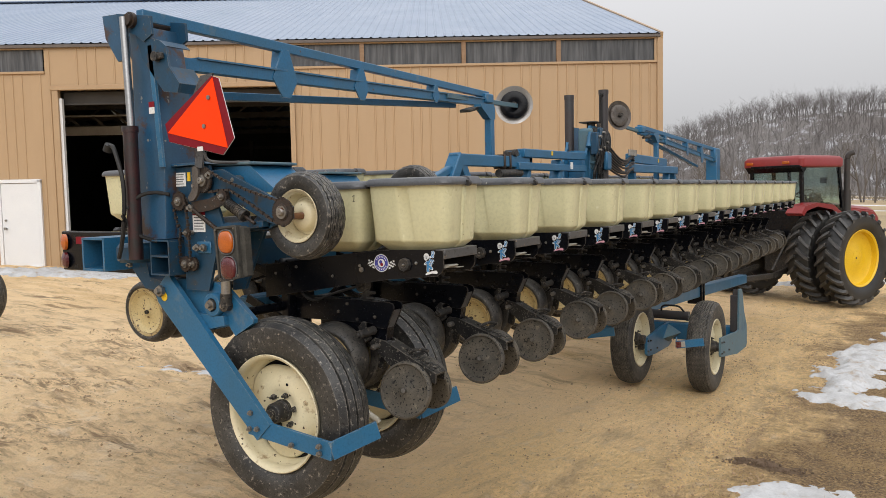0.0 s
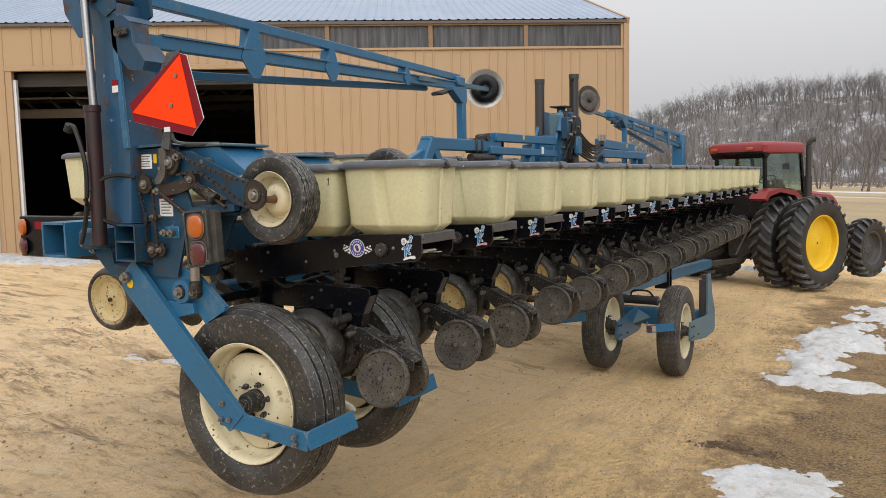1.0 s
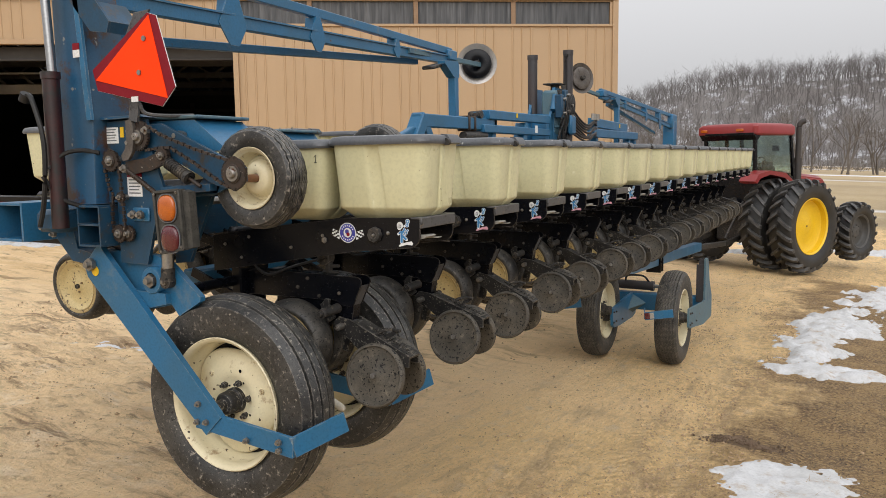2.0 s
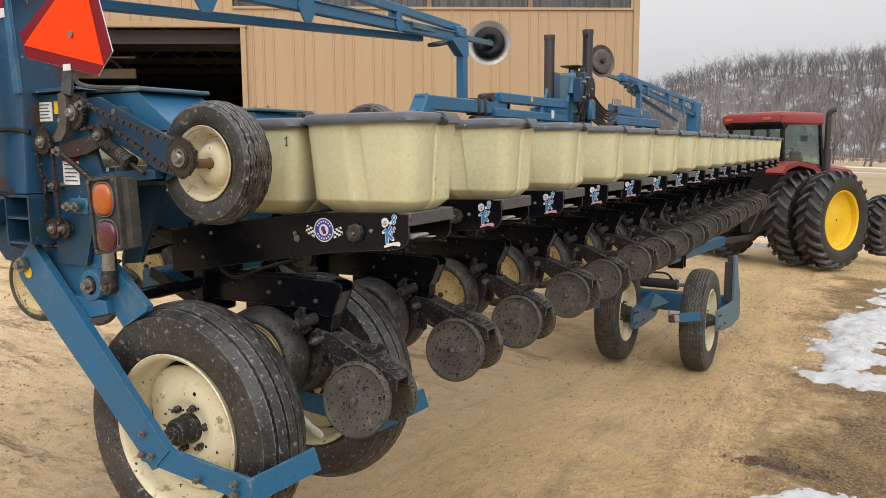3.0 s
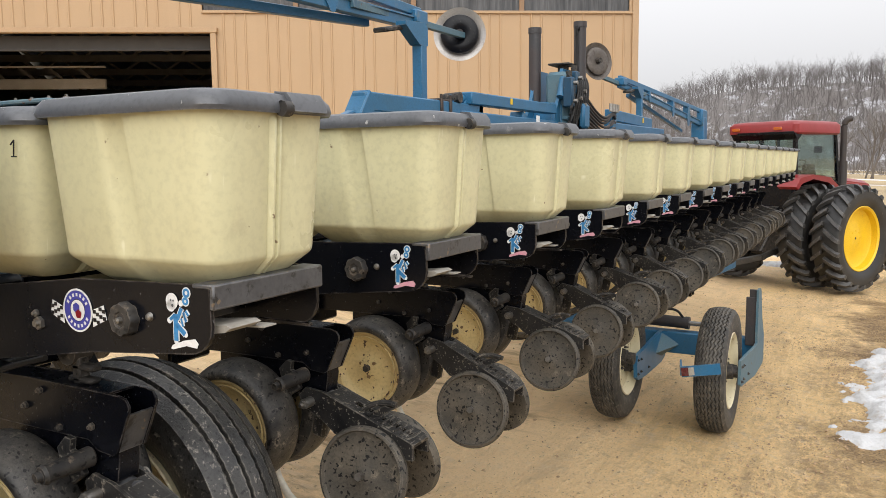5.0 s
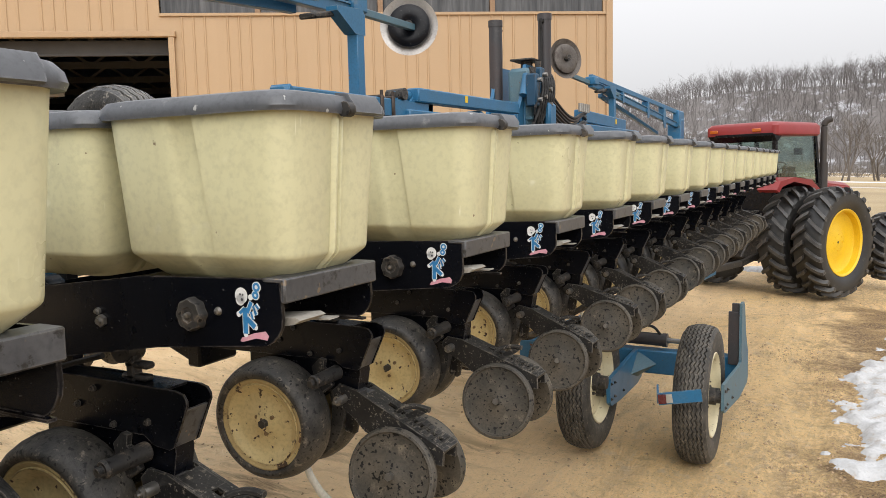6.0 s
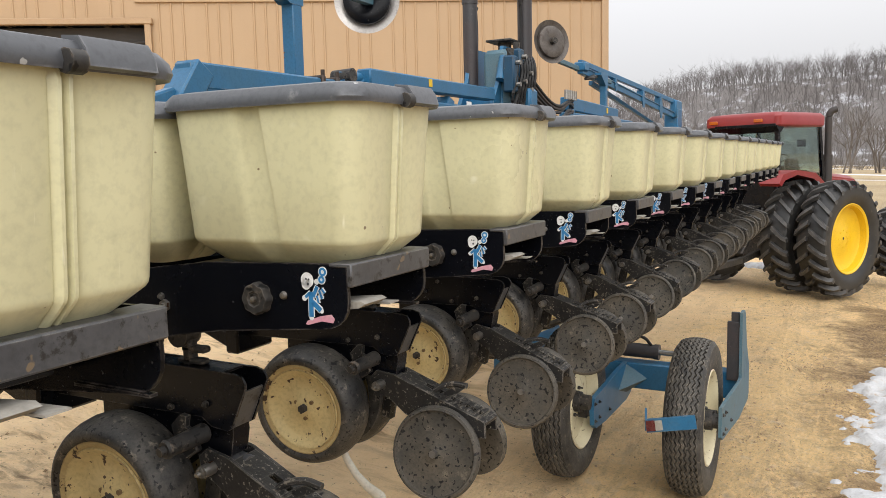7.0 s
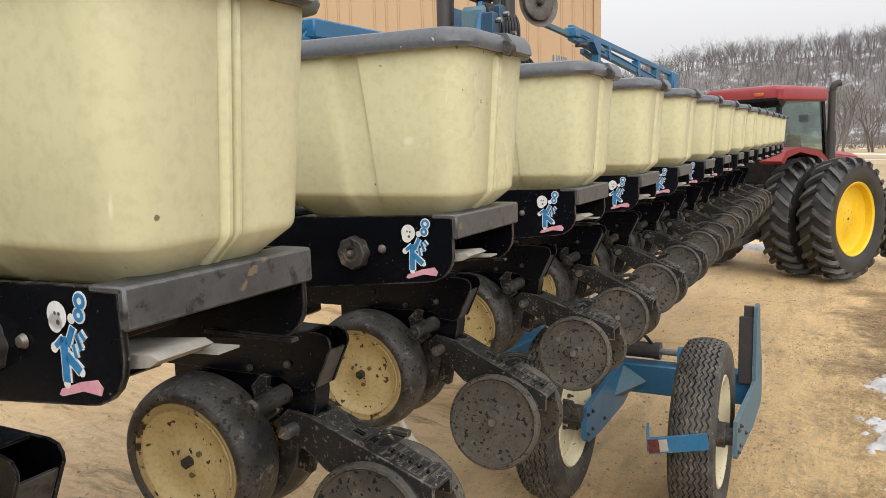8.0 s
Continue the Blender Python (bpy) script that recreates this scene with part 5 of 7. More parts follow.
# badge on the first unit's side plate, its own thing
y = Y0 - 0.1556
badge = thing("badge", (-1.985, y, 1.737), "round blue and white badge between two chequered flags", "sticker")
bm = bmesh.new()
lathe(bm, [(0.0, 0.0405), (-0.0012, 0.0405), (-0.0012, 0.044), (0.0, 0.044)], (-1.985, y, 1.737), (0, 1, 0), 32)
part("white_ring", bm, M_DECALW, badge, smooth=0)
bm = bmesh.new()
lathe(bm, [(-0.0008, 0.0225), (-0.0008, 0.0407)], (-1.985, y, 1.737), (0, 1, 0), 32)
part("blue_band", bm, M_DECALN, badge, smooth=0)
for k in range(18):
    a = 2 * math.pi * (k + 0.5) / 18
    if k in (0, 8, 9, 17):
        continue
    bm = bmesh.new()
    p = Vector((math.cos(a), 0, math.sin(a)))
    c = Vector((-1.985, y - 0.0012, 1.737))
    beam(bm, c + p * 0.0285, c + p * 0.035, 0.0006, 0.005, Vector((-p.z, 0, p.x)))
    part("lettering_bar", bm, M_DECALW, badge, smooth=0)
for s in (-1, 1):
    bm = bmesh.new()
    prism(bm, [(-1.985 + s * dx, 1.737 + dz) for dx, dz in ((0.044, 0.004), (0.078, 0.016), (0.086, -0.012), (0.044, -0.030))], y - 0.0004, y)
    flag = part("flag", bm, M_DECALW, badge, smooth=0)
    for i in range(4):
        for j in range(4):
            if (i + j) % 2:
                bm = bmesh.new()
                f, g = (i + 0.5) / 4, (j + 0.5) / 4
                px = -1.985 + s * (0.046 + 0.035 * f + 0.004 * (1 - g) * f)
                pz = 1.737 + (-0.030 + 0.018 * f) + (0.034 - 0.006 * f) * g
                box(bm, (px, y - 0.001, pz), (0.0088, 0.0006, 0.0075))
                part("black_check", bm, M_BLACK, flag, smooth=0)
bm = bmesh.new()
disc(bm, (-1.985, y - 0.001, 1.737), (0, -1, 0), 0.0215, 24)
part("centre", bm, M_DECALW, badge, smooth=0)
bm = bmesh.new()
disc(bm, (-1.988, y - 0.0016, 1.742), (0, -1, 0), 0.011, 6)
part("navy_shape", bm, M_DECALN, badge, smooth=0)
bm = bmesh.new()
disc(bm, (-1.982, y - 0.002, 1.730), (0, -1, 0), 0.010, 5)
part("red_shape", bm, M_CRIMSON, badge, smooth=0)


# ---- planter: toolbar, lift wheels, transport wheels ----
bar = thing("planter", (-3.05, 9.3, 0.0), "long blue sixteen-row planter folded endwise for the road", "planter")
bm = bmesh.new()
box(bm, (-3.05, 9.66, 1.77), (0.19, 11.98, 0.185), bevel=0.012)
part("main_tube", bm, M_BLUE, bar)
bm = bmesh.new()
box(bm, (-3.05, 9.4, 1.45), (0.12, 12.0, 0.1), bevel=0.01)
part("lower_tube", bm, M_BLUE, bar)
bm = bmesh.new()
cyl(bm, (-2.86, 3.0, 1.86), (-2.86, 15.2, 1.86), 0.018, seg=8)
part("drive_shaft", bm, M_STEEL, bar)
for k in range(15):
    bm = bmesh.new()
    box(bm, (-3.05, 3.83 + PITCH * k, 1.62), (0.26, 0.06, 0.5), bevel=0.01)
    part("clamp_plate", bm, M_BLACK, bar)


def lift_wheel(at, arm):
    """A rib-tread tyre on an ivory rim, held by a blue arm, with a scraper behind it."""
    x, y, z = at
    bm = bmesh.new()
    pr = tyre_profile(0.471, 0.284, 0.235, (-0.58, -0.2, 0.2, 0.58), 0.013, 0.03)
    lathe(bm, pr, (x, y + 0.10, z), (0, 1, 0), 190, zig=[0.0] * 5 + [0.0014] * 16 + [0.0] * 5)
    w = part("lift_wheel", bm, M_RUBBER, bar, "worn black rib-tread tyre on an ivory rim", 35)
    bm = bmesh.new()
    lathe(bm, [(0.03, 0.284), (0.004, 0.290), (-0.006, 0.296), (-0.011, 0.292), (-0.008, 0.284), (0.006, 0.274), (0.035, 0.267), (0.050, 0.270), (0.065, 0.262), (0.115, 0.252)], (x, y, z), (0, 1, 0), 64)
    part("rim", bm, M_RIMW, w, "ivory steel rim with dirt and rust")
    bm = bmesh.new()
    rings = []
    for dep, base, lobe in ((0.112, 0.235, 0.020), (0.098, 0.231, 0.018), (0.088, 0.212, 0.008), (0.070, 0.175, 0.0), (0.058, 0.140, 0.0), (0.060, 0.105, 0.0), (0.074, 0.085, 0.0), (0.076, 0.060, 0.0), (0.076, 0.02, 0.0)):
        rings.append([(x + (base + lobe * math.cos(3 * a - 1.2)) * math.cos(a), y + dep, z + (base + lobe * math.cos(3 * a - 1.2)) * math.sin(a)) for a in (2 * math.pi * k / 60 for k in range(60))])
    loft(bm, rings, (False, True))
    part("wheel_disc", bm, M_RIMW, w, "ivory dished wheel disc with hand holes")
    bm = bmesh.new()
    disc(bm, (x, y + 0.122, z), (0, -1, 0), 0.256, 40)
    part("rim_back", bm, M_BLACK, w)
    bm = bmesh.new()
    for k in range(6):
        a = k * math.pi / 3 + 0.2
        bolt(bm, (x + 0.083 * math.cos(a), y + 0.078, z + 0.083 * math.sin(a)), (0, -1, 0), 0.0155, 0.020)
    lathe(bm, [(-0.062, 0.0), (-0.062, 0.024), (-0.008, 0.026), (-0.004, 0.044), (0.004, 0.050), (0.040, 0.052), (0.044, 0.047), (0.052, 0.047), (0.056, 0.056), (0.09, 0.058)], (x, y, z), (0, 1, 0), 28)
    part("hub", bm, M_ARM, w, "greasy black hub and spindle")
    for rr, a, size in ((0.145, 1.25, 0.008), (0.07, 2.1, 0.006), (0.105, 0.95, 0.0055), (0.105, 5.75, 0.0055), (0.10, 0.25, 0.005), (0.145, 4.2, 0.008)):
        bm = bmesh.new()
        disc(bm, (x + rr * math.cos(a), y + (0.0575 if rr > 0.13 else 0.0585 if rr > 0.1 else 0.075), z + rr * math.sin(a)), (0, -1, 0), size, 10)
        part("rim_hole", bm, M_BLACK, w)
    for a in (0.35, 2.45, 5.55):
        bm = bmesh.new()
        bolt(bm, (x + 0.165 * math.cos(a), y + 0.068, z + 0.165 * math.sin(a)), (0, -1, 0), 0.014, 0.007)
        part("rim_stud", bm, M_RIMW, w)
    if arm:
        bm = bmesh.new()
        a, b = Vector((-3.05, y - 0.07, 1.60)), Vector((x - 0.02, y - 0.07, z - 0.035))
        d = (b - a).normalized()
        n = Vector((-d.z, 0, d.x))
        prism(bm, [((a + n * s * h + d * e).x, (a + n * s * h + d * e).z) for s, h, e in ((1, 0.085, -0.05), (1, 0.08, 0.0))] +
              [((b + n * 0.062 + d * 0.05).x, (b + n * 0.062 + d * 0.05).z), ((b - n * 0.062 + d * 0.05).x, (b - n * 0.062 + d * 0.05).z), ((a - n * 0.085).x, (a - n * 0.085).z), ((a - n * 0.06 - d * 0.05).x, (a - n * 0.06 - d * 0.05).z)], y - 0.085, y - 0.055)
        part("wheel_arm", bm, M_BLUE, w, "blue steel wheel arm")
        for p in ((x - 0.06, z + 0.02), (x - 0.02, z - 0.055), (x - 0.07, z - 0.06), (x + 0.2, z - 0.10), (x + 0.37, z - 0.08), (x + 0.37, z - 0.115)):
            bm = bmesh.new()
            bolt(bm, (p[0], y - 0.086, p[1]), (0, -1, 0), 0.014, 0.012)
            part("bolt", bm, M_STEEL, w)
        bm = bmesh.new()
        disc(bm, (-3.055, y - 0.0875, 1.570), (0, -1, 0), 0.024, 16)
        part("yellow_tag", bm, M_YELLOW, w, "small round yellow warning tag")
    # scraper strap round the tyre
    bm = bmesh.new()
    yo = y - 0.07
    beam(bm, (x - 0.09, yo, z - 0.05), (x + 0.43, yo, z - 0.10), 0.014, 0.085)
    beam(bm, (x + 0.425, yo + 0.0, z - 0.10), (x + 0.545, yo + 0.20, z - 0.035), 0.012, 0.085)
    part("scraper", bm, M_BLUE, w, "blue flat-steel tyre scraper")
    return w


lift_wheel((-2.397, 2.92, 1.012), True)
lift_wheel((-2.397, 3.66, 1.012), False)


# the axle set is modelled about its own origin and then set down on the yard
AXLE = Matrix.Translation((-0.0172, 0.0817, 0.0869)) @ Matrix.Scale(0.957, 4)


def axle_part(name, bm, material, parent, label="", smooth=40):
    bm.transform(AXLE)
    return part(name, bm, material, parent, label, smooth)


def transport_wheel(at, w):
    x, y, z = at
    bm = bmesh.new()
    pr = tyre_profile(0.487, 0.285, 0.225, (-0.70, -0.47, -0.235, 0.0, 0.235, 0.47, 0.70), 0.017, 0.02)
    zig = [0.0] * 5 + [0.0065] * 28 + [0.0] * 5
    lathe(bm, pr, (x, y, z), (1, 0, 0), 116, zig=zig)
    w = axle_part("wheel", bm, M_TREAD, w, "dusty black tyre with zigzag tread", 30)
    bm = bmesh.new()
    lathe(bm, [(-0.08, 0.285), (-0.02, 0.265), (0.05, 0.265), (0.085, 0.29), (0.095, 0.298), (0.10, 0.29), (0.075, 0.265), (0.03, 0.25), (0.02, 0.17), (0.035, 0.1), (0.03, 0.0)], (x, y, z), (1, 0, 0), 48)
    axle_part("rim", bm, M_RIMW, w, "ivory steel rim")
    bm = bmesh.new()
    lathe(bm, [(0.02, 0.07), (0.07, 0.065), (0.075, 0.05), (0.13, 0.048), (0.135, 0.0)], (x, y, z), (1, 0, 0), 20)
    for k in range(6):
        a = k * math.pi / 3
        bolt(bm, (x + 0.03, y + 0.09 * math.cos(a), z + 0.09 * math.sin(a)), (1, 0, 0), 0.012, 0.02)
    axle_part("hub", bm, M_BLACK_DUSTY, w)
    return w


TW = 0.40
ax = bar
transport_wheel((-2.36, 8.42, TW + 0.03), ax)
transport_wheel((-1.60, 8.55, TW - 0.01), ax)
bm = bmesh.new()
box(bm, (-2.25, 9.06, 0.455), (1.74, 0.13, 0.185), bevel=0.008)
part("cross_beam", bm, M_BLUE, ax)
# inner wheel arm, with a folded gusset where it meets the beam
bm = bmesh.new()
prism(bm, [(8.21, 0.505), (8.19, 0.47), (8.20, 0.335), (8.24, 0.305), (8.46, 0.285), (9.0, 0.275), (9.13, 0.30), (9.17, 0.52), (9.02, 0.548), (8.80, 0.545)], -2.172, -2.142, "yz")
part("wheel_arm", bm, M_BLUE, ax)
bm = bmesh.new()
loft(bm, [[(-2.142, 9.0, 0.535), (-2.142, 8.78, 0.40), (-2.142, 8.99, 0.33)], [(-2.00, 8.985, 0.45), (-2.00, 8.978, 0.445), (-2.00, 8.985, 0.44)]])
part("gusset", bm, M_BLUE_PALE, ax, "pale worn corner gusset")
# outer wheel arm, its upright post and the dark channel behind it
bm = bmesh.new()
prism(bm, [(8.06, 0.590), (8.05, 0.42), (8.09, 0.395), (8.45, 0.345), (8.86, 0.285), (9.34, 0.275), (9.40, 0.31), (9.38, 0.52), (9.22, 0.70), (9.12, 0.93), (9.07, 0.965), (8.96, 0.965), (8.955, 0.53), (8.86, 0.525), (8.40, 0.565)], -1.385, -1.365, "yz")
part("wheel_arm", bm, M_BLUE_PALE, ax, "pale worn blue steel arm with an upright post")
bm = bmesh.new()
box(bm, (-1.425, 8.985, 0.70), (0.078, 0.03, 0.40), bevel=0.003)
box(bm, (-1.415, 8.995, 0.90), (0.052, 0.025, 0.125), bevel=0.003)
part("post_face", bm, M_DARKCYL, ax, "dark rusty channel on the post")
bm = bmesh.new()
box(bm, (-1.40, 9.06, 0.46), (0.05, 0.12, 0.18), bevel=0.006)
part("beam_end", bm, M_BLUE, ax)
for x, y, z in ((-2.142, 8.24, 0.42), (-1.365, 8.12, 0.49)):
    for dy, dz in ((-0.03, 0.05), (-0.03, -0.06), (0.06, 0.04), (0.06, -0.06), (0.30, -0.08)):
        bm = bmesh.new()
        bolt(bm, (x, y + dy, z + dz), (1, 0, 0), 0.011, 0.008)
        part("bolt", bm, M_BLACK_DUSTY, ax)
    bm = bmesh.new()
    cyl(bm, (x - 0.18, y, z), (x - 0.02, y, z), 0.042, seg=16)
    cyl(bm, (x - 0.11, y, z), (x - 0.06, y, z), 0.055, seg=16)
    part("spindle", bm, M_BLACK_DUSTY, ax)
bm = bmesh.new()
beam(bm, (-1.76, 7.93, 0.50), (-1.50, 7.99, 0.54), 0.012, 0.078)
beam(bm, (-1.76, 7.93, 0.50), (-1.80, 8.1, 0.52), 0.012, 0.06)
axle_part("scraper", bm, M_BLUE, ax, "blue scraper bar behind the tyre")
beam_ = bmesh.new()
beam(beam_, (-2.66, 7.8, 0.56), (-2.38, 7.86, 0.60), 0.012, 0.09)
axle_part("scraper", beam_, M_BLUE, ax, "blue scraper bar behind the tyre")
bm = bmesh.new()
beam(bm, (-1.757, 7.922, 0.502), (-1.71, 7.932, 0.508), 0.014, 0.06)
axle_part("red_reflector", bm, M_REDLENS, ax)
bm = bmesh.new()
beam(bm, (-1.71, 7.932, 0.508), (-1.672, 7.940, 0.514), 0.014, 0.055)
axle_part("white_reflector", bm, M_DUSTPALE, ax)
bm = bmesh.new()
cyl(bm, (-2.62, 9.06, 0.635), (-1.93, 9.06, 0.625), 0.05, seg=20)
cyl(bm, (-1.96, 9.06, 0.625), (-1.925, 9.06, 0.625), 0.054, seg=20)
part("cylinder", bm, M_DARKCYL, ax, "black hydraulic cylinder")
bm = bmesh.new()
cyl(bm, (-1.93, 9.06, 0.625), (-1.80, 9.06, 0.622), 0.02, seg=12)
part("cylinder_rod", bm, M_CHROME, ax)
bm = bmesh.new()
prism(bm, [(9.02, 0.545), (9.10, 0.545), (9.10, 0.63), (9.08, 0.66), (9.04, 0.66), (9.02, 0.63)], -1.82, -1.76, "yz")
part("rod_lug", bm, M_BLUE, ax)
bm = bmesh.new()
tube(bm, [(-2.24, 9.05, 0.67), (-2.22, 9.0, 0.74), (-2.12, 8.99, 0.75), (-2.02, 9.0, 0.745), (-1.98, 9.05, 0.67)], 0.011)
part("hose", bm, M_HOSE, ax)
# drawbar running forward to the tractor
bm = bmesh.new()
beam(bm, (-2.75, 8.2, 0.66), (-2.56, 15.5, 0.35), 0.16, 0.16, bevel=0.01)
part("drawbar", bm, M_BLUE, ax, "long blue drawbar beam")
bm = bmesh.new()
beam(bm, (-2.56, 15.45, 0.34), (-2.36, 17.9, 0.18), 0.10, 0.10, bevel=0.01)
part("tongue", bm, M_BLACK_DUSTY, ax, "dark steel drawbar tongue")
for y in (12.27, 12.42):
    bm = bmesh.new()
    box(bm, (-2.645, y, 0.47), (0.22, 0.045, 0.34), bevel=0.008)
    part("drawbar_strap", bm, M_BLACK, ax)
bm = bmesh.new()
for x, y in ((-3.13, 9.1), (-3.13, 9.8)):
    beam(bm, (x, y, 0.55), (x, y, 1.6), 0.16, 0.16, bevel=0.01)
part("upright", bm, M_BLUE, ax)


# a loose wheel standing on the yard
loose = thing("tyre", (-10.08, 5.38, ground_z(-10.08, 5.38)), "black tyre on an ivory rim standing on the sandy yard", "tyre")
P0 = Vector((-10.08, 5.38, ground_z(-10.08, 5.38) + 0.475))
bm = bmesh.new()
lathe(bm, tyre_profile(0.485, 0.285, 0.24, (-0.58, -0.2, 0.2, 0.58), 0.011, 0.03), P0, (-0.55, 1, 0), 64)
part("tread", bm, M_RUBBER, loose, "", 35)
bm = bmesh.new()
lathe(bm, [(-0.09, 0.285), (-0.095, 0.292), (-0.08, 0.28), (-0.05, 0.255), (0.0, 0.245), (0.01, 0.18), (-0.01, 0.1), (-0.01, 0.0)], P0, (-0.55, 1, 0), 48)
part("rim", bm, M_RIMW, loose)


# ---- planter: drive end with mast ----
end = bar


def sprocket(bm, x, y, z, r, teeth, w=0.012):
    pts = []
    for k in range(teeth * 2):
        a = math.pi * k / teeth
        rr = r if k % 2 else r * 0.91
        pts += [(x + rr * math.cos(a - 0.08), z + rr * math.sin(a - 0.08)), (x + rr * math.cos(a + 0.08), z + rr * math.sin(a + 0.08))]
    prism(bm, pts, y - w / 2, y + w / 2)


def chain(name, path, y, parent):
    """Links along a closed or open run in the plane of the plate."""
    bm = bmesh.new()
    k = 0
    for (xa, za), (xb, zb) in zip(path, path[1:]):
        n = max(1, int(math.hypot(xb - xa, zb - za) / 0.0165))
        for i in range(n):
            f = (i + 0.5) / n
            c = Vector((xa + (xb - xa) * f, y, za + (zb - za) * f))
            d = Vector((xb - xa, 0, zb - za)).normalized()
            wide = 0.008 if k % 2 else 0.014
            beam(bm, c - d * 0.0075, c + d * 0.0075, wide, 0.009 if k % 2 else 0.0125, (0, 0, 1) if abs(d.z) < 0.9 else (1, 0, 0))
            k += 1
    part(name, bm, M_CHAIN, parent, "rusty roller chain")


bm = bmesh.new()
loft(bm, [[(x - 0.0, y, z) for x, y in rounded(xa, xb, 2.80, 3.02, 0.015, 3)] for xa, xb, z in ((-3.20, -2.98, 1.875), (-3.19, -2.965, 2.25), (-3.19, -3.03, 2.82), (-3.20, -3.06, 2.95))])
mast = part("mast", bm, M_BLUE_WORN, end, "tall worn blue mast with rust patches")
bm = bmesh.new()
prism(bm, [(-3.035, 2.85), (-3.005, 2.85), (-2.955, 2.24), (-2.985, 2.24)], 2.785, 2.80)
part("mast_flange", bm, M_BLUE, end)
bm = bmesh.new()
box(bm, (-3.02, 2.782, 2.555), (0.042, 0.002, 0.028))
part("red_label", bm, M_CRIMSON, end)
bm = bmesh.new()
box(bm, (-3.02, 2.782, 2.525), (0.042, 0.002, 0.032))
part("white_label", bm, M_DECALW, end)
bm = bmesh.new()
prism(bm, [(-3.127, 2.92), (-2.943, 2.866), (-2.899, 2.834), (-2.881, 2.732), (-2.808, 2.643), (-2.827, 2.598), (-2.927, 2.612), (-3.079, 2.789)], 2.785, 2.797)
prism(bm, [(-2.943, 2.866), (-2.899, 2.834), (-2.905, 2.832), (-2.946, 2.860)], 2.797, 2.94)
prism(bm, [(-2.881, 2.732), (-2.808, 2.643), (-2.827, 2.598), (-2.833, 2.60), (-2.816, 2.643), (-2.888, 2.730)], 2.797, 2.94)
part("hinge_gusset", bm, M_BLUE_DIRTY, end)
for y in (2.775, 2.99):
    bm = bmesh.new()
    prism(bm, [(-3.254, 3.035), (-2.99, 2.99), (-2.985, 2.90), (-3.05, 2.87), (-3.114, 2.912), (-3.238, 2.947)], y, y + 0.014)
    part("mast_head", bm, M_BLUE_DIRTY, end)
bm = bmesh.new()
prism(bm, [(-3.461, 3.061), (-3.346, 3.057), (-3.27, 2.95), (-3.27, 2.82), (-3.347, 2.81), (-3.442, 2.939)], 2.84, 2.856)
prism(bm, [(-3.461, 3.061), (-3.346, 3.057), (-3.27, 2.95), (-3.27, 2.82), (-3.347, 2.81), (-3.442, 2.939)], 2.94, 2.956)
part("lever_plate", bm, M_BLUE_WORN, end, "dark worn pivot plate")
bm = bmesh.new()
cyl(bm, (-3.13, 2.74, 2.985), (-3.13, 3.03, 2.985), 0.028, seg=16)
cyl(bm, (-3.13, 2.755, 2.985), (-3.13, 2.775, 2.985), 0.04, seg=20)
part("head_pin", bm, M_CHAIN, end)
bm = bmesh.new()
cyl(bm, (-2.955, 2.755, 2.785), (-2.955, 2.79, 2.785), 0.024, seg=14)
box(bm, (-2.93, 2.77, 2.785), (0.05, 0.02, 0.03), bevel=0.004)
part("hinge_pin", bm, M_BLACK_DUSTY, end)
# raising cylinder on the mast
bm = bmesh.new()
cyl(bm, (-3.16, 2.745, 3.0), (-3.135, 2.745, 2.42), 0.0195, seg=16)
part("cylinder_rod", bm, M_CHROME, end, "bright chromed cylinder rod")
bm = bmesh.new()
cyl(bm, (-3.135, 2.735, 2.44), (-3.135, 2.735, 1.77), 0.036, seg=20)
cyl(bm, (-3.135, 2.735, 2.45), (-3.135, 2.735, 2.42), 0.041, seg=20)
part("cylinder", bm, M_CYLRED, end, "dark hydraulic cylinder with red worn paint")
bm = bmesh.new()
tube(bm, [(-3.27, 2.70, 2.345), (-3.22, 2.69, 2.36), (-3.17, 2.68, 2.28), (-3.13, 2.68, 2.16), (-3.14, 2.68, 1.98), (-3.17, 2.68, 1.85), (-3.2, 2.68, 1.78)], 0.011)
cyl(bm, (-3.275, 2.70, 2.33), (-3.255, 2.70, 2.36), 0.026, seg=10)
part("hose", bm, M_HOSE, end)
bm = bmesh.new()
tube(bm, [(-3.14, 2.70, 2.03), (-3.10, 2.74, 2.10), (-3.02, 2.78, 2.115), (-2.96, 2.82, 2.10)], 0.010)
part("hose", bm, M_HOSE, end)
bm = bmesh.new()
tube(bm, [(-3.17, 2.69, 2.0), (-3.12, 2.72, 1.90), (-3.05, 2.8, 1.86)], 0.010)
part("hose", bm, M_HOSE, end)
bm = bmesh.new()
box(bm, (-3.20, 2.78, 1.80), (0.16, 0.14, 0.10), bevel=0.02)
prism(bm, [(-3.36, 1.87), (-3.26, 1.80), (-3.22, 1.66), (-3.0, 1.62), (-3.0, 1.58), (-3.26, 1.60), (-3.36, 1.70)], 2.875, 2.97)
part("cylinder_foot", bm, M_BLUE_DIRTY, end)
bm = bmesh.new()
bolt(bm, (-3.25, 2.75, 1.77), (0, -1, 0), 0.02, 0.02)
bolt(bm, (-3.20, 2.75, 1.74), (0, -1, 0), 0.014, 0.015)
part("foot_bolts", bm, M_STEEL, end)
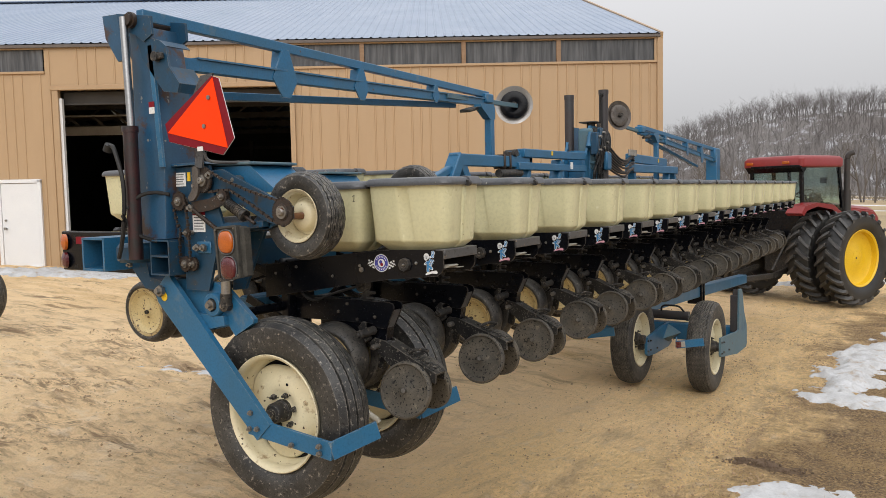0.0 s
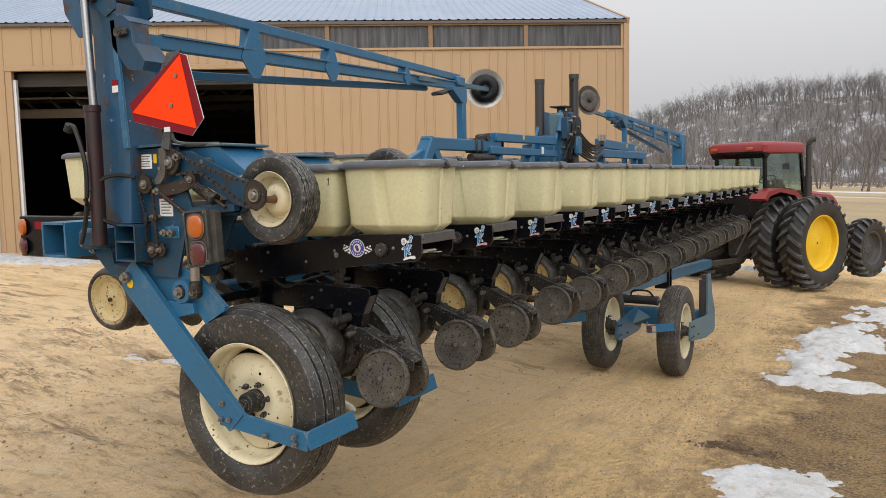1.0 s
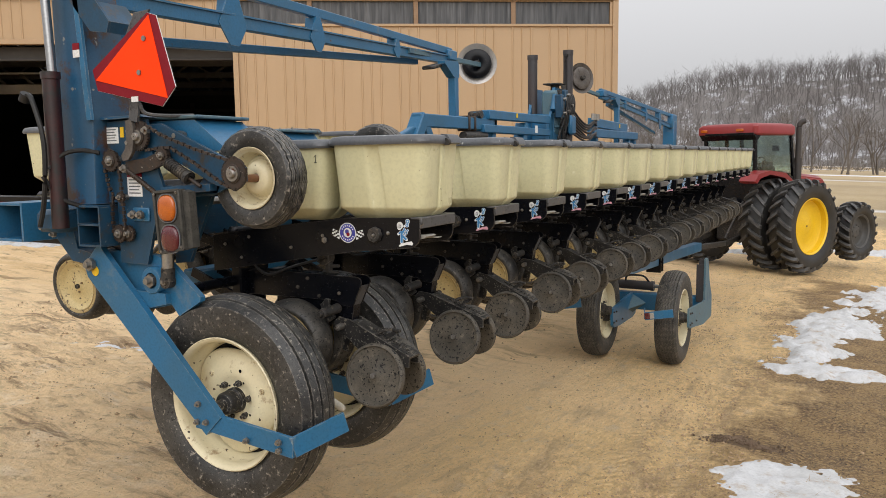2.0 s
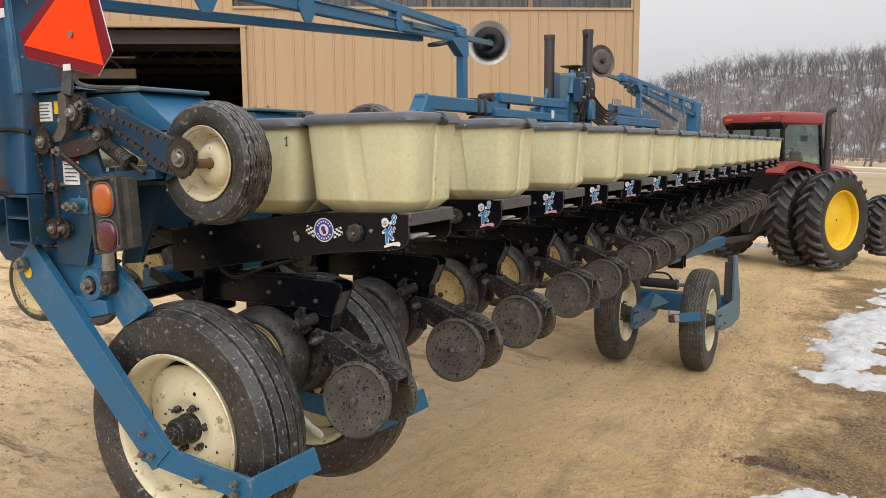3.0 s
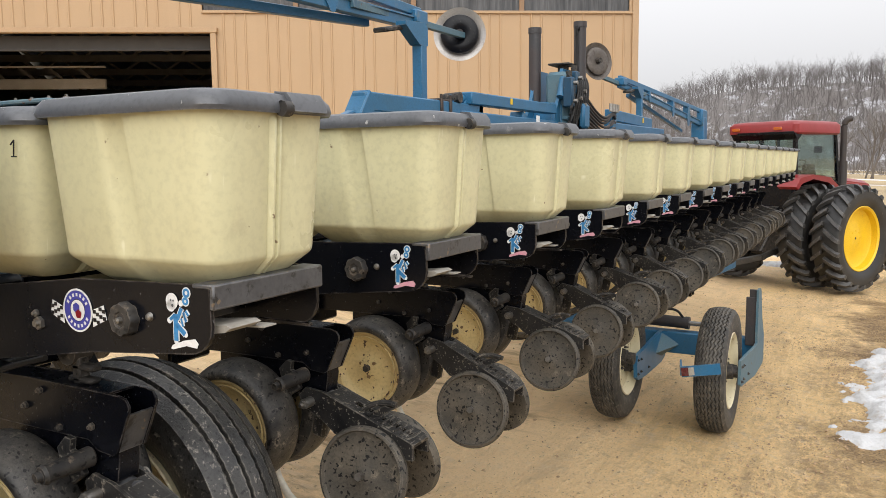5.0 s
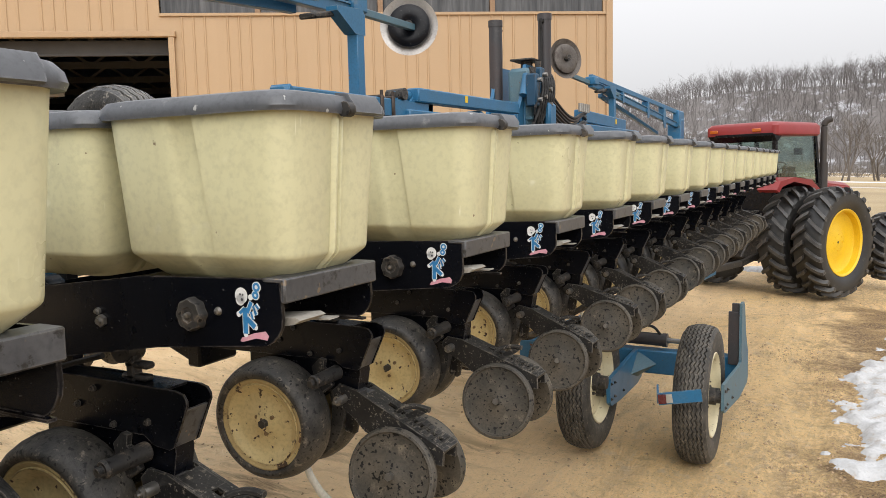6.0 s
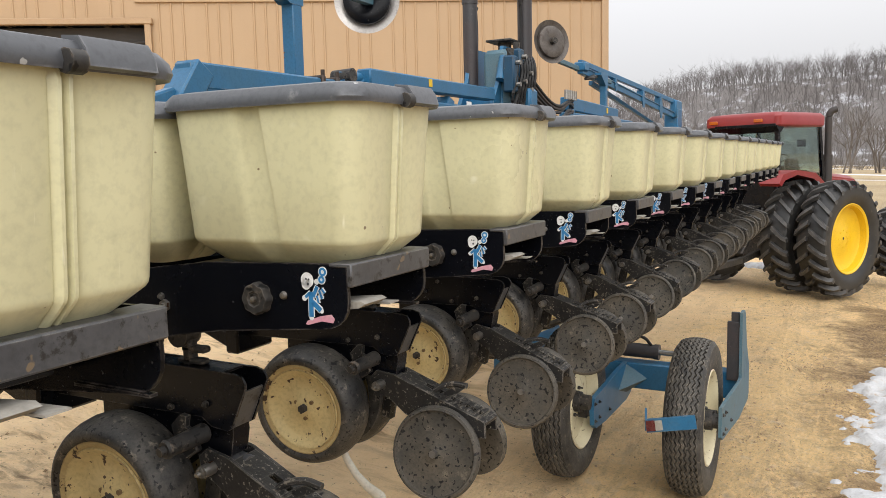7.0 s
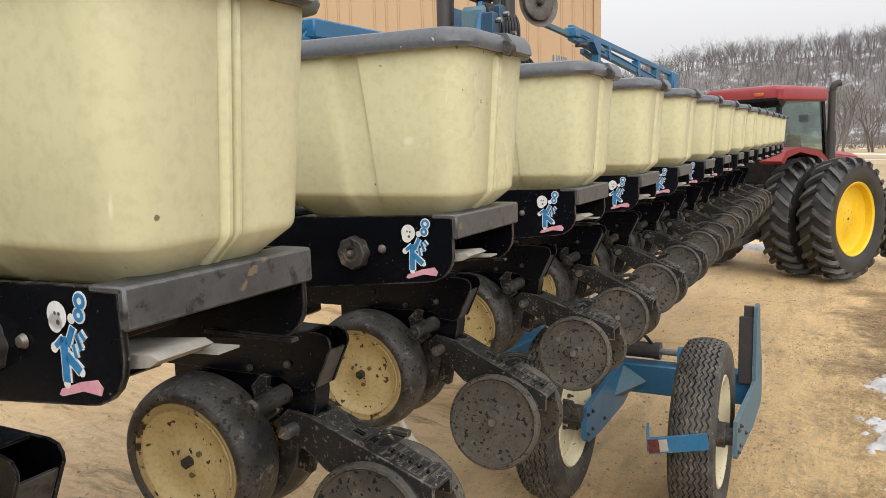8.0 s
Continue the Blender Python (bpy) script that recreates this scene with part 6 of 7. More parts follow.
# hollow two-celled end of the bar
bm = bmesh.new()
for z in (1.866, 1.785, 1.692):
    box(bm, (-3.004, 3.20, z), (0.142, 0.85, 0.008))
for x in (-3.073, -2.935):
    box(bm, (x, 3.20, 1.779), (0.008, 0.85, 0.166))
part("bar_socket", bm, M_BLUE_DIRTY, end, "open end of the square blue bar")
bm = bmesh.new()
for x in (-3.446, -3.549):
    box(bm, (x + (0.0 if x < -3.5 else 0.075), 3.2, 1.79), (0.012, 0.98, 0.178))
for z in (1.873, 1.707):
    box(bm, (-3.46, 3.2, z), (0.178, 0.98, 0.012))
box(bm, (-3.46, 3.4, 1.79), (0.15, 0.01, 0.15))
part("side_socket", bm, M_BLUE, end, "open blue square tube")
bm = bmesh.new()
box(bm, (-3.25, 3.1, 1.74), (0.3, 0.16, 0.12), bevel=0.01)
part("socket_link", bm, M_BLUE, end)
# main plate with chain drive
bm = bmesh.new()
prism(bm, [(-3.08, 2.232), (-2.722, 2.24), (-2.70, 2.108), (-2.635, 1.939), (-2.68, 1.854), (-2.76, 1.609), (-2.925, 1.61), (-2.928, 1.88), (-3.08, 1.885)], 2.872, 2.888)
part("end_plate", bm, M_BLUE_DIRTY, end, "large blue end plate")
bm = bmesh.new()
prism(bm, [(-3.11, 2.252), (-2.72, 2.258), (-2.70, 2.247), (-3.08, 2.240)], 2.84, 3.0)
part("plate_hood", bm, M_BLUE_WORN, end)
for nm, x, z, sx, sz in (("white_label", -2.95, 2.175, 0.11, 0.07), ("white_label", -2.81, 1.95, 0.09, 0.085)):
    bm = bmesh.new()
    box(bm, (x, 2.8705, z), (sx, 0.002, sz))
    lab = part(nm, bm, M_DECALW, end, "weathered white instruction label")
    for k in range(5):
        bm = bmesh.new()
        box(bm, (x - 0.004 * (k % 2), 2.8690, z + sz * (0.36 - 0.17 * k)), (sx * (0.78 - 0.1 * (k % 2)), 0.001, sz * 0.06))
        part("text_bar", bm, M_LID, lab)
bm = bmesh.new()
box(bm, (-2.871, 2.8705, 2.188), (0.022, 0.002, 0.045))
part("yellow_label", bm, M_YELLOW, end)
bm = bmesh.new()
box(bm, (-2.81, 2.8702, 2.005), (0.09, 0.002, 0.022))
part("red_label", bm, M_CRIMSON, end)
for x, y, z, r, t in ((-2.908, 2.835, 2.064, 0.048, 13), (-2.879, 2.835, 1.746, 0.040, 11), (-2.74, 2.845, 2.165, 0.062, 19), (-2.60, 2.84, 2.082, 0.034, 11), (-2.208, 2.84, 2.006, 0.064, 21), (-2.86, 2.835, 1.905, 0.024, 9), (-2.84, 2.85, 1.746, 0.036, 11)):
    bm = bmesh.new()
    sprocket(bm, x, y, z, r, int(t * 1.5))
    lathe(bm, [(-0.012, r * 0.52), (-0.010, r * 0.60), (0.0, r * 0.62)], (x, y, z), (0, 1, 0), 20)
    wheel = part("sprocket", bm, M_CHAIN, end, "rusty toothed sprocket")
    bm = bmesh.new()
    lathe(bm, [(-0.026, 0.002), (-0.026, r * 0.22), (-0.022, r * 0.28), (-0.014, r * 0.31), (-0.014, r * 0.48), (0.045, r * 0.48)], (x, y, z), (0, 1, 0), 18)
    part("hub", bm, M_STEEL, wheel, "worn steel hub")
chain("chain", [(-2.956, 2.064), (-2.95, 2.03), (-2.93, 1.95), (-2.905, 1.91), (-2.918, 1.86), (-2.918, 1.746), (-2.879, 1.708), (-2.842, 1.746), (-2.85, 1.9), (-2.862, 2.06), (-2.88, 2.10), (-2.92, 2.112)], 2.835, end)
chain("chain", [(-2.70, 2.215), (-2.72, 2.228), (-2.60, 2.168), (-2.42, 2.108), (-2.24, 2.06), (-2.20, 2.07), (-2.15, 2.03), (-2.155, 1.975), (-2.20, 1.942), (-2.27, 1.965), (-2.42, 2.05), (-2.55, 2.115), (-2.62, 2.115), (-2.70, 2.105)], 2.84, end)
bm = bmesh.new()
prism(bm, [(-2.83, 2.06), (-2.70, 2.075), (-2.58, 2.115), (-2.565, 2.06), (-2.68, 2.02), (-2.83, 2.0)], 2.845, 2.86)
part("tightener", bm, M_CHAIN, end, "rusty chain tightener arm")
bm = bmesh.new()
prism(bm, [(-2.79, 2.232), (-2.765, 2.238), (-2.748, 2.22), (-2.745, 2.17), (-2.757, 2.10), (-2.785, 2.068), (-2.82, 2.062), (-2.828, 2.085), (-2.80, 2.115), (-2.79, 2.16)], 2.822, 2.838)
part("idler_arm", bm, M_DULLDISC, end, "worn cast idler arm")
for x, z in ((-2.835, 2.03), (-2.79, 2.14), (-2.80, 1.83), (-2.755, 1.83), (-3.06, 2.2), (-2.69, 2.19)):
    bm = bmesh.new()
    bolt(bm, (x, 2.85, z), (0, -1, 0), 0.019, 0.016)
    part("plate_bolt", bm, M_STEEL, end)
bm = bmesh.new()
lathe(bm, [(0.197 * k / 32, 0.012 if k % 2 else 0.0085) for k in range(33)], (-2.82, 2.845, 2.02), (0.862, 0, -0.507), 10)
part("spring", bm, M_CHAIN, end, "thin coil spring")
bm = bmesh.new()
box(bm, (-2.775, 2.868, 1.83), (0.1, 0.01, 0.06), bevel=0.004)
part("slot_plate", bm, M_BLUE, end)
# lower frame under the plate
bm = bmesh.new()
prism(bm, [(-3.09, 1.66), (-2.738, 1.65), (-2.66, 1.62), (-2.485, 1.478), (-2.488, 1.458), (-2.615, 1.385), (-2.655, 1.432), (-2.79, 1.402), (-2.92, 1.43), (-3.05, 1.56)], 2.90, 2.93)
part("lower_plate", bm, M_BLUE, end)
bm = bmesh.new()
prism(bm, [(-2.93, 1.492), (-2.66, 1.486), (-2.655, 1.440), (-2.79, 1.408), (-2.91, 1.434)], 2.868, 2.902)
part("lower_rail", bm, M_BLUE, end)
bm = bmesh.new()
lathe(bm, [(0.05, 0.060), (0.006, 0.060), (0.0, 0.055), (0.0, 0.035)], (-2.735, 2.862, 1.540), (0, 1, 0), 28)
part("pin_boss", bm, M_BLUE, end)
bm = bmesh.new()
bolt(bm, (-2.735, 2.872, 1.540), (0, -1, 0), 0.030, 0.022)
part("boss_pin", bm, M_STEEL, end)
bm = bmesh.new()
cyl(bm, (-2.72, 2.94, 1.47), (-2.72, 3.85, 1.47), 0.026, seg=16)
part("rock_shaft", bm, M_BLACK, end)
bm = bmesh.new()
beam(bm, (-2.74, 3.78, 1.49), (-2.40, 3.78, 1.04), 0.03, 0.15, (1, 0, 0.8))
part("wheel_arm", bm, M_BLACK, end)
bm = bmesh.new()
cyl(bm, (-2.642, 2.88, 1.70), (-2.645, 2.88, 1.60), 0.026, seg=14)
part("cylinder_rod", bm, M_CHROME, end)
bm = bmesh.new()
cyl(bm, (-2.645, 2.88, 1.60), (-2.650, 2.88, 1.545), 0.03, seg=14)
cyl(bm, (-2.652, 2.862, 1.54), (-2.652, 2.90, 1.54), 0.030, seg=20)
part("rod_eye", bm, M_BLACK_DUSTY, end)
bm = bmesh.new()
bolt(bm, (-2.652, 2.862, 1.54), (0, -1, 0), 0.015, 0.010)
bolt(bm, (-3.07, 2.83, 1.60), (0, -1, 0), 0.03, 0.02)
part("lower_pins", bm, M_STEEL, end)
# drive-wheel arm and its spring strut
bm = bmesh.new()
prism(bm, [(-2.747, 2.213), (-2.633, 2.218), (-2.264, 2.06), (-2.18, 2.03), (-2.18, 1.975), (-2.27, 1.945), (-2.34, 1.96), (-2.641, 2.098), (-2.74, 2.12)], 2.87, 2.886)
part("drive_arm", bm, M_BLUE_DIRTY, end)
bm = bmesh.new()
prism(bm, [(-2.40, 2.02), (-2.34, 2.03), (-2.30, 1.95), (-2.36, 1.925), (-2.47, 1.93), (-2.47, 1.95)], 2.90, 2.92)
prism(bm, [(-2.64, 1.95), (-2.36, 1.965), (-2.36, 1.935), (-2.64, 1.915)], 2.86, 3.0)
part("strut_bracket", bm, M_BLUE_DIRTY, end)
bm = bmesh.new()
lathe(bm, [(0.0, 0.004)] + [(0.006 + 0.0125 * k + e, 0.027 if e == 0.004 else 0.022) for k in range(9) for e in (0.0, 0.004, 0.008)] + [(0.125, 0.030), (0.140, 0.030), (0.142, 0.012)], (-2.585, 2.85, 2.055), (0.875, 0, -0.485), 18)
part("strut", bm, M_BLACK_DUSTY, end, "black spring strut with peeling paint")
bm = bmesh.new()
cyl(bm, (-2.47, 2.85, 1.99), (-2.40, 2.85, 1.953), 0.008, seg=10)
part("strut_rod", bm, M_CHAIN, end)
# blue drive boxes behind the plate
for x0, x1, y0, y1, z0, z1 in ((-2.93, -2.40, 2.93, 3.22, 2.10, 2.232), (-2.98, -2.62, 3.75, 4.05, 1.98, 2.20)):
    bm = bmesh.new()
    loft(bm, [[(x0, y0, z0), (x1 + 0.08, y0, z0), (x1 + 0.08, y1, z0), (x0, y1, z0)], [(x0, y0, z1), (x1 - 0.1, y0, z1), (x1 - 0.1, y1, z1), (x0, y1, z1)]])
    bx = part("gear_box", bm, M_BLUE, end, "blue sheet-steel drive box")
    bm = bmesh.new()
    box(bm, ((x0 + x1 - 0.08) / 2, (y0 + y1) / 2, z1 + 0.012), (x1 - x0 - 0.05, y1 - y0 + 0.03, 0.014), bevel=0.004)
    part("box_lid", bm, M_BLUE_PALE, bx)
    bm = bmesh.new()
    for k in range(4):
        bolt(bm, (x0 + 0.08 + 0.08 * k, y0 + 0.03, z1 + 0.018), (0, 0, 1), 0.008, 0.006)
    part("lid_bolts", bm, M_STEEL, bx)
bm = bmesh.new()
bolt(bm, (-2.56, 2.925, 2.165), (0, -1, 0), 0.022, 0.03)
part("box_bolt", bm, M_STEEL, end)
bm = bmesh.new()
prism(bm, [(-2.76, 1.90), (-2.545, 1.905), (-2.70, 1.60), (-2.79, 1.59)], 3.06, 3.08)
part("chain_guard", bm, M_BLUE_DIRTY, end)
bm = bmesh.new()
prism(bm, [(-2.66, 1.955), (-2.34, 1.965), (-2.36, 1.925), (-2.62, 1.90)], 2.90, 3.06)
part("shelf_plate", bm, M_BLUE_DIRTY, end)

# drive tyre that runs against the lift wheel
def drive_wheel(x, y, z):
    bm = bmesh.new()
    pr = tyre_profile(0.212, 0.118, 0.135, (-0.72, -0.43, -0.145, 0.145, 0.43, 0.72), 0.008, 0.012)
    lathe(bm, pr, (x, y, z), (0, 1, 0), 60, zig=[0] * 5 + [0.0035] * 24 + [0] * 5)
    w = part("drive_wheel", bm, M_RUBBER, bar, "small black tyre on a rusty ivory rim", 30)
    bm = bmesh.new()
    lathe(bm, [(-0.060, 0.118), (-0.066, 0.126), (-0.062, 0.128), (-0.054, 0.119), (-0.045, 0.108), (-0.005, 0.101), (0.012, 0.092), (0.008, 0.078), (-0.022, 0.066), (-0.032, 0.055), (-0.034, 0.03), (-0.03, 0.02)], (x, y, z), (0, 1, 0), 40)
    part("rim", bm, M_RIMW, w)
    bm = bmesh.new()
    cyl(bm, (x, y - 0.15, z), (x, y, z), 0.016, seg=14)
    lathe(bm, [(-0.03, 0.036), (-0.012, 0.04)], (x, y, z), (0, 1, 0), 16)
    part("axle", bm, surf("rusty_axle", (0.2, 0.09, 0.04), (0.1, 0.05, 0.03)), w, "rusty axle stub")


drive_wheel(-2.205, 2.99, 1.985)
drive_wheel(-2.62, 4.55, 2.06)

# slow-vehicle triangle
sign = thing("warning_triangle", (-2.70, 2.80, 2.28), "orange slow-vehicle triangle with dark red border, upright on a bracket", "sign")
bm = bmesh.new()
prism(bm, [(-2.6065, 2.6618), (-2.558, 2.647), (-2.4688, 2.358), (-2.5478, 2.282), (-2.9275, 2.363), (-2.953, 2.4535)], 2.8085, 2.812)
part("white_edge", bm, M_DECALW, sign)
bm = bmesh.new()
prism(bm, [(-2.606, 2.661), (-2.559, 2.646), (-2.470, 2.358), (-2.548, 2.283), (-2.927, 2.364), (-2.952, 2.453)], 2.8055, 2.8085)
part("border", bm, M_CRIMSON, sign)
bm = bmesh.new()
prism(bm, [(-2.597, 2.652), (-2.512, 2.314), (-2.933, 2.408)], 2.803, 2.806)
part("orange_face", bm, M_ORANGE, sign)
bm = bmesh.new()
for x, z in ((-2.627, 2.56), (-2.665, 2.425)):
    cyl(bm, (x, 2.797, z), (x, 2.804, z), 0.011, seg=12)
part("bolts", bm, M_STEEL, sign)
bm = bmesh.new()
prism(bm, [(-2.69, 2.67), (-2.60, 2.675), (-2.66, 2.60), (-2.78, 2.53)], 2.812, 2.82)
box(bm, (-2.70, 2.83, 2.45), (0.05, 0.012, 0.45), Euler((0, radians(12), 0)).to_matrix())
tube(bm, [(-2.69, 2.82, 2.30), (-2.69, 2.83, 2.26), (-2.64, 2.88, 2.25), (-2.52, 2.95, 2.25)], 0.008)
part("bracket", bm, M_GREYLIP, sign, "bent grey steel bracket")
bm = bmesh.new()
box(bm, (-2.70, 2.802, 2.318), (0.04, 0.002, 0.022))
part("white_tag", bm, M_DECALW, sign)


def tail_lamp(at, label):
    x, y, z = at
    t = thing("tail_lamp", at, label, "lamp", "planter tail lamps")
    bm = bmesh.new()
    outer = [(x - 0.070, z + 0.130), (x + 0.080, z + 0.142), (x + 0.098, z - 0.106), (x - 0.046, z - 0.130)]
    prism(bm, outer, y + 0.004, y + 0.03)
    part("housing", bm, M_LAMPBOX, t, "dusty dark lamp housing")
    bm = bmesh.new()
    prism(bm, [(x + 0.083, z + 0.138), (x + 0.118, z + 0.130), (x + 0.130, z - 0.095), (x + 0.101, z - 0.104)], y + 0.012, y + 0.05)
    part("side_wing", bm, M_LAMPBOX, t)
    c = lambda k, g: (outer[k][0] + g * (1 if k in (0, 3) else -1), outer[k][1] + g * (-1 if k < 2 else 1))
    for k in range(4):
        bm = bmesh.new()
        p, q = c(k, 0.004), c((k + 1) % 4, 0.004)
        beam(bm, (p[0], y - 0.002, p[1]), (q[0], y - 0.002, q[1]), 0.012, 0.010, (0, 1, 0), 0.002)
        part("frame_edge", bm, M_LAMPBOX, t)
    for nm, dz, mat in (("amber_lens", 0.062, M_AMBER), ("red_lens", -0.064, M_REDLENS)):
        oval = lambda f, s: [(x + 0.014 - dz * 0.09 + 0.049 * f * math.copysign(abs(math.cos(a)) ** 0.8, math.cos(a)), y + s, z + dz + 0.054 * f * math.copysign(abs(math.sin(a)) ** 0.8, math.sin(a))) for a in (2 * math.pi * k / 28 for k in range(28))]
        bm = bmesh.new()
        loft(bm, [oval(f, s) for s, f in ((0.003, 1.0), (-0.008, 0.98), (-0.014, 0.85), (-0.017, 0.5), (-0.018, 0.1))])
        part(nm, bm, mat, t, smooth=60)
        bm = bmesh.new()
        loft(bm, [oval(f, s) for s, f in ((0.003, 1.12), (-0.004, 1.12), (-0.004, 1.03), (0.003, 1.02))], (False, False))
        part("bezel", bm, M_LID, t)
    for dx, dz in ((-0.058, 0.118), (-0.034, -0.118), (0.066, 0.128), (0.084, -0.094)):
        bm = bmesh.new()
        bolt(bm, (x + dx, y - 0.004, z + dz), (0, -1, 0), 0.006, 0.004)
        part("screw", bm, M_STEEL, t)
    return t


tail_lamp((-2.525, 2.775, 1.805), "amber and red tail lamp in a dusty dark housing")
lb = thing("light_bar", (-4.1, 3.05, 1.75), "black light bar with amber and red lamps at its end", "light bar")
bm = bmesh.new()
box(bm, (-3.92, 3.12, 1.765), (0.84, 0.06, 0.245), bevel=0.006)
part("panel", bm, M_BLACK, lb)
for nm, z, mat in (("amber_lens", 1.82, M_AMBER), ("red_lens", 1.705, M_REDLENS)):
    bm = bmesh.new()
    lathe(bm, [(0.0, 0.052), (-0.015, 0.05), (-0.025, 0.03), (-0.028, 0.001)], (-4.30, 3.09, z), (0.3, 1, 0), 20)
    part(nm, bm, mat, lb)
bm = bmesh.new()
box(bm, (-4.115, 3.0875, 1.832), (0.14, 0.004, 0.045))
part("red_strip", bm, M_CRIMSON, lb)


# ---- row markers folded along the toolbar ----
def marker(y0, sgn, lift, dz, label):
    """A folded marker arm: y0 its mast, sgn the way that it lies."""
    Y = lambda d: y0 + sgn * d
    X = lambda d: -3.12 - 0.056 * d
    P = lambda d, z, off=0.0: (X(d) + off, Y(d), z + lift + dz * d)
    bm = bmesh.new()
    beam(bm, P(0.1, 2.80), P(4.1, 2.945), 0.06, 0.07, bevel=0.004)
    m = part("marker_arm", bm, M_BLUE, bar, label)
    for nm, a, b, w, h in (("upper_tube", P(-0.05, 3.015), P(4.1, 3.025), 0.05, 0.06), ("rear_tube", P(0.4, 2.68, -0.25), P(3.55, 2.885, -0.08), 0.05, 0.05)):
        bm = bmesh.new()
        beam(bm, a, b, w, h, bevel=0.004)
        part(nm, bm, M_BLUE, m)
    bm = bmesh.new()
    beam(bm, P(0.3, 2.845, 0.0), P(4.0, 2.978, 0.0), 0.085, 0.01)
    part("cap_strip", bm, M_BLUE, m)
    for d, zt, zb in ((1.03, 3.0, 2.70), (1.88, 2.99, 2.765), (3.0, 3.0, 2.85)):
        bm = bmesh.new()
        zm = zb + (zt - zb) * 0.38
        w = 0.115 * (zt - zb) / 0.3
        z = lambda q: q + lift + dz * d
        pts = [(Y(d - w * 0.12), z(zt)), (Y(d + w * 0.35), z(zt)), (Y(d + w), z(zm)), (Y(d + w * 0.4), z(zb)), (Y(d - w * 0.2), z(zb)), (Y(d - w * 0.95), z(zm))]
        prism(bm, pts, X(d) + 0.031, X(d) + 0.041, "yz")
        prism(bm, [(p, q) for p, q in pts[:1] + pts[1:2] + [(Y(d + w * 0.4), z(zm)), (Y(d - w * 0.4), z(zm))]], X(d) - 0.05, X(d) + 0.031, "yz")
        part("gusset", bm, M_BLUE, m)
    bm = bmesh.new()
    beam(bm, P(3.2, 2.93, 0.03), P(4.98, 3.00 - lift * 0.4 - dz * 2, -0.06), 0.045, 0.045, bevel=0.003)
    part("extension_tube", bm, M_BLUE_PALE, m, "worn pale blue extension tube")
    bm = bmesh.new()
    box(bm, P(4.05, 2.985), (0.12, 0.16, 0.09), bevel=0.01)
    part("end_clamp", bm, M_BLUE, m)
    return m, P


mk, P = marker(2.86, 1, 0.0, 0.0, "blue steel marker arm folded over the toolbar")
mk2, P2 = marker(15.85, -1, -0.22, 0.05, "blue steel marker arm folded over the toolbar")
for tree, PP, c, ax_, bright in ((mk, P, Vector((-3.50, 7.86, 3.01)), Vector((0.42, -0.9, 0.02)), True), (mk2, P2, Vector((-3.36, 10.80, 3.10)), Vector((0.85, -0.55, 0.08)), False)):
    ax_.normalize()
    bm = bmesh.new()
    lathe(bm, [(0.012, 0.0), (0.012, 0.05), (0.0, 0.09), (-0.02, 0.14), (-0.05, 0.205), (-0.052, 0.205), (-0.024, 0.14), (-0.005, 0.09), (0.005, 0.0)], c - ax_ * 0.0, -ax_, 40)
    dsk = part("marker_disc", bm, M_BRIGHT if bright else M_DULLDISC, tree, "dished steel marker disc")
    bm = bmesh.new()
    lathe(bm, [(-0.005, 0.0), (-0.03, 0.06), (-0.032, 0.12), (-0.02, 0.148), (0.0, 0.152), (0.02, 0.148), (0.02, 0.0)], c + ax_ * 0.04, -ax_, 36)
    part("depth_band", bm, M_BLACK if bright else M_DULLDISC, tree)
    bm = bmesh.new()
    cyl(bm, c, c + ax_ * 0.11, 0.03, seg=12)
    part("disc_hub", bm, M_BLACK_DUSTY, tree)
bm = bmesh.new()
box(bm, (-3.16, 15.75, 2.2), (0.2, 0.3, 1.0), bevel=0.01)
part("far_mast", bm, M_BLUE, bar)
bm = bmesh.new()
box(bm, (-3.12, 15.75, 2.70), (0.1, 0.42, 0.26), bevel=0.02)
part("far_mast_head", bm, M_BLUE, bar)


def rest(at, label):
    x, y, z0, z1 = at
    bm = bmesh.new()
    beam(bm, (x, y, z0), (x, y, z1 - 0.01), 0.07, 0.07, bevel=0.004)
    r = part("marker_rest", bm, M_BLUE, bar, label)
    bm = bmesh.new()
    prism(bm, [(y - 0.055, z1 - 0.13), (y + 0.045, z1 - 0.13), (y + 0.045, z1 - 0.02), (y + 0.02, z1 + 0.012), (y - 0.22, z1 - 0.005), (y - 0.22, z1 - 0.03)], x - 0.037, x + 0.037, "yz")
    part("head", bm, M_BLUE, r)
    bm = bmesh.new()
    beam(bm, (x - 0.06, y - 0.36, z1 - 0.075), (x - 0.06, y - 0.06, z1 - 0.012), 0.11, 0.03, bevel=0.008)
    part("cradle", bm, M_BLACK_DUSTY, r, "dark worn cradle pad")


rest((-3.163, 6.656, 2.33, 2.885), "blue steel post with a cradle under the folded marker")
rest((-3.22, 12.2, 1.86, 2.92), "blue steel post with a cradle under the far marker")

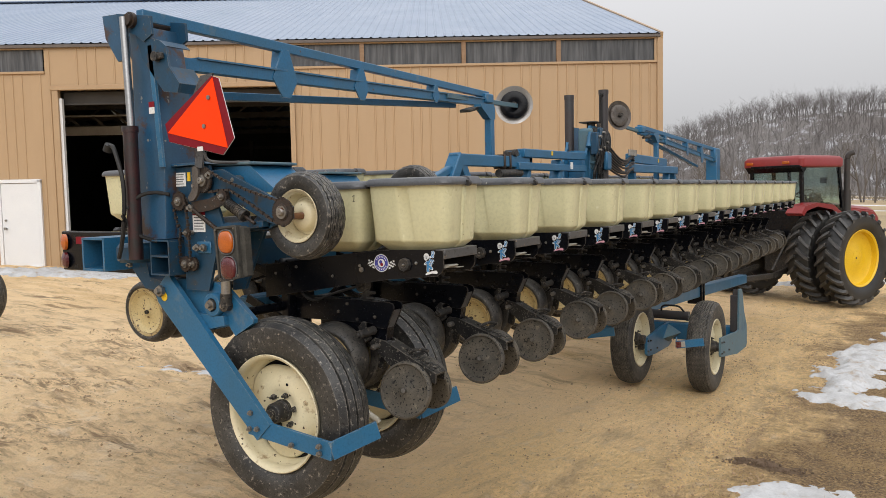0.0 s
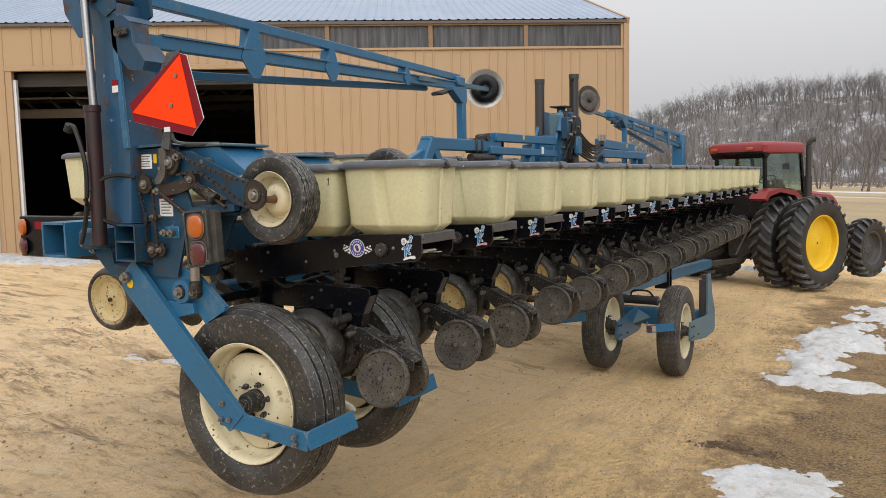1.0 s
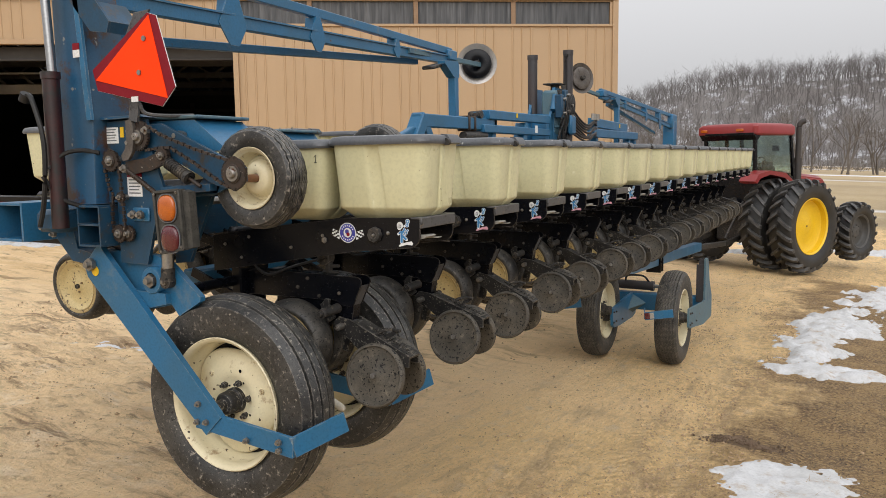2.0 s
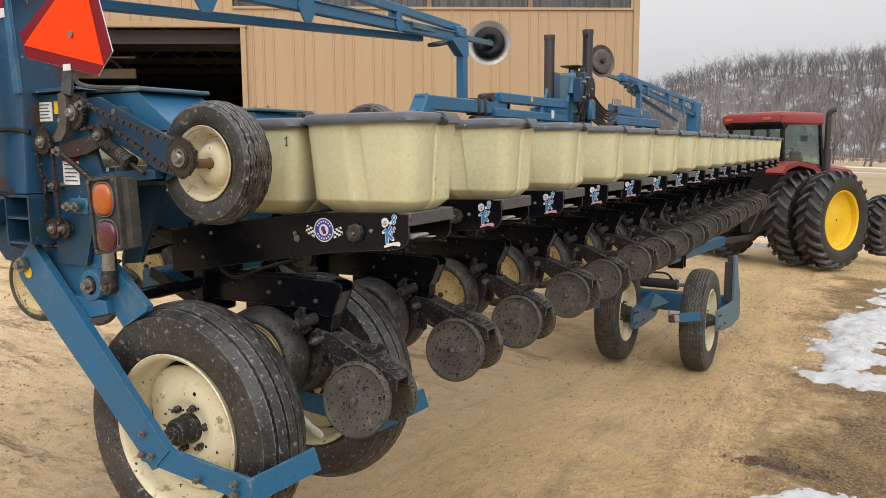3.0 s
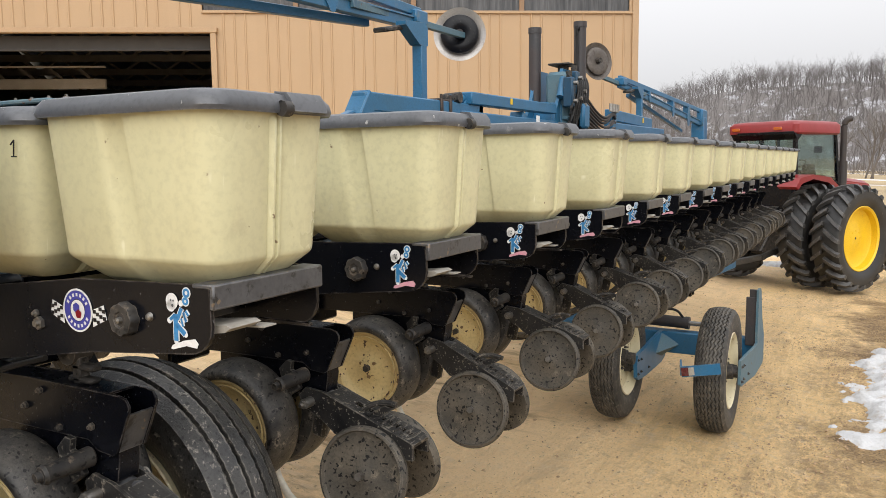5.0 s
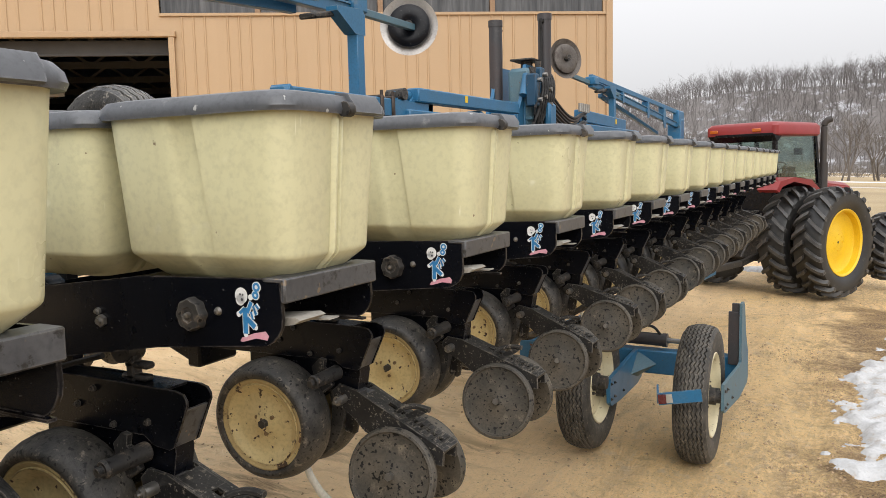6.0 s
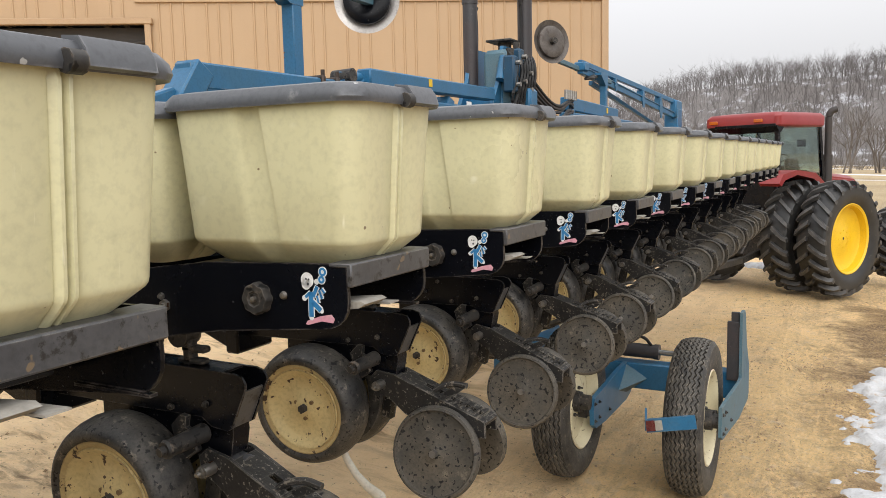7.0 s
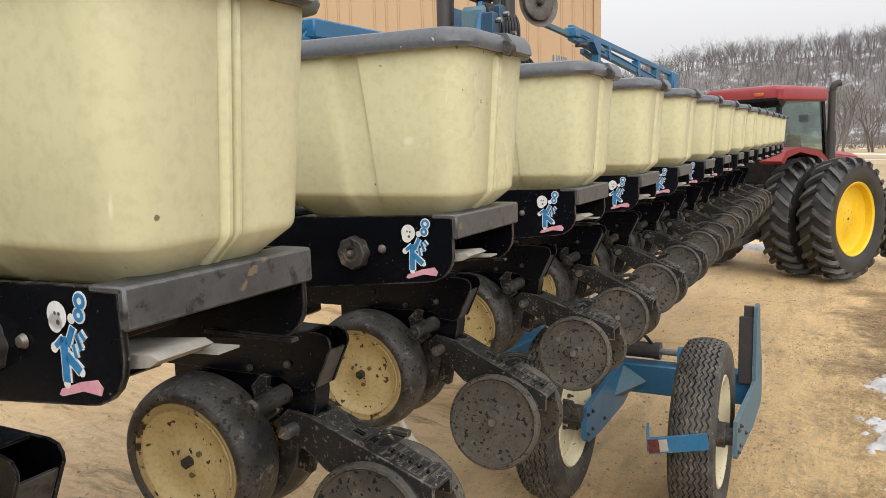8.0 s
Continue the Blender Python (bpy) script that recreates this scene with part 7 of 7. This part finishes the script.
# ---- centre lift frame ----
cf = bar
X0 = -3.1
for nm, a, b, w, h in (("front_rail", (X0, 5.88, 2.36), (X0, 7.35, 2.365), 0.10, 0.105), ("rail_leg", (X0, 5.56, 1.85), (X0, 5.95, 2.395), 0.105, 0.12), ("rail_leg", (X0, 6.32, 1.85), (X0, 5.98, 2.33), 0.08, 0.09),
                       ("brace", (X0, 5.2, 2.08), (X0, 5.82, 2.28), 0.06, 0.06),
                       ("upper_rail", (X0 + 0.03, 7.12, 2.455), (X0 + 0.03, 8.75, 2.465), 0.09, 0.085), ("lower_rail", (X0 + 0.03, 7.0, 2.325), (X0 + 0.03, 8.75, 2.325), 0.10, 0.075), ("strut", (X0, 7.02, 2.28), (X0, 7.2, 2.47), 0.07, 0.09), ("strut", (X0, 7.2, 1.86), (X0, 7.32, 2.42), 0.07, 0.1), ("strut", (X0, 7.9, 1.86), (X0, 8.1, 2.4), 0.09, 0.12),
                       ("upper_rail", (X0, 10.5, 2.5), (X0, 12.2, 2.47), 0.09, 0.12), ("lower_rail", (X0 + 0.03, 10.4, 2.36), (X0 + 0.03, 12.7, 2.36), 0.1, 0.11), ("strut", (X0, 10.75, 1.86), (X0, 10.6, 2.45), 0.08, 0.1), ("strut", (X0, 12.95, 1.86), (X0, 12.6, 2.36), 0.08, 0.1), ("strut", (X0, 12.2, 1.86), (X0, 12.35, 2.36), 0.08, 0.1)):
    bm = bmesh.new()
    beam(bm, a, b, w, h, (1, 0, 0) if abs(b[2] - a[2]) > 0.3 else (0, 0, 1), 0.008)
    part(nm, bm, M_BLUE, cf)
for y in (6.73, 6.85):
    bm = bmesh.new()
    box(bm, (X0, y, 2.362), (0.125, 0.03, 0.135), bevel=0.008)
    cyl(bm, (X0 + 0.05, y, 2.40), (X0 + 0.05, y, 2.455), 0.010, seg=8)
    part("clamp", bm, M_CHAIN, cf, "rusty clamp")
bm = bmesh.new()
cyl(bm, (X0, 6.95, 2.44), (X0, 7.35, 2.46), 0.03, seg=14)
part("cylinder", bm, M_BLUE, cf)
for y in (6.98, 7.22):
    bm = bmesh.new()
    cyl(bm, (X0 - 0.06, y, 2.445), (X0 + 0.06, y, 2.45), 0.036, seg=14)
    part("cylinder_end", bm, M_BLACK_DUSTY, cf)
bm = bmesh.new()
cyl(bm, (X0 + 0.03, 6.65, 2.25), (X0 + 0.03, 7.1, 2.26), 0.04, seg=12)
part("stop_roll", bm, M_BLACK_DUSTY, cf)
for nm, x, y, z, s, mat in (("yellow_label", X0 + 0.077, 7.78, 2.47, 0.04, M_YELLOW), ("white_label", X0 + 0.082, 8.3, 2.35, 0.07, M_DECALW), ("yellow_label", X0 + 0.047, 11.75, 2.49, 0.05, M_YELLOW)):
    bm = bmesh.new()
    box(bm, (x, y, z), (0.003, s, s * 1.1))
    part(nm, bm, mat, cf)
for x, y, top in ((-3.34, 9.02, 3.215), (-3.0, 9.27, 3.275)):
    bm = bmesh.new()
    cyl(bm, (x, y, 1.85), (x, y, top), 0.055, seg=20)
    lathe(bm, [(0.0, 0.055), (0.0, 0.060), (0.05, 0.060), (0.05, 0.055)], (x, y, top - 0.05), (0, 0, 1), 20)
    part("tower", bm, M_DARKCYL, cf, "tall dark lift cylinder")
    bm = bmesh.new()
    yy = y + (0.10 if x < -3.2 else -0.10)
    tube(bm, [(x, yy, top - 0.07), (x, yy + 0.02, top - 0.2), (x, yy + 0.01, 2.8), (x, yy, 2.5), (x, yy, 2.3)], 0.012)
    cyl(bm, (x, y, top - 0.07), (x, yy + 0.01, top - 0.065), 0.02, seg=8)
    part("tower_hose", bm, M_HOSE, cf)
bm = bmesh.new()
for dx in (-0.16, 0.1):
    prism(bm, [(8.85, 1.86), (8.82, 2.42), (8.95, 2.6), (9.02, 2.84), (9.32, 2.84), (9.4, 2.55), (9.5, 2.3), (9.5, 1.86)], -3.2 + dx, -3.17 + dx, "yz")
box(bm, (-3.2, 9.2, 2.35), (0.3, 0.5, 0.4), bevel=0.03)
part("tower_frame", bm, M_BLUE, cf)
bm = bmesh.new()
box(bm, (-3.12, 9.16, 2.885), (0.2, 0.26, 0.016), bevel=0.004)
cyl(bm, (-3.12, 9.16, 2.80), (-3.12, 9.16, 2.88), 0.05, seg=14)
part("cap_plate", bm, M_BLACK_DUSTY, cf)
bm = bmesh.new()
box(bm, (-3.12, 9.15, 2.56), (0.2, 0.36, 0.5), bevel=0.03)
for k in range(4):
    box(bm, (-3.03, 9.15, 2.40 + 0.11 * k), (0.06, 0.38, 0.03), bevel=0.006)
part("valve_housing", bm, M_BLUE_PALE, cf, "worn pale blue valve housing with ribs")
for k in range(6):
    bm = bmesh.new()
    y = 9.0 + 0.055 * k
    tube(bm, [(-2.98, y, 2.34), (-2.93, y - 0.02, 2.5), (-2.92, y + 0.02, 2.68), (-2.97, y + 0.05, 2.80), (-3.02, y + 0.10, 2.74)], 0.012)
    part("hose", bm, M_HOSE, cf)
bm = bmesh.new()
for z in (2.62, 2.72):
    box(bm, (-3.06, 9.1, z), (0.05, 0.3, 0.05), bevel=0.008)
cyl(bm, (-3.05, 8.9, 2.58), (-3.05, 8.98, 2.75), 0.035, seg=12)
part("valve_block", bm, M_BLUE, cf)
for y, z, h in ((8.93, 2.62, 0.26), (9.05, 2.66, 0.3), (9.17, 2.58, 0.2)):
    bm = bmesh.new()
    box(bm, (-2.98, y, z), (0.09, 0.085, h), bevel=0.012)
    valve = part("valve", bm, M_BLUE_DIRTY, cf, "grimy blue valve body")
    for k in (-1, 1):
        bm = bmesh.new()
        cyl(bm, (-2.935, y, z + k * h * 0.3), (-2.90, y, z + k * h * 0.3), 0.018, seg=8)
        part("fitting", bm, M_STEEL, valve)
    bm = bmesh.new()
    cyl(bm, (-2.98, y, z + h / 2), (-2.98, y, z + h / 2 + 0.05), 0.025, seg=12)
    part("cap", bm, M_BLACK_DUSTY, valve)
bm = bmesh.new()
box(bm, (-2.93, 9.2, 2.42), (0.06, 0.16, 0.22), bevel=0.02)
part("junction_box", bm, M_BLUE, cf)
random.seed(8)
for k in range(9):
    bm = bmesh.new()
    y = 8.92 + 0.045 * k
    tube(bm, [(-3.0, y, 2.80 - 0.03 * (k % 3)), (-2.95, y + random.uniform(-0.05, 0.1), 2.72), (-2.94, y + random.uniform(-0.1, 0.1), 2.5), (-2.97, y + random.uniform(-0.1, 0.05), 2.3), (-3.0, y, 2.05)], 0.013)
    part("hose", bm, M_HOSE, cf)
for k in range(8):
    bm = bmesh.new()
    z = 2.52 - 0.03 * k
    tube(bm, [(-3.0, 9.42, 2.62 - 0.04 * k), (-2.97, 9.7, z - 0.05), (-2.98, 10.0, z - 0.1 + random.uniform(-0.04, 0.04)), (-3.0, 10.3, z + random.uniform(-0.05, 0.05)), (-3.04, 10.55, z)], 0.014)
    part("hose", bm, M_CHAIN if k in (1, 3) else (M_CHAIN if k > 4 else M_HOSE), cf)
for k in range(5):
    bm = bmesh.new()
    cyl(bm, (-3.0, 10.25 + 0.06 * k, 2.52), (-3.0, 10.25 + 0.06 * k, 2.6), 0.02, seg=8)
    part("coupler", bm, M_STEEL, cf)


# ---- tractor ----
AX = (-2.21, 18.78, -0.44)
tr = thing("tractor", AX, "red farm tractor with dual rear tyres on yellow rims", "tractor", turn=62, local=True)


def lug_tyre(x, y, z, r, w, rim_r, lugs, parent, rim_mat, label, dish):
    """A lugged tyre about an axle along the local y; dish: how far in its face the rim sits, on the side of its sign."""
    bm = bmesh.new()
    lathe(bm, tyre_profile(r - 0.045, rim_r, w, (), 0, 0.05), (x, y, z), (0, 1, 0), 64)
    t = part("wheel", bm, M_CARCASS, parent, label, 35)
    for k in range(lugs):
        for s in (-1, 1):
            a0 = 2 * math.pi * (k + (0.5 if s > 0 else 0)) / lugs
            secs = []
            for f, rr in ((0.0, 1.0), (0.4, 0.995), (0.8, 0.975), (1.02, 0.93)):
                a = a0 - 0.2 * f
                yy = y + s * (0.02 + f * w * 0.47)
                dw = 0.032 / r
                q = lambda da, rad: (x + rad * math.sin(a + da), yy, z + rad * math.cos(a + da))
                secs.append([q(-dw * 1.25, r * rr - 0.07), q(dw * 1.25, r * rr - 0.07), q(dw, r * rr), q(-dw, r * rr)])
            bm = bmesh.new()
            loft(bm, secs)
            part("tread_lug", bm, M_LUG, t)
    s = 1 if dish > 0 else -1
    bm = bmesh.new()
    h = w / 2
    lathe(bm, [(s * h * 0.78, rim_r + 0.012), (s * h * 0.80, rim_r), (s * h * 0.7, rim_r - 0.03), (s * h * 0.3, rim_r - 0.045), (s * h * 0.15, rim_r * 0.82), (s * h * 0.12, rim_r * 0.5), (s * h * 0.3, rim_r * 0.3), (s * h * 0.3, 0.0)], (x, y, z), (0, 1, 0), 48)
    part("rim", bm, rim_mat, t)
    bm = bmesh.new()
    cyl(bm, (x, y + s * h * 0.1, z), (x, y + s * h * 0.31, z), 0.022, seg=16)
    part("hub_hole", bm, M_BLACK_DUSTY, t)
    for k in range(8):
        bm = bmesh.new()
        a = k * math.pi / 4
        cyl(bm, (x + 0.14 * math.cos(a), y + s * h * 0.2, z + 0.14 * math.sin(a)), (x + 0.14 * math.cos(a), y + s * h * 0.33, z + 0.14 * math.sin(a)), 0.014, seg=6)
        part("wheel_bolt", bm, rim_mat, t)
    return t


# local axes: x ahead, y to its left, z up
for s in (-1, 1):
    lug_tyre(-0.05, s * 1.52, 1.02, 0.97, 0.50, 0.575, 23, tr, M_YELLOW, "large lugged rear tyre on a yellow rim", s * 1.0)
    lug_tyre(-0.05, s * 0.86, 1.02, 0.97, 0.50, 0.575, 23, tr, M_BLACK_DUSTY, "large lugged inner rear tyre on a dark rim", -s * 1.0)
    lug_tyre(2.62, s * 1.15, 0.72, 0.68, 0.42, 0.38, 20, tr, surf("dark_rim", (0.07, 0.068, 0.065)), "lugged front tyre on a dark rim", s * 1.0)
bm = bmesh.new()
cyl(bm, (-0.05, -1.45, 1.02), (-0.05, 1.45, 1.02), 0.12, seg=16)
box(bm, (0.4, 0, 1.0), (1.6, 0.7, 0.8), bevel=0.06)
box(bm, (2.62, 0, 0.72), (0.3, 1.9, 0.25), bevel=0.05)
box(bm, (1.7, 0, 0.95), (2.0, 0.5, 0.5), bevel=0.05)
part("chassis", bm, M_BLACK_DUSTY, tr)
bm = bmesh.new()
loft(bm, [[(1.0, -0.42, 1.35), (1.0, 0.42, 1.35), (1.0, 0.42, 2.04), (1.0, 0.3, 2.13), (1.0, -0.3, 2.13), (1.0, -0.42, 2.04)],
          [(2.55, -0.40, 1.3), (2.55, 0.40, 1.3), (2.55, 0.40, 1.90), (2.55, 0.28, 1.98), (2.55, -0.28, 1.98), (2.55, -0.40, 1.90)],
          [(2.80, -0.37, 1.25), (2.80, 0.37, 1.25), (2.80, 0.37, 1.74), (2.80, 0.26, 1.81), (2.80, -0.26, 1.81), (2.80, -0.37, 1.74)]])
bmesh.ops.bevel(bm, geom=bm.edges[:], offset=0.025, segments=2, affect="EDGES")
part("hood", bm, M_RED, tr, "red sloping engine hood")
bm = bmesh.new()
prism(bm, [(-0.98, 1.95), (-0.85, 2.10), (-0.45, 2.16), (0.1, 2.1), (0.5, 1.86), (0.45, 1.8), (0.05, 2.0), (-0.45, 2.08), (-0.8, 2.0), (-0.9, 1.9)], -1.0, -0.62)
part("fender", bm, M_RED, tr)
bm = bmesh.new()
prism(bm, [(-0.98, 1.95), (-0.85, 2.10), (-0.45, 2.16), (0.1, 2.1), (0.5, 1.86), (0.45, 1.8), (0.05, 2.0), (-0.45, 2.08), (-0.8, 2.0), (-0.9, 1.9)], 0.62, 1.12)
part("fender", bm, M_RED, tr)
bm = bmesh.new()
box(bm, (0.28, 0, 1.72), (1.5, 1.26, 0.62), bevel=0.05)
part("cab_base", bm, M_BLACK, tr)
bm = bmesh.new()
for x, y, xt in ((-0.42, -0.62, -0.45), (-0.42, 0.62, -0.45), (0.98, -0.62, 0.82), (0.98, 0.62, 0.82), (0.35, 0.63, 0.3)):
    beam(bm, (x, y, 1.95), (xt, y * 0.98, 2.95), 0.07, 0.06)
for s in (-1, 1):
    beam(bm, (-0.42, s * 0.62, 2.0), (0.98, s * 0.62, 1.98), 0.05, 0.06)
beam(bm, (-0.43, -0.62, 2.05), (-0.43, 0.62, 2.05), 0.05, 0.06)
beam(bm, (0.98, -0.62, 2.05), (0.98, 0.62, 2.05), 0.05, 0.06)
part("cab_frame", bm, M_BLACK, tr)
bm = bmesh.new()
secs = []
for z, g in ((2.90, 0.03), (2.93, 0.0), (3.08, 0.0), (3.14, 0.05), (3.16, 0.2)):
    secs.append([(x, y, z) for x, y in rounded(-0.56 + g, 0.92 - g, -0.70 + g, 0.78 - g, 0.1, 5)])
loft(bm, secs)
roof = part("cab_roof", bm, M_RED, tr, "red cab roof with amber lamps")
bm = bmesh.new()
box(bm, (-0.565, -0.05, 2.925), (0.02, 1.2, 0.05), bevel=0.005)
prism(bm, [(-0.565, 2.925), (-0.3, 2.925), (-0.42, 2.80), (-0.46, 2.80)], -0.66, 0.70)
part("roof_edge", bm, M_BLACK, roof)
for y in (0.58, -0.32):
    bm = bmesh.new()
    box(bm, (-0.57, y, 3.01), (0.03, 0.17, 0.06), bevel=0.008)
    part("lamp", bm, M_AMBER, roof, "amber warning lamp")
for nm, pts, mat_plane in (("rear_window", (-0.43, None), 0), ("side_window", None, 1), ("side_window", None, 2), ("windscreen", None, 3)):
    bm = bmesh.new()
    if nm == "rear_window":
        box(bm, (-0.44, 0, 2.5), (0.01, 1.18, 0.86))
    elif nm == "windscreen":
        box(bm, (0.9, 0, 2.5), (0.01, 1.18, 0.86), Euler((0, radians(-9), 0)).to_matrix())
    else:
        y = -0.62 if mat_plane == 1 else 0.62
        prism(bm, [(-0.38, 2.03), (0.93, 2.02), (0.79, 2.9), (-0.41, 2.9)], y - 0.005, y + 0.005)
    part(nm, bm, M_GLASS, tr, smooth=0)
# seat, wheel and console inside the cab
bm = bmesh.new()
box(bm, (0.12, 0, 2.02), (0.5, 0.5, 0.14), bevel=0.04)
box(bm, (-0.14, 0, 2.32), (0.14, 0.48, 0.6), bevel=0.05)
part("seat", bm, M_BLACK_DUSTY, tr)
bm = bmesh.new()
cyl(bm, (0.75, 0, 1.9), (0.55, 0, 2.32), 0.03, seg=8)
lathe(bm, [(0.012, 0.18), (0, 0.192), (-0.012, 0.18), (0, 0.168)], (0.54, 0, 2.34), (-0.45, 0, 0.9), 24, True)
box(bm, (0.8, 0, 2.05), (0.18, 0.5, 0.35), bevel=0.04)
part("steering_wheel", bm, M_BLACK, tr)
bm = bmesh.new()
box(bm, (0.55, -0.45, 2.62), (0.05, 0.16, 0.13), bevel=0.01)
box(bm, (0.2, -0.48, 2.2), (0.3, 0.12, 0.3), bevel=0.03)
part("console", bm, M_BLACK_DUSTY, tr)
bm = bmesh.new()
cyl(bm, (1.2, -0.58, 1.85), (1.2, -0.58, 2.4), 0.085, seg=18)
cyl(bm, (1.2, -0.58, 2.4), (1.2, -0.58, 3.05), 0.06, seg=16)
tube(bm, [(1.2, -0.58, 3.0), (1.2, -0.58, 3.12), (1.22, -0.62, 3.2), (1.28, -0.68, 3.22)], 0.06, 12)
part("exhaust", bm, surf("sooty_pipe", (0.03, 0.028, 0.027), (0.06, 0.04, 0.03)), tr, "black upright exhaust pipe")
bm = bmesh.new()
box(bm, (-0.86, -0.75, 2.03), (0.03, 0.22, 0.07), bevel=0.01)
part("tail_lamp", bm, M_PALE, tr)
bm = bmesh.new()
beam(bm, (-0.4, 0, 0.55), (-1.2, 0, 0.5), 0.12, 0.06)
for s in (-1, 1):
    beam(bm, (-0.5, s * 0.4, 0.75), (-1.3, s * 0.42, 0.6), 0.06, 0.1)
    beam(bm, (-0.45, s * 0.38, 1.5), (-1.1, s * 0.42, 0.75), 0.04, 0.04)
box(bm, (-0.55, 0, 1.35), (0.3, 0.5, 0.4), bevel=0.04)
part("hitch", bm, M_BLACK_DUSTY, tr, "black rear hitch and drawbar")
bm = bmesh.new()
for s in (-0.12, 0.0, 0.12):
    tube(bm, [(-0.6, s, 1.4), (-1.0, s * 1.5, 1.2), (-1.6, s, 0.9), (-2.4, s + 0.2, 1.0)], 0.014)
part("hydraulic_hose", bm, M_HOSE, tr)
